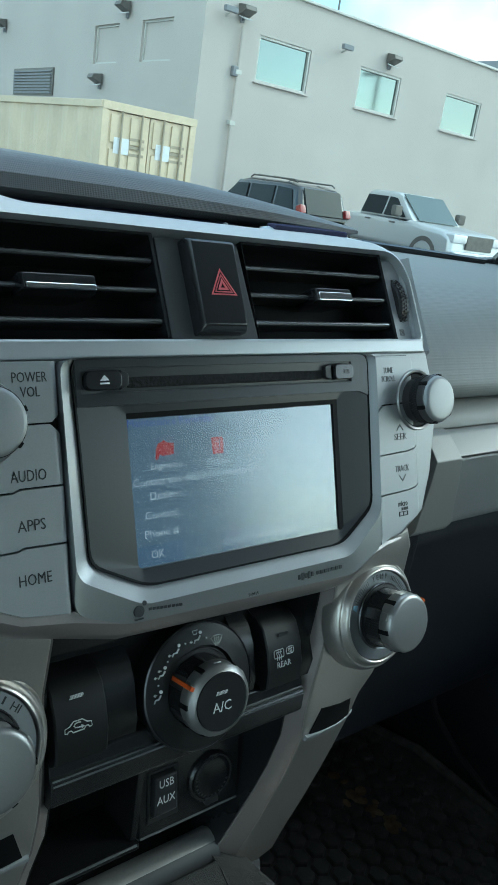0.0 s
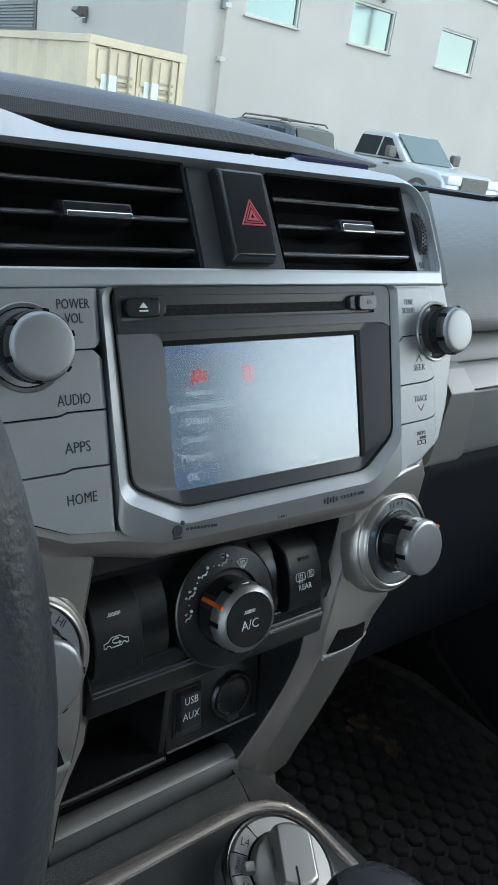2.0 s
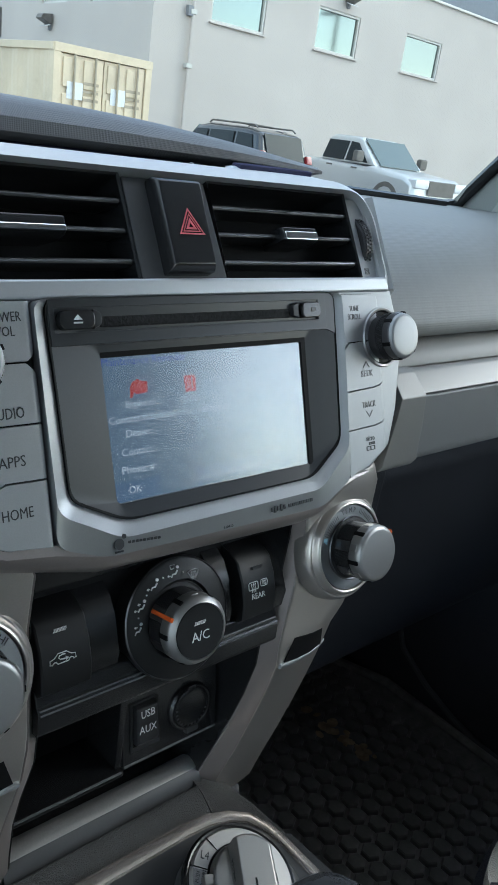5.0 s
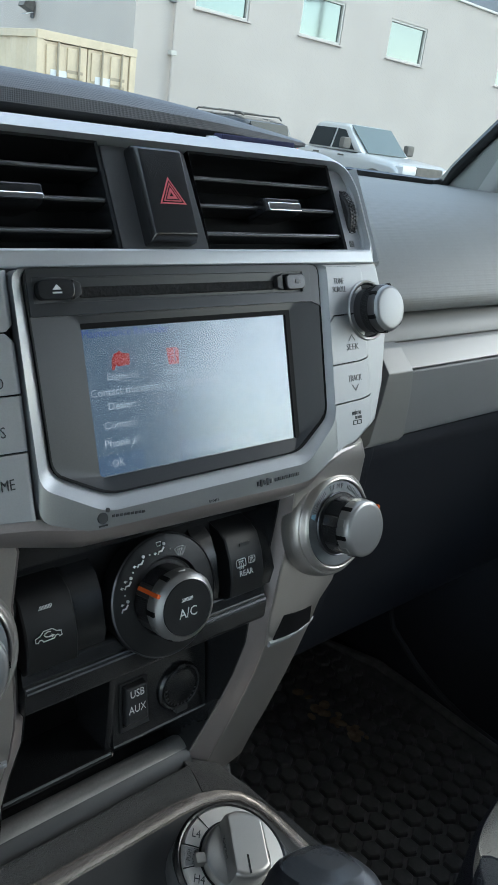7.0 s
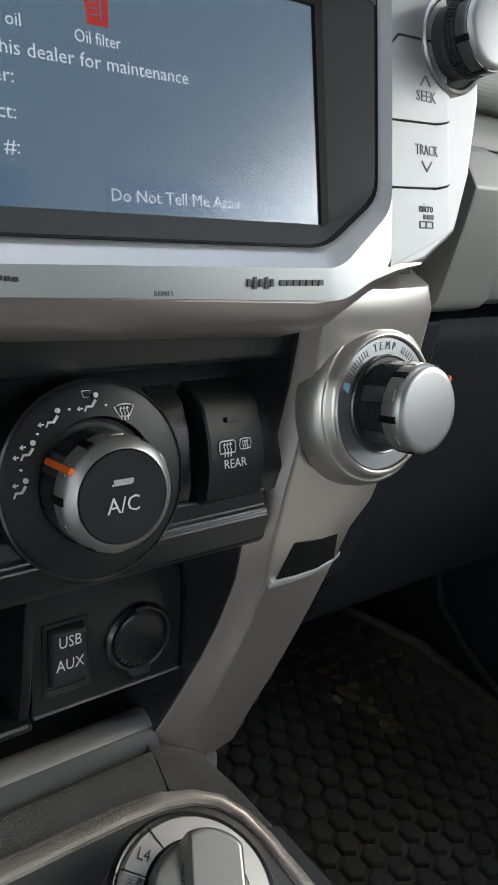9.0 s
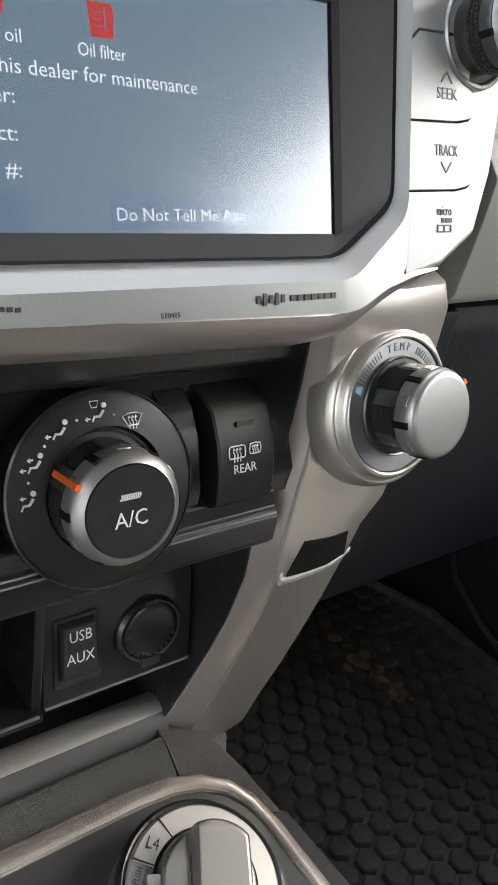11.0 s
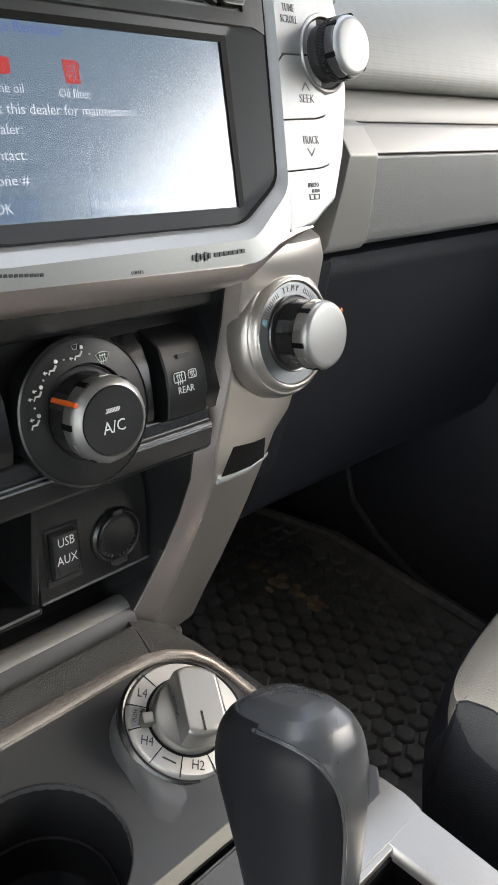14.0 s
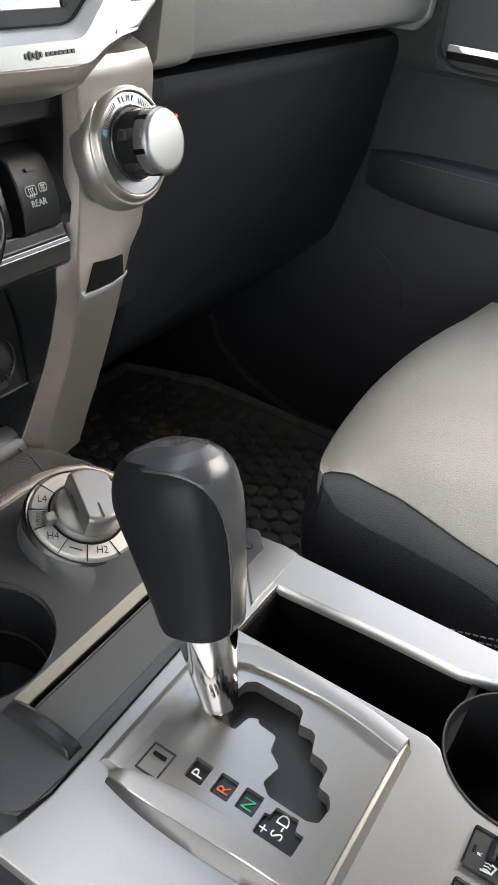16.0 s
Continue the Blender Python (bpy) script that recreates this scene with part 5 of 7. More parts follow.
part("arrow_icon", join(tube([at(HM, -0.0843, 0.0016) @ Vector((0.0026 * math.cos(a), 0.0006 + 0.0014 * math.sin(a), 0.0069)) for a in (0.9, 1.6, 2.4, 3.2, 4.0, 4.7)] + [at(HM, -0.0843, 0.0016) @ Vector((0.0022, -0.0008, 0.0069))], 0.00038, None, 5), prism([(0.0036, -0.0008), (0.0018, 0.0003), (0.0018, -0.0019)], 0.0066, 0.0071, at(HM, -0.0843, 0.0016))), TEXT_W, b1)
part("lamp_mark", bars([(0.0595, 0.0680, 0.0148, 0.0172)], 0.0052, HM), GREYP, b2)
part("legend", lettering("REAR", 0.0056, at(HM, 0.0620, -0.0032, 0.0064), 0.00015, "CENTER", 1.0, 0.0118), TEXT_W, b2)


def window_icon(x, y, w, h, parent, m, d, shape="box"):
    """A pane outline with three rising heat lines: a box, a fan-shaped windscreen or a rounded mirror."""
    if shape == "fan":
        line_ = [(-w * 0.62, -h, 0), (-w * 1.25, h * 0.75, 0), (-w * 0.6, h * 1.10, 0), (0, h * 1.2, 0), (w * 0.6, h * 1.10, 0), (w * 1.25, h * 0.75, 0), (w * 0.62, -h, 0)]
    elif shape == "mirror":
        line_ = [(-w, -h * 0.9, 0), (-w * 1.1, 0, 0), (-w * 0.9, h * 0.9, 0), (0, h * 1.05, 0), (w * 0.95, h * 0.9, 0), (w * 1.1, 0, 0), (w * 0.9, -h * 0.9, 0), (0, -h, 0)]
    else:
        line_ = [(-w, -h, 0), (-w * 1.08, -h * 0.6, 0), (-w * 1.08, h * 0.7, 0), (-w * 0.85, h, 0), (w * 0.85, h, 0), (w * 1.08, h * 0.7, 0), (w * 1.08, -h * 0.6, 0), (w, -h, 0)]
    o = at(m, x, y, d)
    bits = [tube([o @ Vector(p) for p in line_], 0.00032, None, 5, True)]
    for q in (-1, 0, 1):
        cx, lo = q * w * 0.42, -h * (0.7 if shape == "mirror" else 1.65)
        bits.append(tube([o @ Vector(p) for p in ((cx, lo, 0), (cx + 0.0003, -h * 0.4, 0), (cx - 0.0003, 0, 0), (cx, h * 0.45, 0))], 0.00026, None, 5))
        bits.append(prism([(cx - 0.0006, h * 0.30), (cx + 0.0006, h * 0.30), (cx, h * 0.72)], -0.0002, 0.0003, o))
    part("window_icon", join(*bits), TEXT_W, parent)


window_icon(0.0580, 0.0045, 0.0038, 0.0026, b2, HM, 0.0067)
window_icon(0.0675, 0.0048, 0.0028, 0.0023, b2, HM, 0.0067, "mirror")

DM = at(HM, -0.0036, -0.0010) @ pose(0, 0, 0, 4, -2.5, 0)
IM = at(HM, -0.0040, -0.0005)
DR = at(HM, -0.0013, -0.0010)
dial = part("mode_dial", lathe([(0.0, -0.012), (0.0385, -0.012), (0.0392, -0.002), (0.0385, 0.0012), (0.0365, 0.0026), (0.0250, 0.0045), (0.0262, 0.0040), (0.0245, 0.0010), (0.0, 0.0010)], DR, 72), MATTB, cl, "black dial ring with airflow symbols")
part("bright_ring", lathe([(0.0384, 0.0006), (0.0393, 0.0013), (0.0385, 0.0021), (0.0381, 0.0010)], DR, 72), SKIRT, dial)


def airflow(a, kind):
    """A seated figure facing left, with arrows at the face and the feet."""
    m = IM @ pose(0.0296 * math.sin(radians(a)), 0.0296 * math.cos(radians(a)), 0.0043, 0, 0, 0) @ Matrix.Diagonal((1.2, 1.2, 1, 1))
    bits = [tube([m @ Vector(p) for p in ((0.0024, 0.0008, 0), (0.0010, -0.0010, 0), (-0.0008, -0.0009, 0), (-0.0016, -0.0024, 0))], [0.00060, 0.00060, 0.00050, 0.00040], None, 6), lathe([(0, 0.0006), (0.00085, 0.0004), (0.00085, -0.0003)], m @ pose(0.0025, 0.0024, 0), 12)]
    for on, x, y in (("f", -0.0010, 0.0014), ("l", -0.0034, -0.0014)):
        if on in kind:
            bits += [tube([m @ Vector(p) for p in ((x + 0.0012, y, 0), (x, y, 0))], 0.00035, None, 5), prism([(x - 0.0008, y), (x + 0.0002, y + 0.0008), (x + 0.0002, y - 0.0008)], -0.0002, 0.0003, m)]
    if "w" in kind:
        bits.append(tube([m @ Vector(p) for p in ((-0.0016, 0.0020, 0), (-0.0022, 0.0040, 0), (0.0008, 0.0040, 0), (0.0002, 0.0020, 0))], 0.00025, None, 5, True))
    part("airflow_icon", join(*bits), TEXT_W, dial)


for a, kind in ((-87, "f"), (-60, "fl"), (-31, "l"), (1, "lw")):
    airflow(a, kind)
window_icon(0.0296 * math.sin(radians(31)) - 0.0040, 0.0296 * math.cos(radians(31)) - 0.0005, 0.0034, 0.0022, dial, HM, 0.0043, "fan")
part("dots", join(*[lathe([(0, 0.0003), (0.0005, 0.0003), (0.0005, -0.0003)], IM @ pose(0.0292 * math.sin(radians(a)), 0.0292 * math.cos(radians(a)), 0.0043), 8) for a in (-73, -45, -15, 15)]), TEXT_W, dial)


def climate_knob(m, r, parent, name, label, marker_deg, face, domed=False):
    k = part(name, lathe([(0, 0.001), (r * 1.10, 0.001), (r * 1.10, 0.0026), (r * 0.95, 0.0032), (r * 0.945, 0.0180), (r * 0.9, 0.0185)], m, 72), RUBBER, parent, label)
    part("collar", lathe([(r * 1.09, 0.0010), (r * 1.13, 0.0014), (r * 1.135, 0.0024), (r * 1.11, 0.0031), (r * 1.07, 0.0028)], m, 72), SKIRT, k, "thin metallic collar")
    for i in range(6):
        a0 = 60 * i + marker_deg
        part("knurling", join(*[box(r * 0.93, r * 0.978, -0.00042, 0.00042, 0.0044 + 0.0014 * j, 0.0053 + 0.0014 * j, 0, m @ pose(0, 0, 0, 0, 0, a0 + 14 + 32 * (q + 0.5 * (j % 2)) / 10)) for q in range(10) for j in range(9)]), GREYP, k)
        part("rib", box(r * 0.90, r * 0.990, -r * 0.19, r * 0.19, 0.0036, 0.0185, 0.0010, m @ pose(0, 0, 0, 0, 0, a0)), SKIRT, k, "smooth dark rib between the knurled fields")
    if domed:
        part("cap", lathe([(r * 0.80, 0.0170), (r * 0.985, 0.0172), (r * 1.0, 0.0180), (r * 1.0, 0.0222), (r * 0.985, 0.0243), (r * 0.945, 0.0260), (r * 0.885, 0.0271), (r * 0.80, 0.0274), (0, 0.0276)], m, 72), face, k, "satin silver cap")
    else:
        part("rim", lathe([(r * 0.74, 0.0170), (r * 0.985, 0.0172), (r * 1.0, 0.0180), (r * 1.0, 0.0222), (r * 0.985, 0.0243), (r * 0.945, 0.0260), (r * 0.85, 0.0280), (r * 0.805, 0.0285), (r * 0.785, 0.0276)], m, 72), KNOB, k, "satin silver knob rim")
        part("cap", lathe([(r * 0.790, 0.0260), (r * 0.787, 0.0280), (r * 0.770, 0.0286), (r * 0.55, 0.0284), (0, 0.0284)], m, 56), face, k)
    for i in range(6):
        part("notch", box(r * 0.935, r * 1.012, -0.0016, 0.0016, 0.0165, 0.0250, 0.0003, m @ pose(0, 0, 0, 0, 0, 60 * i + marker_deg + 30)), VOID, k)
        part("lug", box(r * 0.93, r * 1.022, -0.0028, 0.0028, 0.0180, 0.0238, 0.0011, m @ pose(0, 0, 0, 0, 0, 60 * i + marker_deg)), KNOB, k)
    part("pointer", box(r * 0.90, r * 1.034, -0.0013, 0.0013, 0.0190 if domed else 0.0050, 0.0262, 0.0004, m @ pose(0, 0, 0, 0, 0, marker_deg)), ORANGE, k, "orange pointer")
    return k


kn = climate_knob(DM, 0.0219, cl, "mode_knob", "black and silver air-mode knob with orange pointer", 148, MATTB)
part("legend", lettering("A/C", 0.0085, at(DM, 0.0, -0.0030, 0.0286), 0.00015, "CENTER", 1.0, 0.0128), TEXT_W, kn)
lamp_mark(0.0, 0.0055, 0.0283, kn, DM)


# ---- side struts with the fan and temperature dials ----
S = [(1.2785, .098, .102, .173, .026), (1.2735, .096, .101, .1760, .0155), (1.262, .0930, .0980, .1785, .012), (1.230, .0942, .1002, .1790, .0130), (1.195, .0920, .0990, .1775, .0135), (1.160, .0876, .0965, .1715, .0145), (1.145, .0850, .0965, .1615, .0155), (1.125, .0855, .0985, .156, .0165), (1.09, .0880, .1015, .158, .0265), (1.06, .0875, .1026, .160, .036), (1.02, .0830, .102, .160, .048), (.985, .0780, .0995, .159, .059), (.953, .0745, .0985, .158, .068)]


def strut(flip, name, label):
    s = thing(name, label, "console strut", (0.12 if not flip else 2 * CX - 0.12, 0.03, 1.1), "console struts")

    def f(x, y, z):
        return (2 * CX - x, y, z) if flip else (x, y, z)

    secs = [[f(xc - 0.0005, y + 0.055, z), f(xc - 0.0005, y + 0.0012, z), f(xc + 0.0012, y, z), f((xc + xd) / 2, y - 0.001, z), f(xd - 0.010, y + 0.0020, z), f(xd - 0.004, y + 0.006, z), f(xd, y + 0.012, z), f(xd, y + 0.055, z)] for z, xa, xc, xd, y in S]
    part("body", loft(secs, True, True), CHAMP, s, "warm silver moulded strut")
    # Chamfer coloured darker than the strut to hold its dark reflection.
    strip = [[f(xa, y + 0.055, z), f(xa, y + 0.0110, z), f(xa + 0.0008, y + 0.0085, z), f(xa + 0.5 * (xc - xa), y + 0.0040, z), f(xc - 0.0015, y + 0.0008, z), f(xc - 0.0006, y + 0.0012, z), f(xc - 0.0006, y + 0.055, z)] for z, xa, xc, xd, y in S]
    part("edge_strip", loft(strip, True, True), STRIPM, s, "inner edge, its dark reflection in the colour")
    # Flat black plate just proud of the strut; its colour imitates a shaded recess.
    part("pocket", loft([[f(xt, y, zt), f(xb, y + 0.0006, 1.1265), f(xb, y + 0.012, 1.1265), f(xt, y + 0.012, zt)] for xt, xb, y, zt in ((.1100, .1035, .0148, 1.1465), (.1200, .1150, .0138, 1.1455), (.1330, .1300, .0142, 1.1445), (.1480, .1460, .0178, 1.1430), (.1565, .1535, .0216, 1.1420))]), VOID, s, "black plate painting the shaded recess below the dial")
    liner = [[f(xa - 0.0012, y + 0.0098, z), f(xa + 0.0005, y + 0.0098, z), f(xa + 0.0005, 0.128, z), f(xa - 0.0012, 0.128, z)] for z, xa, xc, xd, y in S]
    part("inner_cheek", loft(liner), SATIN, s, "black inner cheek")
    part("lip", loft([[f(x, y - 0.0004, 1.1262), f(x, y - 0.0016, 1.1256), f(x, y - 0.0016, 1.1236), f(x, y - 0.0004, 1.1216), f(x, y + 0.012, 1.1212), f(x, y + 0.012, 1.1268)] for x, y in ((.1000, .0160), (.1150, .0158), (.1300, .0164), (.1440, .0195), (.1540, .0235))]), SILVM, s, "bright lip")
    c = f(0.1353, 0.0022, 1.2229) if not flip else f(0.1388, 0.0008, 1.2192)
    m = frame_of(c, (1, 0, 0), (0, 0.34 if flip else 0.29, 1))
    boss = lathe([(0.0408, -0.0150), (0.0402, -0.0095), (0.0392, -0.0058), (0.0380, -0.0032), (0.0368, -0.0022), (0.0358, -0.0022), (0.0349, -0.0012), (0.0342, 0.0008), (0.0330, 0.0022), (0.0318, 0.0026), (0.0311, 0.0020), (0.0308, -0.001)], None, 96)
    boss.transform(m)
    part("boss", boss, CHAMP, s, "swelling round the dial")
    d = part("dial_ring", lathe([(0, 0.000), (0.0225, 0.0010), (0.0303, 0.0012), (0.0303, -0.002)], m, 64), SILVER, s, "silver dial scale ring")
    if not flip:
        part("legend", join(*[lettering(ch, 0.0052, m @ pose(0.0268 * math.sin(radians(a)), 0.0268 * math.cos(radians(a)), 0.0013, 0, 0, -a), 0.00015, "CENTER", 0.8) for ch, a in zip("TEMP", (-13.5, -5.5, 4, 13))]), TEXT_G, d)
        for a0 in (-62, 26):
            part("scale", join(*[box(-0.0002, 0.0002, 0.0252, 0.0285, 0.0008, 0.0014, 0, m @ pose(0, 0, 0, 0, 0, -a0 - 3.6 * k)) for k in range(11)]), TEXT_G, d)
        part("cold_mark", prism([(-0.0022, 0.0248), (0.0022, 0.0248), (0.0012, 0.0288), (-0.0012, 0.0288)], 0.0008, 0.0014, m @ pose(0, 0, 0, 0, 0, 68)), BLUE, d, "blue cold mark")
    else:
        part("legend", lettering("HI", 0.0062, m @ pose(0.0268 * math.sin(radians(52)), 0.0268 * math.cos(radians(52)), 0.0013, 0, 0, -40), 0.00015), TEXT_D, d)
        part("scale", join(*[box(-0.0005, 0.0005, 0.0250, 0.0288, 0.0008, 0.0014, 0, m @ pose(0, 0, 0, 0, 0, -a)) for a in (-75, -50, -25, 0, 20, 36)]), TEXT_D, d)
    climate_knob(m, 0.0203, s, "dial_knob", "silver-faced rotary knob with black grip", 38 if not flip else 205, KNOB, True)


strut(False, "temperature_strut", "warm silver strut carrying the temperature dial")
strut(True, "fan_strut", "warm silver strut carrying the fan dial")

# ---- lower bin with sockets ----
low = thing("storage_bin", "black open storage bin under the climate panel", "storage bin", (CX, 0.06, 1.0))
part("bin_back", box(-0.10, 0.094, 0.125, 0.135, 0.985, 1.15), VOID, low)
part("bin_floor", prism([(0.074, 0.986), (0.078, 0.996), (0.125, 0.992), (0.13, 0.97), (0.074, 0.97)], -0.096, 0.089, YZ), SATIN, low)
lip_x = (-0.0905, -0.06, 0.0, 0.055, 0.0800)
# Lip split in two colours: pale top, dark front, painting its light falloff.
part("lip", loft([[(x, y, z) for y, z in ((0.090, 0.988), (0.086, 0.9975), (0.080, 1.0012), (0.0745, 1.0010), (0.0705, 0.9997), (0.0680, 0.9980), (0.0680, 0.980), (0.090, 0.980))] for x in lip_x], True, True), LIPM, low, "rounded satin silver front lip")
part("lip_front", loft([[(x, y, z) for y, z in ((0.0684, 0.9979), (0.0660, 0.9962), (0.0630, 0.9928), (0.0605, 0.9886), (0.0588, 0.9840), (0.0580, 0.970), (0.0684, 0.970))] for x in lip_x], True, True), CONS, low, "rolled front of the lip, shade in its colour")
sk_sec = [(0.058, 1.0470), (0.066, 1.0965), (0.085, 1.140), (0.130, 1.140), (0.130, 1.0405), (0.070, 1.0405)]
part("socket_panel", prism(sk_sec, -0.0025, 0.0840, YZ, 0.001), SATIN, low, "black socket panel")
part("shelf", prism([(0.056, 1.0470), (0.0555, 1.0420), (0.062, 1.0380), (0.130, 1.0380), (0.130, 1.0470)], -0.097, -0.003, YZ, 0.0015), SATIN, low)
# Highlights of the shelf and panel edges, painted as pale tubes.
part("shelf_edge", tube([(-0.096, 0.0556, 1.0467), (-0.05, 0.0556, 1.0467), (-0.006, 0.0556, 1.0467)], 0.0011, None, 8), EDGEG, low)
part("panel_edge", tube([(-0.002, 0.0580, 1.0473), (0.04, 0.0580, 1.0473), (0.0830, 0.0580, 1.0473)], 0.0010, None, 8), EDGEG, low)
part("divider", box(-0.0085, -0.0030, 0.060, 0.13, 1.042, 1.14, 0.001), SATIN, low)
UM = frame_of((-0.0002, 0.0578, 1.0470), (1, 0, 0), (0, 0.16, 1))
usb = thing("usb_socket", "black lidded media socket in the bin panel", "socket", UM @ Vector((0.0155, 0, 0)))
part("surround", ring([(0.0035, 0.010), (0.0290, 0.010), (0.0275, 0.0500), (0.0035, 0.0500)], [(0.0060, 0.013), (0.0262, 0.013), (0.0250, 0.0475), (0.0060, 0.0475)], -0.004, 0.0012, 0.0005, UM, 0.0003), GREYP, usb)
lid = part("lid", loft([[UM @ Vector(p) for p in ((0.0066 + e, 0.0160 + e2, d), (0.0256 - e, 0.0160 + e2, d), (0.0247 - e, 0.0470 - e, d), (0.0066 + e, 0.0470 - e, d))] for e, e2, d in ((0, 0, -0.003), (0, 0, 0.004), (0.0012, 0.003, 0.0060))], True, True, None, 0.0008), GREYP, usb, "dark grey sloping lid")
part("legend", join(lettering("USB", 0.0088, at(UM, 0.0153, 0.0412, 0.0061), 0.00015, "CENTER", 0.82), lettering("AUX", 0.0088, at(UM, 0.0153, 0.0288, 0.0061), 0.00015, "CENTER", 0.82)), TEXT_W, lid)
outlet = thing("power_outlet", "round black capped power outlet", "power outlet", UM @ Vector((0.053, 0.03, 0)))
OM = at(UM, 0.0570, 0.0280)
part("collar", lathe([(0.0195, -0.004), (0.0195, 0.0015), (0.0180, 0.0035), (0.0165, 0.0030), (0.016, -0.002)], OM, 48), SATIN, outlet)
cap = part("cap", lathe([(0, 0.0042), (0.0125, 0.0042), (0.0158, 0.0030), (0.0160, 0.0)], OM, 48), SATIN, outlet)
part("rim_marks", join(*[box(-0.0006, 0.0006, 0.0128, 0.0148, 0.0036, 0.0040, 0, OM @ pose(0, 0, 0, 0, 0, 360 * k / 26)) for k in range(6, 19)]), GREYP, cap)
part("tab", box(-0.0055, 0.0055, -0.0205, -0.0155, 0.000, 0.0048, 0.0008, OM), GREYP, cap)
part("tab", box(-0.004, 0.004, 0.0150, 0.0195, 0.000, 0.0045, 0.0008, OM), SATIN, cap)

# ---- centre console ----
con = thing("centre_console", "black and silver centre console with cup wells and gear gate", "centre console", (CX, -0.15, 0.66))


def slab(outer, holes, z0, z1, m=None):
    """A plate with holes cut through it: outline and holes are lists of points."""
    bm = bmesh.new()
    loops = []
    for pts in [outer] + holes:
        vs = [bm.verts.new((p[0], p[1], z1)) for p in pts]
        loops.append([bm.edges.new((vs[k], vs[(k + 1) % len(vs)])) for k in range(len(vs))])
    bmesh.ops.triangle_fill(bm, use_beauty=True, edges=[e for l in loops for e in l], normal=(0, 0, 1))
    top = bm.faces[:]
    ext = bmesh.ops.extrude_face_region(bm, geom=top)
    for v in [v for v in ext["geom"] if isinstance(v, bmesh.types.BMVert)]:
        v.co.z = z0
    bmesh.ops.recalc_face_normals(bm, faces=bm.faces[:])
    if m is not None:
        bm.transform(m)
    return bm


def soft_slab(bm, r=0.0018):
    bmesh.ops.dissolve_limit(bm, angle_limit=0.01, verts=bm.verts[:], edges=bm.edges[:])
    soften(bm, r, 2)
    return bm


def smooth_rows(rows_, n=5):
    """More sections between the given ones, gliding from each to the next."""
    out_ = []
    for k in range(len(rows_) - 1):
        a, b, c, d = rows_[max(k - 1, 0)], rows_[k], rows_[k + 1], rows_[min(k + 2, len(rows_) - 1)]
        for j in range(n):
            f = j / n
            out_.append([tuple(0.5 * (2 * q + (r - p) * f + (2 * p - 5 * q + 4 * r - s) * f * f + (3 * q - p - 3 * r + s) * f ** 3) for p, q, r, s in zip(*four)) for four in zip(a, b, c, d)])
    return out_ + [rows_[-1]]


def circle(cx, cy, r, n=40):
    return [(cx + r * math.cos(2 * math.pi * k / n), cy + r * math.sin(2 * math.pi * k / n)) for k in range(n)]


CUP = (-0.0730, -0.0510, 0.0465)
CUP2 = (0.0400, -0.3490, 0.0443)
part("tunnel_cover", loft([[(CX - w, y, 0.66), (CX - w2, y, z), (CX + w2, y, z), (CX + w, y, 0.66)] for y, w, w2, z in ((-0.60, 0.115, 0.105, 0.86), (-0.40, 0.115, 0.105, 0.86), (-0.15, 0.115, 0.105, 0.87), (0.02, 0.125, 0.110, 0.90), (0.07, 0.15, 0.140, 0.945), (0.12, 0.16, 0.150, 0.955), (0.40, 0.17, 0.160, 0.955))], True, True), DOORP, con, "black console base")
for s in (1, -1):
    x = CX + s * 0.109
    part("side_skirt", box(min(x, x - s * 0.004), max(x, x - s * 0.004), -0.60, 0.0, 0.70, 0.972, 0.001), DOORP, con)
black_out = [(-0.128, 0.026), (0.045, 0.025), (0.064, 0.022), (0.080, 0.014), (0.090, 0.002), (0.094, -0.014), (0.094, -0.118), (0.080, -0.138), (0.030, -0.1505), (-0.118, -0.1545), (-0.136, -0.150), (-0.142, -0.135), (-0.142, 0.020)]
part("front_top", slab(black_out, [circle(*CUP), [(0.0330, -0.1000), (-0.0895, -0.1000), (-0.0895, -0.1455), (0.0030, -0.1455)]], 0.968, 0.985), CONS, con, "dark grey satin console top")
part("cup_wall", lathe([(0.0462, 0.9855), (0.0470, 0.9862), (0.0476, 0.9845), (0.0445, 0.975), (0.0415, 0.925), (0.0405, 0.915), (0.0, 0.913)], pose(CUP[0], CUP[1], 0), 56), SATIN, con, "deep black cup well")
part("cup_ring", lathe([(0.0418, 0.943), (0.0424, 0.9450), (0.0430, 0.943)], pose(CUP[0], CUP[1], 0), 48), GREYP, con)
ld = part("sliding_lid", prism([(0.0215, -0.1130), (-0.0890, -0.1130), (-0.0890, -0.1448), (0.0040, -0.1448)], 0.974, 0.9835, None, 0.0008), LIDM, con, "grey sliding lid")
part("lid_lip", box(-0.0890, 0.0215, -0.1134, -0.1120, 0.980, 0.9848, 0.0003), CONS, ld)
part("lid_rim", loft([[(x, -0.0995, 0.970), (x, -0.0995, 0.9858), (x, -0.1002, 0.9860), (x, -0.1062, 0.9815), (x, -0.1066, 0.970)] for x in (-0.0890, -0.03, 0.0310)]), BANDM, con, "pale khaki bevel beside the lid")
part("channel_wall", box(-0.0890, 0.0300, -0.1074, -0.1067, 0.968, 0.9812), VOID, con)
part("lid_channel", box(-0.0890, 0.0250, -0.1124, -0.1064, 0.960, 0.9700), VOID, con, "dark sliding channel")
tab = []
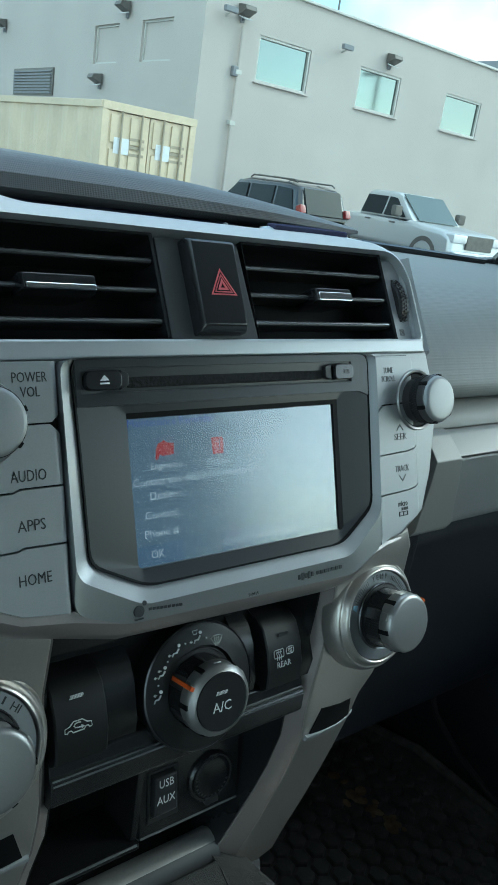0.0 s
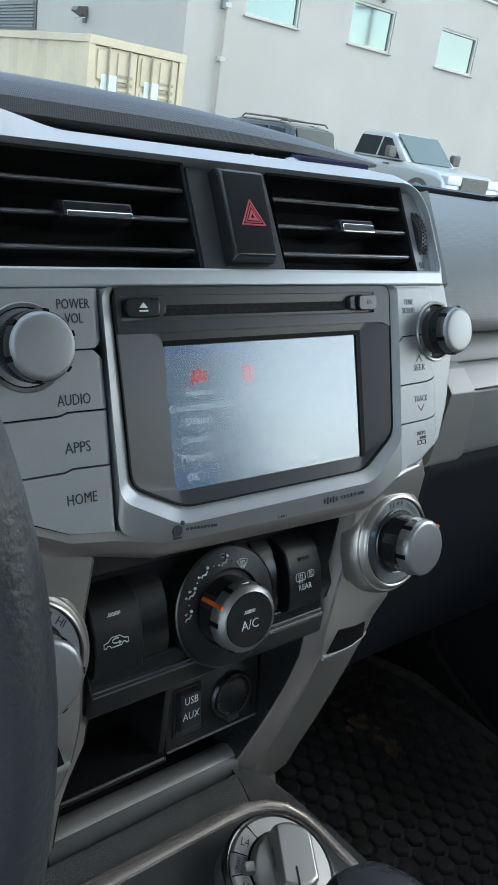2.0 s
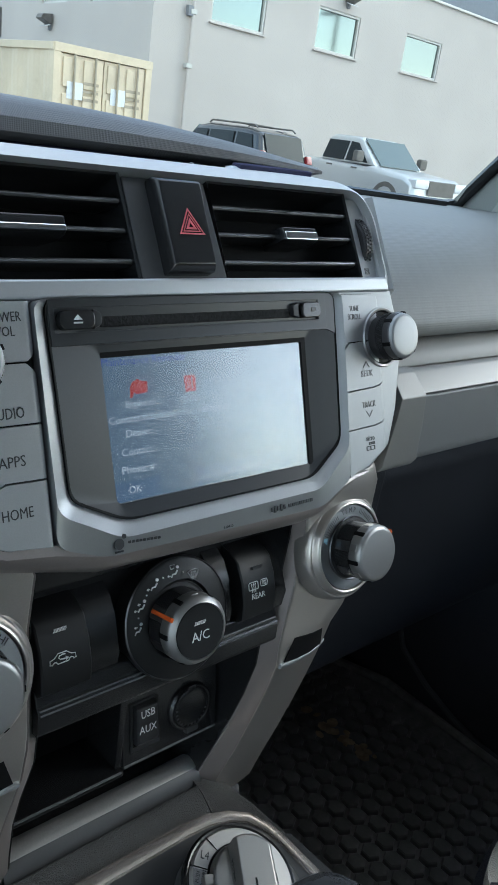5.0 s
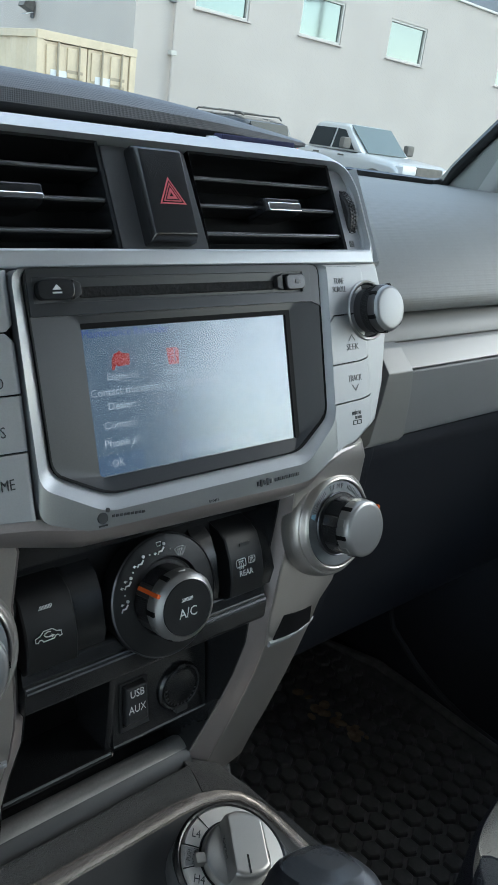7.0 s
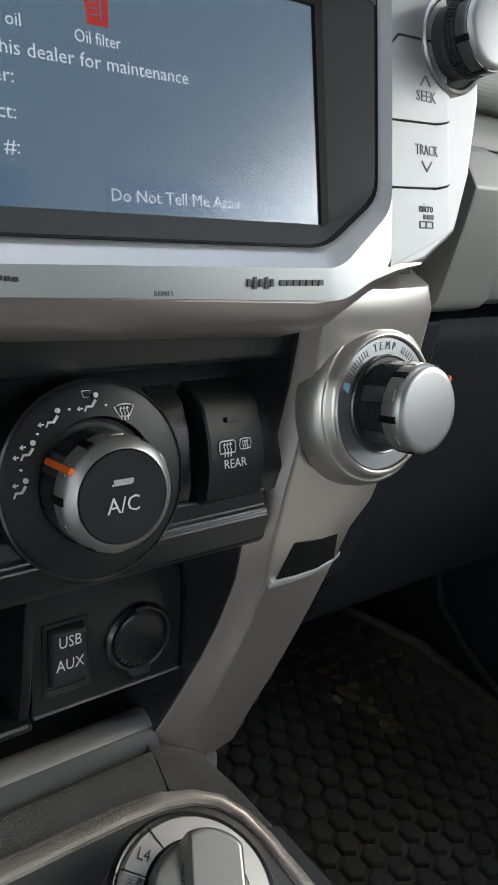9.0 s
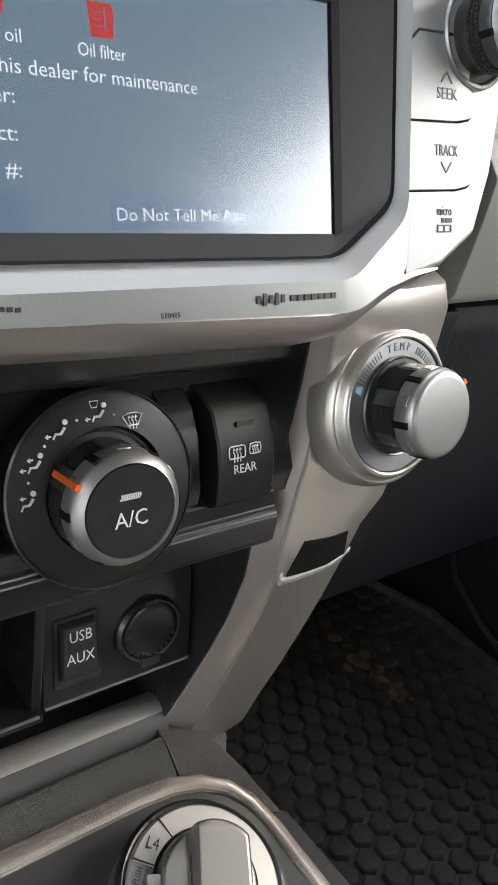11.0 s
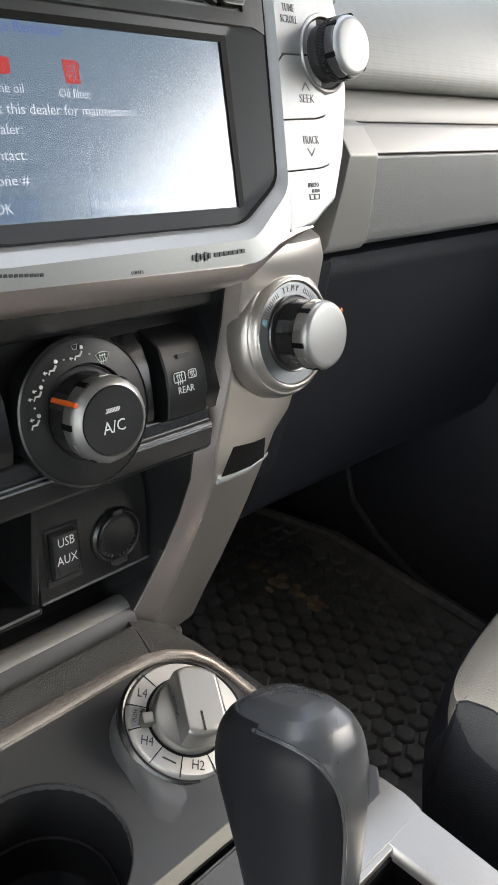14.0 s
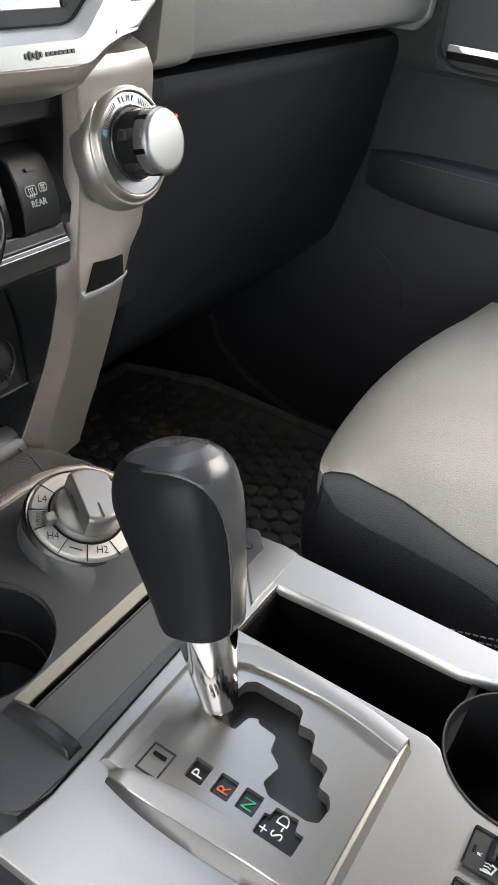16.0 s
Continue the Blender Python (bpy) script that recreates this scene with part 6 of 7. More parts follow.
for k in range(17):
    w = math.pi * k / 16
    y, h = -0.1255 - 0.0250 * math.cos(math.pi - w), 0.0115 * math.sin(w) ** 0.75
    tab.append([(-0.1005 + 0.002 * math.sin(w), y, 0.9790), (-0.1005 + 0.002 * math.sin(w), y, 0.9832 + 0.80 * h), (-0.0985, y, 0.9835 + h), (-0.0930, y, 0.9835 + 0.98 * h), (-0.0900, y, 0.9832 + 0.72 * h), (-0.0885, y, 0.9790)])
part("lid_tab", loft(tab), GREYP, ld, "black arched finger tab")
part("tab_housing", prism(rounded([(-0.1400, -0.0985), (-0.0900, -0.0990), (-0.0900, -0.1525), (-0.1020, -0.1545), (-0.1330, -0.1520), (-0.1400, -0.1400)], 0.006), 0.972, 0.9858, None, 0.0012), CONS, con, "black surround of the finger tab")
trim_path = [(-0.128, 0.030, 0.9855), (-0.02, 0.030, 0.9855), (0.040, 0.030, 0.9855), (0.062, 0.0275, 0.9855), (0.078, 0.0215, 0.9855), (0.090, 0.0115, 0.9855), (0.0965, -0.003, 0.985), (0.0985, -0.020, 0.985), (0.0985, -0.06, 0.985), (0.0985, -0.112, 0.984), (0.0975, -0.126, 0.979)]
part("front_trim", tube(trim_path, [0.0066, 0.0066, 0.0066, 0.0060, 0.0054, 0.0050, 0.0046, 0.0044, 0.0044, 0.0044, 0.0030], None, 12, False, 0.55), BRONZE, con, "warm silver front trim strip")
part("front_slope", prism([(0.034, 0.980), (0.040, 0.9846), (0.049, 0.9902), (0.0550, 0.9925), (0.0570, 0.9915), (0.0575, 0.95), (0.034, 0.95)], -0.112, 0.0715, YZ, 0.001), SLOPE, con, "dark grained slope below the bin")
fold = []
for x, rows_ in ((0.0722, ((0.066, 0.9925), (0.049, 0.9895), (0.037, 0.9820), (0.024, 0.9800))), (0.085, ((0.068, 0.9860), (0.050, 0.9840), (0.034, 0.9800), (0.012, 0.9790))), (0.100, ((0.070, 0.9760), (0.050, 0.9760), (0.032, 0.9760), (-0.004, 0.9770))), (0.116, ((0.072, 0.9620), (0.050, 0.9640), (0.030, 0.9680), (-0.010, 0.9710))), (0.127, ((0.074, 0.9400), (0.050, 0.9420), (0.030, 0.9450), (-0.012, 0.9480)))):
    fold.append([(x, y, z) for y, z in rows_] + [(x, rows_[-1][0], 0.92), (x, rows_[0][0], 0.92)])
part("slope_fold", loft(smooth_rows(fold)), SLOPE, con, "smooth dark fold beside the strut foot")
part("shoulder", loft([[(x0, y, 0.982), (x1, y, z), (x1, y, 0.93), (x0, y, 0.93)] for y, x0, x1, z in ((-0.011, 0.0975, 0.117, 0.974), (-0.06, 0.099, 0.117, 0.977), (-0.10, 0.099, 0.117, 0.979))], True, True), BLACK, con)
# mound under the selector dial
SEL = frame_of((0.0408, -0.0358, 0.9978), (1, 0, 0), (0, 1, 0.33))
mound = []
for k in range(40):
    a = 2 * math.pi * k / 40
    hi = SEL @ Vector((0.0415 * math.cos(a), 0.0415 * math.sin(a), -0.003))
    reach = 0.0475 + 0.024 * max(0.0, math.cos(a - math.radians(226))) ** 10
    mound.append((hi, Vector((0.0408 + reach * math.cos(a), -0.0358 + reach * math.sin(a), 0.9845))))
part("selector_mound", loft([[p[0] for p in mound], [p[0].lerp(p[1], 0.5) for p in mound], [p[1] for p in mound], [Vector((p[1].x, p[1].y, 0.970)) for p in mound]]), CONS, con)

silver_out = [(-0.156, -0.150), (-0.140, -0.1545), (-0.120, -0.1575), (0.020, -0.1535), (0.040, -0.160), (0.0245, -0.172), (0.0240, -0.300), (0.0205, -0.3085), (0.0100, -0.3170), (-0.0020, -0.3350), (-0.0045, -0.357), (0.002, -0.382), (0.006, -0.395), (0.006, -0.60), (-0.140, -0.60), (-0.154, -0.30)]
gate_hole = [(-0.0960, -0.1800), (-0.0900, -0.1760), (-0.0150, -0.1840), (0.0060, -0.1890), (0.0160, -0.2100), (0.0130, -0.2900), (-0.0800, -0.2890), (-0.0960, -0.2860)]
part("silver_top", soft_slab(slab(silver_out, [gate_hole], 0.981, 0.990)), CTOP, con, "brushed warm silver console top")
slot_pts = [(-0.0405, -0.1975), (-0.0405, -0.2130), (-0.0300, -0.2150), (-0.0270, -0.2200), (-0.0298, -0.2210), (-0.0309, -0.2331), (-0.0400, -0.2350), (-0.0456, -0.2436), (-0.0573, -0.2410), (-0.0622, -0.2470), (-0.0625, -0.2690), (-0.0600, -0.2745), (-0.0500, -0.2755), (-0.0440, -0.2720), (-0.0432, -0.2654), (-0.0310, -0.2645), (-0.0285, -0.2600), (-0.0283, -0.2534), (-0.0180, -0.2500), (-0.0160, -0.2470), (-0.0172, -0.2395), (-0.0090, -0.2375), (-0.0065, -0.2340), (-0.0068, -0.2060), (-0.0110, -0.2010), (-0.0250, -0.1995), (-0.0330, -0.1970)]


def rect(cx, cy, w, h):
    return [(cx - w, cy - h), (cx + w, cy - h), (cx + w, cy + h), (cx - w, cy + h)]


wins = [rect(-0.0712, -0.2114, 0.0062, 0.0052), rect(-0.0708, -0.2268, 0.0062, 0.0052), rect(-0.0702, -0.2412, 0.0062, 0.0052), [(-0.0820, -0.2500), (-0.0700, -0.2500), (-0.0700, -0.2530), (-0.0645, -0.2535), (-0.0640, -0.2660), (-0.0700, -0.2670), (-0.0700, -0.2720), (-0.0820, -0.2715)]]
gate_out = [(-0.0945, -0.1790), (-0.0150, -0.1790), (0.0050, -0.1890), (0.0125, -0.2110), (0.0095, -0.2900), (-0.0900, -0.2900), (-0.0945, -0.2845)]
gate = part("gear_gate", slab(gate_out, [rounded(slot_pts, 0.0016, 3)] + [rounded(w, 0.0010, 3) for w in wins], 0.9875, 0.9965), GATE, con, "brushed silver stepped gear gate")
part("gate_floor", box(-0.096, 0.016, -0.290, -0.178, 0.9760, 0.9790), PANELG, con, "grey blade under the gate slot")
part("window_floor", box(-0.084, -0.062, -0.275, -0.204, 0.9920, 0.9935), SATIN, con)
for ch, x, y, ink in (("P", -0.0712, -0.2114, TEXT_W), ("R", -0.0708, -0.2268, ORANGE), ("N", -0.0702, -0.2412, GREEN), ("D", -0.0672, -0.2600, TEXT_W), ("S", -0.0755, -0.2605, TEXT_W), ("+", -0.0762, -0.2535, TEXT_W), ("-", -0.0715, -0.2603, TEXT_W)):
    part("letter", lettering(ch, 0.0092, pose(x, y, 0.9938, 0, 0, 0 if ch in "PRN" else 0), 0.0002), ink, gate)
part("release_cover", ring(rect(-0.0795, -0.1905, 0.0085, 0.0068), rect(-0.0795, -0.1905, 0.0078, 0.0061), 0.9950, 0.9974, 0.9974), GREYP, gate, "square lock release cover")
part("release_slot", box(-0.0772, -0.0752, -0.1945, -0.1868, 0.9960, 0.9974), VOID, gate)


def smooth_line(pts, n):
    """n + 1 places along a line of knots, gliding through each."""
    out_ = []
    for k in range(n + 1):
        s = k / n * (len(pts) - 1)
        q = min(int(s), len(pts) - 2)
        f = s - q
        p0, p1, p2, p3 = pts[max(q - 1, 0)], pts[q], pts[q + 1], pts[min(q + 2, len(pts) - 1)]
        out_.append([0.5 * (2 * b + (c - a) * f + (2 * a - 5 * b + 4 * c - d) * f * f + (3 * b - a - 3 * c + d) * f ** 3) for a, b, c, d in zip(p0, p1, p2, p3)])
    return out_


def gate_fin(inner, ridge, foot, z_in, z_ridge, n=36):
    """A curved blade: a broad top face from the inner edge to the ridge, then a flank down to the foot."""
    top, flank = [], []
    for k, ((xa, ya), (xb, yb), (xc, yc)) in enumerate(zip(*(smooth_line(q, n) for q in (inner, ridge, foot)))):
        e = min(1.0, 0.65 + 3.0 * k / n)
        za, zb = 0.9900 + (z_in - 0.9900) * e, 0.9900 + (z_ridge - 0.9900) * e
        dx = xb - xa
        top.append([(xa, ya, 0.9868), (xa, ya, za - 0.0010), (xa + 0.05 * dx, ya, za), (xa + 0.5 * dx, (ya + yb) / 2, (za + zb) / 2 + 0.0007), (xa + 0.95 * dx, yb, zb + 0.0001), (xb, yb, zb - 0.0006), (xb, yb, 0.9868)])
        g = 0.0002 if dx > 0 else -0.0002
        flank.append([(xb + g, yb, 0.9866), (xb + g, yb, zb - 0.0008), ((xb + xc) / 2 + g, (yb + yc) / 2, (zb + 0.9895) / 2 + 0.0006), (xc + g, yc, 0.9904), (xc + g, yc, 0.9866)])
    fb = part("gate_fin", loft(top), FINM, con, "curved silver fin beside the gate")
    # Dark copy of the fin metal paints the flank's shade.
    part("fin_side", loft(flank), FINS, fb, "outer flank with shade in its dark colour")


gate_fin([(-0.0965, -0.1740), (-0.0905, -0.1860), (-0.0862, -0.2050), (-0.0838, -0.2340), (-0.0850, -0.2640), (-0.0885, -0.2820), (-0.0925, -0.2950)],
         [(-0.0990, -0.1755), (-0.1003, -0.1880), (-0.1000, -0.2050), (-0.0985, -0.2290), (-0.0970, -0.2580), (-0.0968, -0.2780), (-0.0975, -0.2935)],
         [(-0.1000, -0.1745), (-0.1025, -0.1890), (-0.1040, -0.2080), (-0.1040, -0.2330), (-0.1022, -0.2600), (-0.1000, -0.2800), (-0.0985, -0.2925)], 0.9992, 0.9980)
gate_fin([(-0.0240, -0.1830), (-0.0060, -0.1905), (-0.0005, -0.2060), (0.0022, -0.2380), (0.0005, -0.2660), (-0.0040, -0.2910)],
         [(-0.0220, -0.1735), (0.0050, -0.1805), (0.0145, -0.2010), (0.0160, -0.2360), (0.0135, -0.2680), (0.0085, -0.2925)],
         [(-0.0210, -0.1715), (0.0070, -0.1785), (0.0170, -0.2000), (0.0187, -0.2360), (0.0160, -0.2690), (0.0108, -0.2940)], 1.0005, 0.9998)
part("gate_rim", prism([(-0.164, 0.9896), (-0.1685, 0.9962), (-0.1712, 0.9972), (-0.1808, 0.9958), (-0.1812, 0.9868), (-0.164, 0.9868)], -0.0930, -0.0140, YZ, 0.0006), CTOP, con, "bright sloping rim of the gate")
part("gate_rim", prism([(-0.2898, 0.9868), (-0.2898, 0.9950), (-0.2906, 0.9957), (-0.2928, 0.9950), (-0.2962, 0.9902), (-0.2962, 0.9868)], -0.0925, 0.0085, YZ, 0.0005), CTOP, con, "narrow silver rim of the gate")
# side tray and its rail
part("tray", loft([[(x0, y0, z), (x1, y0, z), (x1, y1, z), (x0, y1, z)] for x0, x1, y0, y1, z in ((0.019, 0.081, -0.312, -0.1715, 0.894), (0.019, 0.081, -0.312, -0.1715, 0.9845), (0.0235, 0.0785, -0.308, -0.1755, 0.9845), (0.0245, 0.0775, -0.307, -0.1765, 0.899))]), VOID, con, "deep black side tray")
rail_secs = []
for y, x0, x1, z in ((-0.122, 0.100, 0.1135, 0.980), (-0.140, 0.086, 0.1135, 0.986), (-0.158, 0.060, 0.112, 0.9895), (-0.170, 0.045, 0.110, 0.990)):
    rail_secs.append([(x0, y, 0.95), (x0, y, z), (x0 + 0.002, y, z + 0.001), (x1 - 0.004, y, z), (x1, y, z - 0.006), (x1, y, 0.95)])
part("rail_front", loft(rail_secs), CTOP, con)
rail = [[(x0, y, z - 0.007), (x0 + 0.0006, y, z - 0.003), (x0 + 0.003, y, z), (x1 - 0.005, y, z), (x1, y, z - 0.006), (x1, y, 0.95)] for y, x0, x1, z in ((-0.168, 0.0700, 0.110, 0.990), (-0.24, 0.0745, 0.1105, 0.990), (-0.30, 0.0765, 0.1110, 0.990), (-0.318, 0.0800, 0.1110, 0.991), (-0.335, 0.0900, 0.1110, 0.991), (-0.40, 0.0930, 0.1110, 0.991), (-0.60, 0.0930, 0.1110, 0.991))]
part("side_rail", loft(rail), CTOP, con, "warm silver rail beside the tray")
part("tray_bridge", prism([(0.040, -0.160), (0.060, -0.156), (0.086, -0.156), (0.086, -0.1738), (0.024, -0.1738), (0.0245, -0.170)], 0.983, 0.9895, None, 0.001), CTOP, con)
part("side_plate", prism([(0.0800, -0.1300), (0.108, -0.1200), (0.1130, -0.1350), (0.098, -0.1480), (0.0700, -0.1500)], 0.975, 0.9885, None, 0.002), GREYP, con, "dark grey corner plate")
part("plate_screw", lathe([(0, 0.0008), (0.003, 0.0006), (0.0035, 0)], pose(0.093, -0.1375, 0.9886), 16), SATIN, con)
part("cup_wall", lathe([(0.0446, 0.9895), (0.0444, 0.9908), (0.0432, 0.9908), (0.0412, 0.986), (0.0402, 0.970), (0.0385, 0.91), (0.0, 0.908)], pose(CUP2[0], CUP2[1], 0), 56), MATTB, con, "rear black cup well")
part("rear_top", slab([(0.006, -0.395), (0.092, -0.395), (0.092, -0.60), (0.006, -0.60)], [], 0.968, 0.989), CTOP, con)
for cx, tag in ((-0.0230, "R"), (-0.0535, "L")):
    hs = thing("seat_heater_switch", "small black seat heater thumbwheel in the console", "switch", (cx, -0.355, 0.989), "seat heater switches")
    part("frame", ring(rounded(rect(cx, -0.3550, 0.0118, 0.0162), 0.002), rounded(rect(cx, -0.3550, 0.0108, 0.0152), 0.0016), 0.986, 0.9922, 0.9914), SATIN, hs)
    part("plate", box(cx - 0.0110, cx + 0.0110, -0.3704, -0.3396, 0.9855, 0.9908), GREYP, hs, "dark grey switch plate")
    wheel = part("thumbwheel", lathe([(0, -0.0058), (0.0074, -0.0058), (0.0080, -0.0048), (0.0080, 0.0048), (0.0074, 0.0058), (0, 0.0058)], pose(cx + 0.0035, -0.3595, 0.9868, 0, 90, 0), 32), RUBBER, hs)
    part("knurling", join(*[box(-0.0046 + 0.0016 * j, -0.0036 + 0.0016 * j, -0.0005, 0.0005, 0.0078, 0.0086, 0, pose(cx + 0.0035, -0.3595, 0.9868, 12 * q + 6 * (j % 2), 0, 0)) for q in range(-4, 9) for j in range(6)]), RUBBER, wheel)
    part("shoulder", prism([(-0.3478, 0.9895), (-0.3490, 0.9930), (-0.3510, 0.9948), (-0.3525, 0.9950), (-0.3525, 0.9895)], cx - 0.0022, cx + 0.0092, YZ, 0.0004), GREYP, hs, "satin grey shoulder above the wheel")
    heat = [tube([(cx - 0.0075 + 0.0017 * q, -0.3525, 0.9911), (cx - 0.0070 + 0.0017 * q, -0.3507, 0.9911), (cx - 0.0075 + 0.0017 * q, -0.3489, 0.9911)], 0.00028, None, 5) for q in range(3)]
    part("seat_icon", join(tube([(cx - 0.0086, -0.3478, 0.9911), (cx - 0.0080, -0.3532, 0.9911), (cx - 0.0040, -0.3545, 0.9911), (cx - 0.0032, -0.3522, 0.9911)], 0.00055, None, 6), *heat), TEXT_W, hs)
    part("legend", lettering(tag, 0.0034, pose(cx - 0.0014, -0.3455, 0.9909), 0.0001), TEXT_W, hs)
    part("lamp_mark", box(cx - 0.0020, cx + 0.0020, -0.3432, -0.3416, 0.9906, 0.9911), VOID, hs)

# ---- selector dial ----
sel = thing("drive_selector", "silver rotary four-wheel-drive selector dial", "selector dial", SEL.translation)
part("ring", lathe([(0.0, -0.004), (0.0385, -0.005), (0.0385, -0.001), (0.0370, 0.0012), (0.0255, 0.0018), (0.0235, -0.001)], SEL, 72), RINGM, sel, "silver segmented scale ring")
rg = sel.children[0]
for a in (101, 136, 161, 195, 224, 259):
    part("segment_gap", box(0.0250, 0.0392, -0.0003, 0.0003, 0.0005, 0.0019, 0, SEL @ pose(0, 0, 0, 0, 0, a)), SATIN, rg)
for s, a, size in (("L4", 119, 0.0085), ("H4", 178, 0.0085), ("H2", 243, 0.0085)):
    part("legend", lettering(s, size, SEL @ pose(0.0315 * math.cos(radians(a)), 0.0315 * math.sin(radians(a)), 0.0017, 0, 0, -42), 0.00015, "CENTER", 0.8), TEXT_D, rg)
part("push_mark", prism([(0.0262 * math.cos(radians(a)), 0.0262 * math.sin(radians(a))) for a in (138, 145, 152, 159)] + [(0.0370 * math.cos(radians(a)), 0.0370 * math.sin(radians(a))) for a in (159, 152, 145, 138)], 0.0005, 0.0018, SEL), TRIMG, rg)
part("legend", lettering("PUSH\nDOWN", 0.0042, SEL @ pose(0.0315 * math.cos(radians(148.5)), 0.0315 * math.sin(radians(148.5)), 0.0019, 0, 0, 45), 0.0001, "CENTER", 0.8), TEXT_D, rg)
part("dash_mark", box(-0.0045, 0.0045, -0.0004, 0.0004, 0.0014, 0.0018, 0, SEL @ pose(0.0315 * math.cos(radians(210)), 0.0315 * math.sin(radians(210)), 0, 0, 0, 120)), TEXT_D, rg)
part("base_ring", lathe([(0.0386, -0.010), (0.0425, -0.010), (0.0425, -0.004), (0.0405, -0.0015), (0.0388, -0.002)], SEL, 64), SATIN, sel, "black base ring")
part("gap_ring", lathe([(0.0240, 0.0015), (0.0266, 0.0022), (0.0268, 0.0005)], SEL, 56), VOID, sel)
part("stop_tab", box(0.0235, 0.0310, -0.0038, 0.0038, 0.0, 0.0080, 0.0012, SEL @ pose(0, 0, 0, 0, 0, 156)), SELG, sel)
kb = part("knob", lathe([(0.0250, -0.001), (0.0248, 0.0045), (0.0238, 0.0070), (0.0215, 0.0085), (0.0, 0.0095)], SEL, 56), SELG, sel, "silver rotary knob")
GR = SEL @ pose(0, 0, 0, 0, 0, 243)
drum = [(0.0236 * math.cos(math.tau * k / 64), max(-0.0105, min(0.0170, 0.0236 * math.sin(math.tau * k / 64)))) for k in range(64)]
part("grip", loft([[GR @ Vector((x * s, y * s, z)) for x, y in drum] for s, z in ((1.0, 0.004), (0.995, 0.0185), (0.985, 0.0208), (0.955, 0.0226), (0.90, 0.0236), (0.80, 0.0241))]), SELG, kb, "raised silver finger grip")
part("groove", box(0.0085, 0.0205, -0.0006, 0.0006, 0.0215, 0.0246, 0, GR), SATIN, kb)
part("legend", lettering("UNLOCK", 0.0045, SEL @ pose(0, 0, 0, 0, 0, 243) @ frame_of((-0.002, -0.01062, 0.0130), (-1, 0, 0), (0, 0, -1)), 0.0001, "CENTER", 0.8), TEXT_D, kb)

# ---- gear lever ----
B, Tp = Vector((-0.0365, -0.2050, 0.985)), Vector((-0.0125, -0.1455, 1.131))
lev = thing("gear_lever", "black leather gear lever with chrome collar in its gate", "gear lever", B)
axis = (Tp - B).normalized()
side = Vector((1, 0, 0))
side = (side - axis * side.dot(axis)).normalized()
LM = Matrix.Identity(4)
for k, col in enumerate((side, axis.cross(side), axis, B)):
    LM[0][k], LM[1][k], LM[2][k] = col
part("shaft", lathe([(0.0045, -0.02), (0.0045, 0.022), (0.007, 0.026)], LM, 20), CHROME, lev, "chrome shaft")
part("collar", lathe([(0.006, 0.014), (0.0095, 0.016), (0.0105, 0.020), (0.0138, 0.042), (0.0166, 0.060), (0.0178, 0.0675), (0.015, 0.069)], LM, 14), CHROME, lev, "faceted chrome collar")


def lever_ring(rx, ry, z, oy=0.0, n=240, p=2.8):
    out_ = []
    for k in range(n):
        a = 2 * math.pi * k / n
        c, s_ = math.cos(a), math.sin(a)
        out_.append((rx * math.copysign(abs(c) ** (2 / p), c), oy + ry * math.copysign(abs(s_) ** (2 / p), s_), z))
    return out_


PROFILE = [(0.0150, 0.0170, 0.0650, 0), (0.0182, 0.0204, 0.0660, 0), (0.0191, 0.0222, 0.070, 0), (0.0210, 0.0262, 0.092, 0), (0.0234, 0.0304, 0.115, 0.001), (0.0254, 0.0330, 0.134, 0.002), (0.0252, 0.0326, 0.143, 0.002), (0.0238, 0.0306, 0.1515, 0.0015), (0.0205, 0.0262, 0.1585, 0.001), (0.0152, 0.0192, 0.1635, 0.0005), (0.0088, 0.0110, 0.1662, 0), (0.0009, 0.001, 0.1672, 0)]
stations = []
for k in range(len(PROFILE) - 1):
    p0, p1, p2, p3 = PROFILE[max(k - 1, 0)], PROFILE[k], PROFILE[k + 1], PROFILE[min(k + 2, len(PROFILE) - 1)]
    for j in range(12):
        f = j / 12
        stations.append([max(0.0005, 0.5 * (2 * b + (c - a) * f + (2 * a - 5 * b + 4 * c - d) * f * f + (3 * b - a - 3 * c + d) * f ** 3)) if q < 2 else b + (c - b) * f for q, (a, b, c, d) in enumerate(zip(p0, p1, p2, p3))])
rings = [lever_ring(*s) for s in stations]
SEAM = [(-0.0040, 0.066), (-0.0036, 0.080), (-0.0036, 0.100), (-0.0042, 0.117), (-0.0064, 0.131), (-0.0098, 0.1415), (-0.0138, 0.1495), (-0.0178, 0.1550), (-0.0205, 0.1580), (-0.0222, 0.1595)]


def seam_x(z):
    for (xa, za), (xb, zb) in zip(SEAM, SEAM[1:]):
        if z <= zb:
            return xa + (xb - xa) * max(0.0, (z - za) / (zb - za))
    return -0.03


def in_front(v):
    """Inside the front panel that the seam bounds."""
    return v.z < 0.1605 and v.x < (seam_x(v.z) if v.y < 0 else -0.010)


for front in (False, True):
    bm = loft(rings)
    drop = [f for f in bm.faces if in_front(f.calc_center_median()) != front]
    bmesh.ops.delete(bm, geom=drop, context="FACES")
    bm.transform(LM @ Matrix.Translation((-0.0012, 0, 0)))
    if front:
        part("front_panel", bm, LEATHER_K, kbo, "black grained leather front panel")
    else:
        kbo = part("knob", bm, LEATHER_S, lev, "smooth dark grey leather-wrapped knob")
seam = []
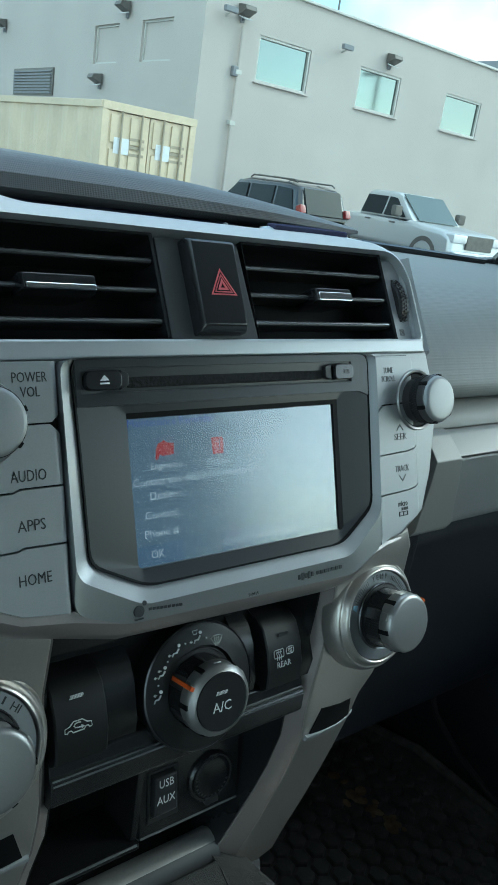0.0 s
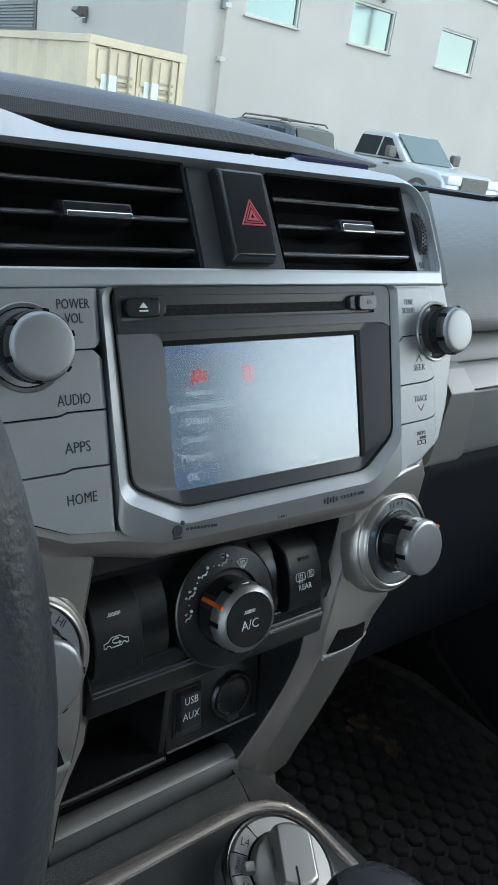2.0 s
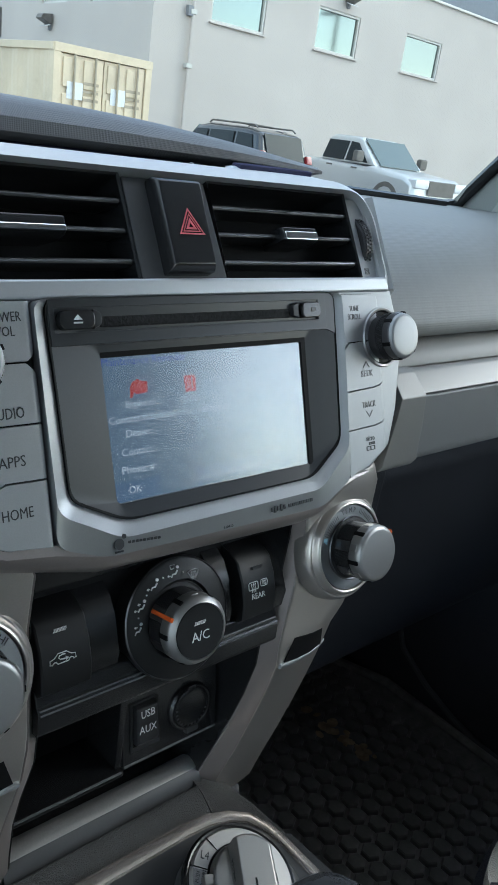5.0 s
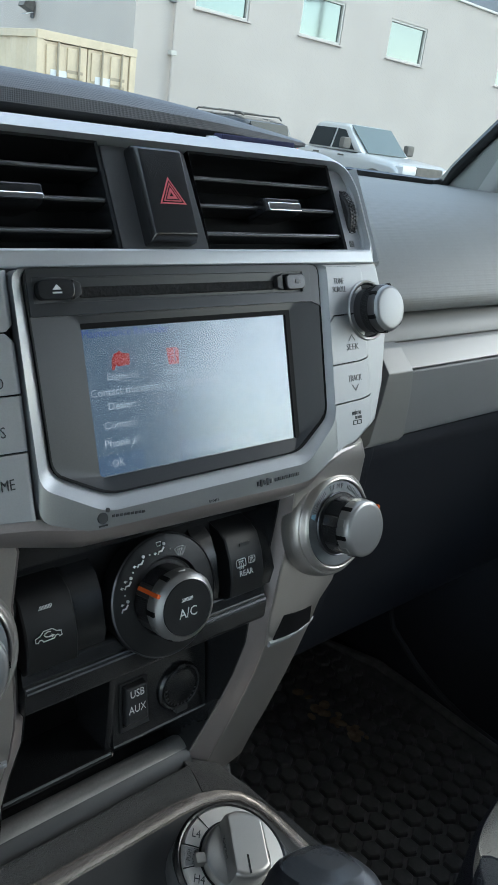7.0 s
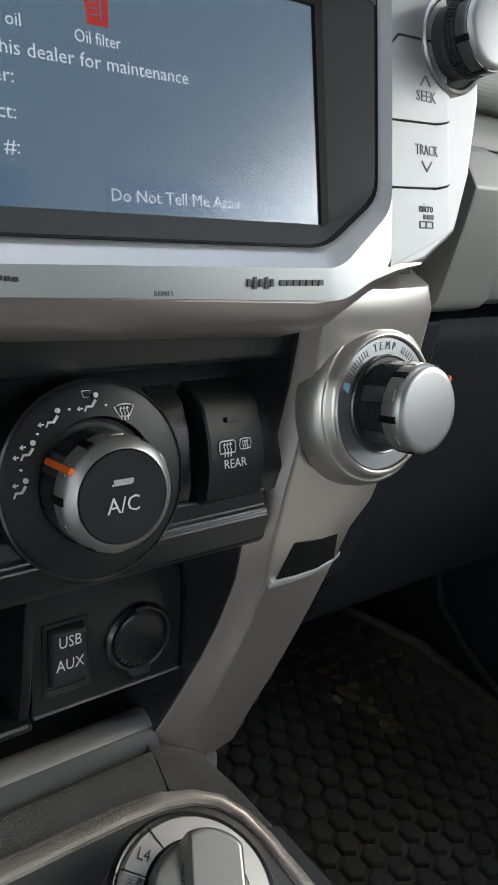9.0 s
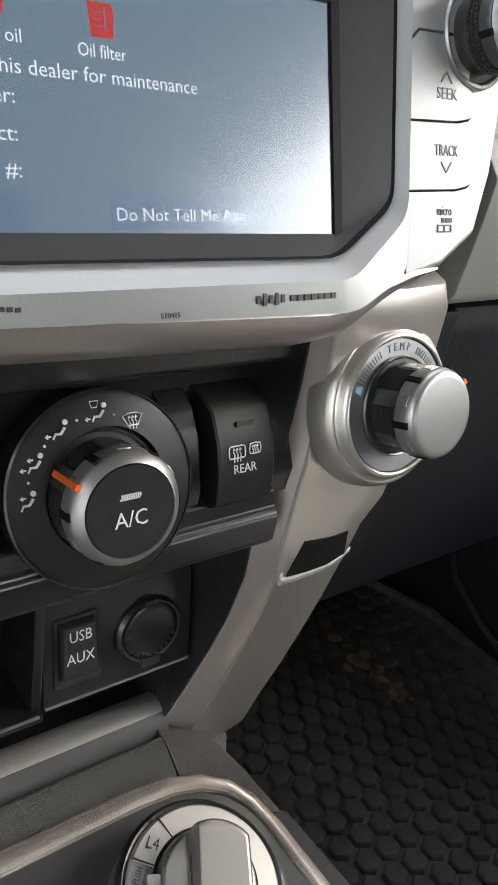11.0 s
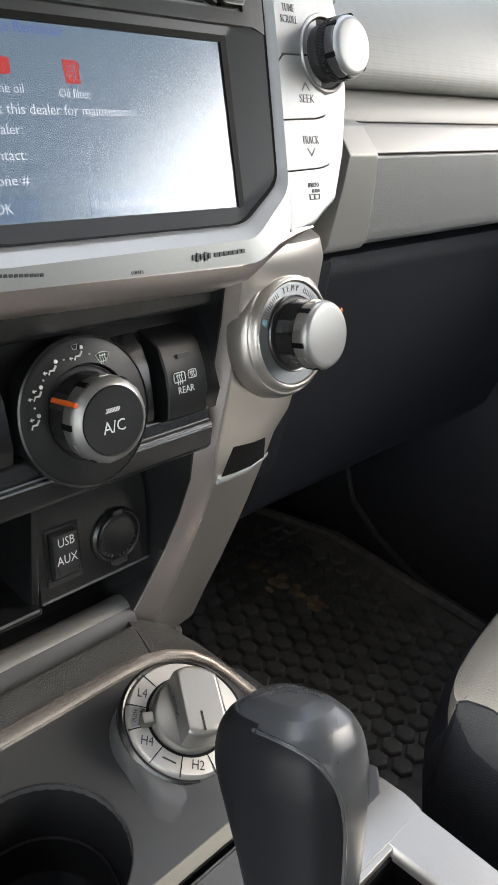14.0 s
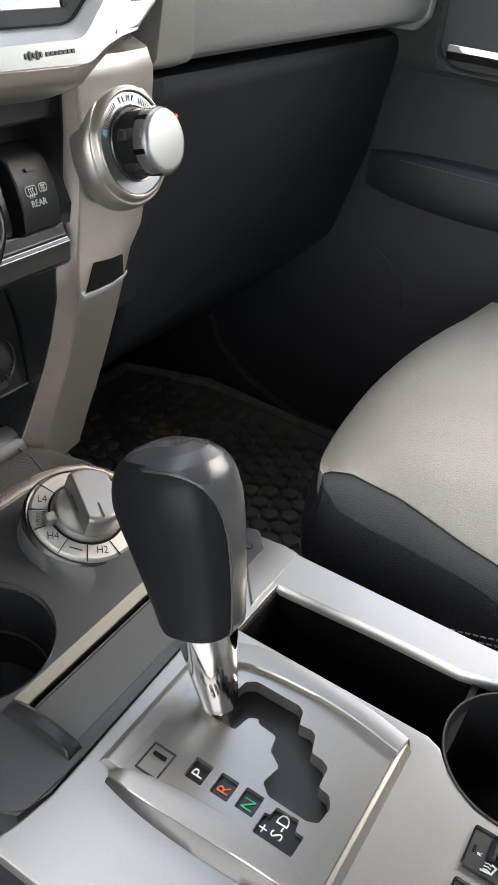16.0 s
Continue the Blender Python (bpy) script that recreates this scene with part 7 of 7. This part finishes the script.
for (xa, za), (xb, zb) in zip(SEAM, SEAM[1:]):
    for j in range(5):
        x, z = xa + (xb - xa) * j / 5, za + (zb - za) * j / 5
        rx, ry, _, oy = min(stations, key=lambda s: abs(s[2] - z))
        seam.append(LM @ Vector((x - 0.0012, oy - ry * max(0.0, 1 - abs(min(1.0, abs(x) / rx)) ** 2.8) ** (1 / 2.8), z)))
part("seam", tube(seam, 0.0010, None, 8), LEATHER_S, kbo)

# ---- seat ----
seat = thing("passenger_seat", "light grey leather front seat cushion with dark bolsters", "car seat", (0.42, -0.35, 0.66))
SX0, SX1 = 0.203, 0.640


UPPER = [(-0.139, 0.204, 0.986), (-0.144, 0.208, 0.988), (-0.160, 0.209, 0.993), (-0.1815, 0.208, 0.992), (-0.203, 0.206, 0.992), (-0.2245, 0.204, 0.988), (-0.244, 0.202, 0.984), (-0.264, 0.200, 0.9805), (-0.286, 0.198, 0.978), (-0.36, 0.194, 0.975), (-0.66, 0.190, 0.975)]
LOWER = [(-0.139, 0.2035, 0.985), (-0.144, 0.197, 0.979), (-0.160, 0.194, 0.9655), (-0.1815, 0.1932, 0.9632), (-0.203, 0.1926, 0.9625), (-0.2245, 0.192, 0.962), (-0.244, 0.1905, 0.9612), (-0.264, 0.1892, 0.961), (-0.281, 0.1884, 0.9592), (-0.300, 0.188, 0.9535), (-0.314, 0.188, 0.9450), (-0.324, 0.188, 0.928), (-0.330, 0.188, 0.895), (-0.66, 0.188, 0.885)]


def along(table, y):
    """Place of a seam at the distance y, smoothly between its knots."""
    y = min(table[0][0], max(table[-1][0], y))
    for a, b in zip(table, table[1:]):
        if y >= b[0]:
            t = (a[0] - y) / (a[0] - b[0])
            return [a[k] + (b[k] - a[k]) * t for k in (1, 2)]


def front_y(u):
    return -0.120 + 0.024 * math.sin(math.pi * min(1, max(0, u))) - 0.018 * (abs(2 * u - 1) ** 6)


def seat_z(u, v):
    """Top of the cushion: u across 0..1, v from the front edge backwards in metres."""
    def crown(q):
        return 1.022 - 0.062 * math.exp(-v / 0.035) - 0.010 * math.exp(-v / 0.12) + 0.012 * math.sin(math.pi * q) + 0.006 * (math.exp(-(q / 0.16) ** 2) + math.exp(-((1 - q) / 0.16) ** 2))
    drop = crown(0) - along(UPPER, front_y(u) - v)[1]
    reach = 0.045 if drop > 0 else 0.09
    return crown(u) - drop * (math.exp(-u / reach) + math.exp(-(1 - u) / reach))


bm = bmesh.new()
rows = []
for a in range(57):
    u = a / 56
    u = 0.5 - 0.5 * math.copysign(abs(1 - 2 * u) ** 0.75, 1 - 2 * u)
    row = []
    for b in range(41):
        v = 0.50 * (b / 40) ** 1.6
        y = front_y(u) - v
        xe = along(UPPER, y)[0]
        row.append(bm.verts.new((xe + (SX0 + SX1 - 2 * xe) * u, y, seat_z(u, v))))
    rows.append(row)
for a in range(56):
    for b in range(40):
        bm.faces.new((rows[a][b], rows[a][b + 1], rows[a + 1][b + 1], rows[a + 1][b]))
ext = bmesh.ops.extrude_face_region(bm, geom=bm.faces[:])
for v in [v for v in ext["geom"] if isinstance(v, bmesh.types.BMVert)]:
    v.co.z -= 0.03
bmesh.ops.recalc_face_normals(bm, faces=bm.faces[:])
part("cushion", bm, SEAT_L, seat, "light beige-grey grained leather cushion")
mid, low_side, edge_a, edge_b = [], [], [], []
for k in range(49):
    y = -0.1392 - 0.48 * (k / 48) ** 1.7
    (xa, za), (xb, zb) = along(UPPER, y), along(LOWER, y)
    bulge = min(1.0, (za - zb) / 0.025)
    mid.append([(xa + 0.015, y, za - 0.02), (xa, y, za + 0.0002), (xa + (xb - xa) * 0.30 - 0.0016 * bulge, y, za + (zb - za) * 0.22 + 0.001 * bulge), (xa + (xb - xa) * 0.65 - 0.0024 * bulge, y, za + (zb - za) * 0.55 + 0.001 * bulge), (xb, y, zb), (xb + 0.015, y, zb - 0.01)])
    low_side.append([(xb + 0.02, y, zb - 0.002), (xb, y, zb - 0.0008), (xb - 0.0035, y, zb - 0.012), (xb - 0.0045, y, max(zb - 0.045, 0.850)), (xb - 0.003, y, max(zb - 0.09, 0.840)), (xb + 0.004, y, 0.83), (xb + 0.03, y, 0.82)])
    edge_a.append((xa - 0.0004, y, za + 0.0004))
    edge_b.append((xb - 0.0005, y, zb))
for flip in (False, True):
    def g_(p, flip=flip):
        return (SX0 + SX1 - p[0], p[1], p[2]) if flip else tuple(p)
    part("shoulder", loft([[g_(p) for p in s] for s in mid]), SEAT_M, seat, "grey leather shoulder strip")
    part("bolster", loft([[g_(p) for p in s] for s in low_side]), SEAT_D, seat, "dark leather side bolster")
    part("piping", tube([g_(p) for p in edge_a], 0.0008, None, 6), SEAT_D, seat)
    part("piping", tube([g_(p) for p in edge_b], 0.0008, None, 6), SEAT_D, seat)
part("front_roll", loft([[(SX0 + (SX1 - SX0) * u, front_y(u) + dy, z) for dy, z in ((0.0, 0.960), (0.006, 0.945), (0.008, 0.91), (-0.005, 0.86), (-0.06, 0.85), (-0.06, 0.94))] for u in [k / 16 for k in range(17)]]), SEAT_D, seat)
part("seat_base", box(SX0 + 0.02, SX1 - 0.02, -0.60, -0.17, 0.66, 0.87, 0.02), DOORP, seat)
for row in (0.0, -0.0062):
    part("stitching", join(*[box(-0.0007, 0.0007, -0.0019, 0.0019, -0.0005, 0.0005, 0, pose(0.1836, -0.252 - 0.0056 * k, 0.906 + row + 0.0019 * k, -18, 0, 0)) for k in range(13)]), THREAD, seat, "pale stitching along the bolster")
# ---- passenger door ----
door = thing("door_panel", "dark plastic inner door panel with armrest", "car door", (0.715, -0.2, 0.66))
part("lower", box(0.7215, 0.7232, -0.65, 0.58, 0.66, 1.335), DOORP, door)
part("upper_roll", loft([[(0.7225, y, 1.20), (0.712, y, 1.215), (0.706, y, 1.27), (0.708, y, 1.322), (0.7225, y, 1.345)] for y in (0.30, 0.05, -0.3, -0.65)]), PANELG, door, "dark grey upper door roll")
arm = []
for k in range(15):
    t = k / 14
    y = 0.085 - 0.150 * t if k < 14 else -0.65
    e = 0.050 * (1 - math.sin(math.pi / 2 * min(1.0, t * 1.08)) ** 0.75)
    arm.append([(0.7225, y, 1.040 + 0.4 * e)] + [(0.710 + e * 0.2 - (0.016 - 0.32 * e) * math.cos(a) * (1 if abs(a) < 1.6 else 0), y, 1.078 + (0.033 - 0.25 * e) * math.sin(a)) for a in [-1.5 + 0.25 * q for q in range(13)]] + [(0.7225, y, 1.112 - 0.2 * e)])
part("armrest", loft(arm), DOORP, door, "padded dark armrest")
part("stitching", join(*[box(0.6962, 0.6970, 0.03 - k * 0.0062, 0.0338 - k * 0.0062, 1.1022, 1.1032) for k in range(70)]), TEXT_G, door)
hd = part("handle_recess", ring(rounded([(-0.002, 1.2105), (-0.165, 1.2105), (-0.165, 1.298), (0.020, 1.298), (0.020, 1.226)], 0.016), rounded([(-0.008, 1.2160), (-0.157, 1.2160), (-0.157, 1.292), (0.014, 1.292), (0.014, 1.229)], 0.011), -0.004, 0.010, 0.004, frame_of((0.706, 0, 0), (0, -1, 0), (0, 0, 1)) @ Matrix.Diagonal((-1, 1, 1, 1)), 0.002), GREYP, door, "grey handle bezel")
part("recess", box(0.7030, 0.7055, -0.160, 0.015, 1.21, 1.293), PANELG, hd, "dark grey handle cup")
part("handle", loft([[(0.704, y, 1.222), (0.694, y, 1.224), (0.690, y, 1.233), (0.693, y, 1.240), (0.704, y, 1.241)] for y in (0.002, -0.02, -0.10, -0.156)], True, True, None, 0.001), CHROME, hd, "chrome pull handle")
part("lock_flag", box(0.697, 0.703, -0.122, -0.106, 1.250, 1.278, 0.002), TAIL, hd, "red lock flag")
part("sill_edge", tube([(0.7165, 0.31, 0.79), (0.7165, 0.288, 0.742), (0.7155, 0.230, 0.705), (0.7140, 0.173, 0.683), (0.7120, 0.120, 0.672), (0.7110, 0.040, 0.668), (0.7110, -0.10, 0.668)], 0.0045, None, 8), PANELG, door, "dull grey sill edge curving down to the floor")
part("arch_line", tube([(0.7206, 0.075 - 0.075 * math.sin(a), 0.895 + 0.085 * math.cos(a)) for a in [0.3 + 0.10 * k for k in range(13)]], 0.0028, None, 8), DOORP, door, "moulded arch line")

# side vent at the far end of the dash
sv = thing("air_vent", "black slatted end vent beside the passenger door", "air vent", (0.60, 0.06, 1.38))
SM = frame_of((0.0, 0.058, 1.358), (1, 0, 0), (0, 0.35, 1))
part("frame", ring([(0.555, -0.004), (0.655, -0.004), (0.648, 0.058), (0.535, 0.058)], [(0.563, 0.004), (0.645, 0.004), (0.638, 0.052), (0.548, 0.052)], -0.02, 0.012, 0.006, SM, 0.002), PADR, sv)
part("back", box(0.54, 0.65, 0.0, 0.056, -0.03, -0.005, 0, SM), VOID, sv)
for k in range(4):
    part("slat", box(0.555, 0.642, 0.010 + k * 0.011, 0.0125 + k * 0.011, -0.005, 0.005, 0.0006, SM), GREYP, sv)
part("tab", box(0.585, 0.615, 0.020, 0.027, 0.0, 0.010, 0.002, SM), CHROME, sv)
part("warning_print", bars([(0.500 + 0.006 * k, 0.505 + 0.006 * k, 0.004, 0.0065) for k in range(5)] + [(0.500 + 0.006 * k, 0.505 + 0.006 * k, 0.0085, 0.010) for k in range(5)], 0.004, SM), TEXT_G, sv)

# ---- steering wheel ----
WC = Vector((-0.4196, -0.1491, 1.3544))
WM = frame_of(WC, (1, 0, 0), (0, 0.3025, 1))
sw = thing("steering_wheel", "black leather steering wheel with pebbled grain", "steering wheel", WC)
bm = bmesh.new()
grid = [[bm.verts.new(WM @ Vector(((0.19 + 0.0175 * math.cos(b)) * math.cos(a), (0.19 + 0.0175 * math.cos(b)) * math.sin(a), 0.0175 * math.sin(b)))) for b in [2 * math.pi * q / 24 for q in range(24)]] for a in [2 * math.pi * k / 96 for k in range(96)]]
for k in range(96):
    for q in range(24):
        bm.faces.new((grid[k][q], grid[(k + 1) % 96][q], grid[(k + 1) % 96][(q + 1) % 24], grid[k][(q + 1) % 24]))
part("rim", bm, LEATHER_W, sw, "pebbled black leather rim")
part("hub", lathe([(0, 0.02), (0.05, 0.018), (0.065, 0.0), (0.06, -0.04), (0.04, -0.05)], WM, 32), SATIN, sw)
for a in (205, 270, 335):
    part("spoke", box(0.055, 0.182, -0.014, 0.014, -0.012, -0.002, 0.005, WM @ pose(0, 0, 0, 0, 0, a)), SATIN, sw)
part("column", lathe([(0.045, -0.045), (0.055, -0.06), (0.06, -0.26), (0, -0.26)], WM, 28), SATIN, sw)

# ---- floor mat ----
fm = thing("floor_mat", "black rubber floor mat with hexagonal treads, muddy", "floor mat", (0.42, 0.15, floor_z))
part("sheet", prism([(0.175, -0.10), (0.70, -0.10), (0.71, 0.30), (0.66, 0.44), (0.20, 0.44), (0.165, 0.30)], floor_z, floor_z + 0.006, None, 0.002), MATR, fm)
part("raised_edge", tube([(0.175, -0.10, floor_z + 0.01), (0.70, -0.10, floor_z + 0.01), (0.71, 0.30, floor_z + 0.012), (0.66, 0.44, floor_z + 0.012), (0.20, 0.44, floor_z + 0.012), (0.165, 0.30, floor_z + 0.012)], 0.008, None, 8, True), MATR, fm)
rng = random.Random(4)
mud = []
for k in range(26):
    a, r = rng.uniform(0, 6.28), rng.gauss(0, 0.028)
    mx, my = 0.545 + r * math.cos(a) * 0.6 - 0.25 * r, 0.235 + r * math.sin(a) * 1.9
    s = rng.uniform(0.003, 0.010)
    mud.append(lathe([(0, 0.0015), (s * 0.7, 0.001), (s, 0)], pose(mx, my, floor_z + 0.0135 + 0.001 * rng.random(), rng.uniform(-5, 5), 0, rng.uniform(0, 180)) @ Matrix.Diagonal((1, rng.uniform(0.5, 1.6), 1, 1)), 7))
tagged(part("dried_mud", join(*mud), DIRT, fm, "dry tan mud flakes"), kind="stuff")
hexes = bpy.data.meshes.new("tread")
hb = lathe([(0.0, 0.0068), (0.0118, 0.0068), (0.0135, 0.0052), (0.0138, 0.0)], pose(0, 0, 0, 0, 0, 30), 6)
for f in hb.faces:
    f.smooth = False
hb.to_mesh(hexes)
hb.free()
hexes.materials.append(MATR)

count = 0
PITCH = 0.0285
for j in range(-3, 20):
    for i in range(-2, 26):
        hx = 0.195 + PITCH * (i + 0.5 * (j % 2))
        hy = -0.06 + PITCH * 0.866 * j
        if 0.20 < hx < 0.675 and -0.05 < hy < 0.415 and count < 300:
            t_ = new("tread", hexes)
            t_.parent = fm
            t_.location = Vector((hx, hy, floor_z + 0.006)) - Vector((0.42, 0.15, floor_z))
            count += 1
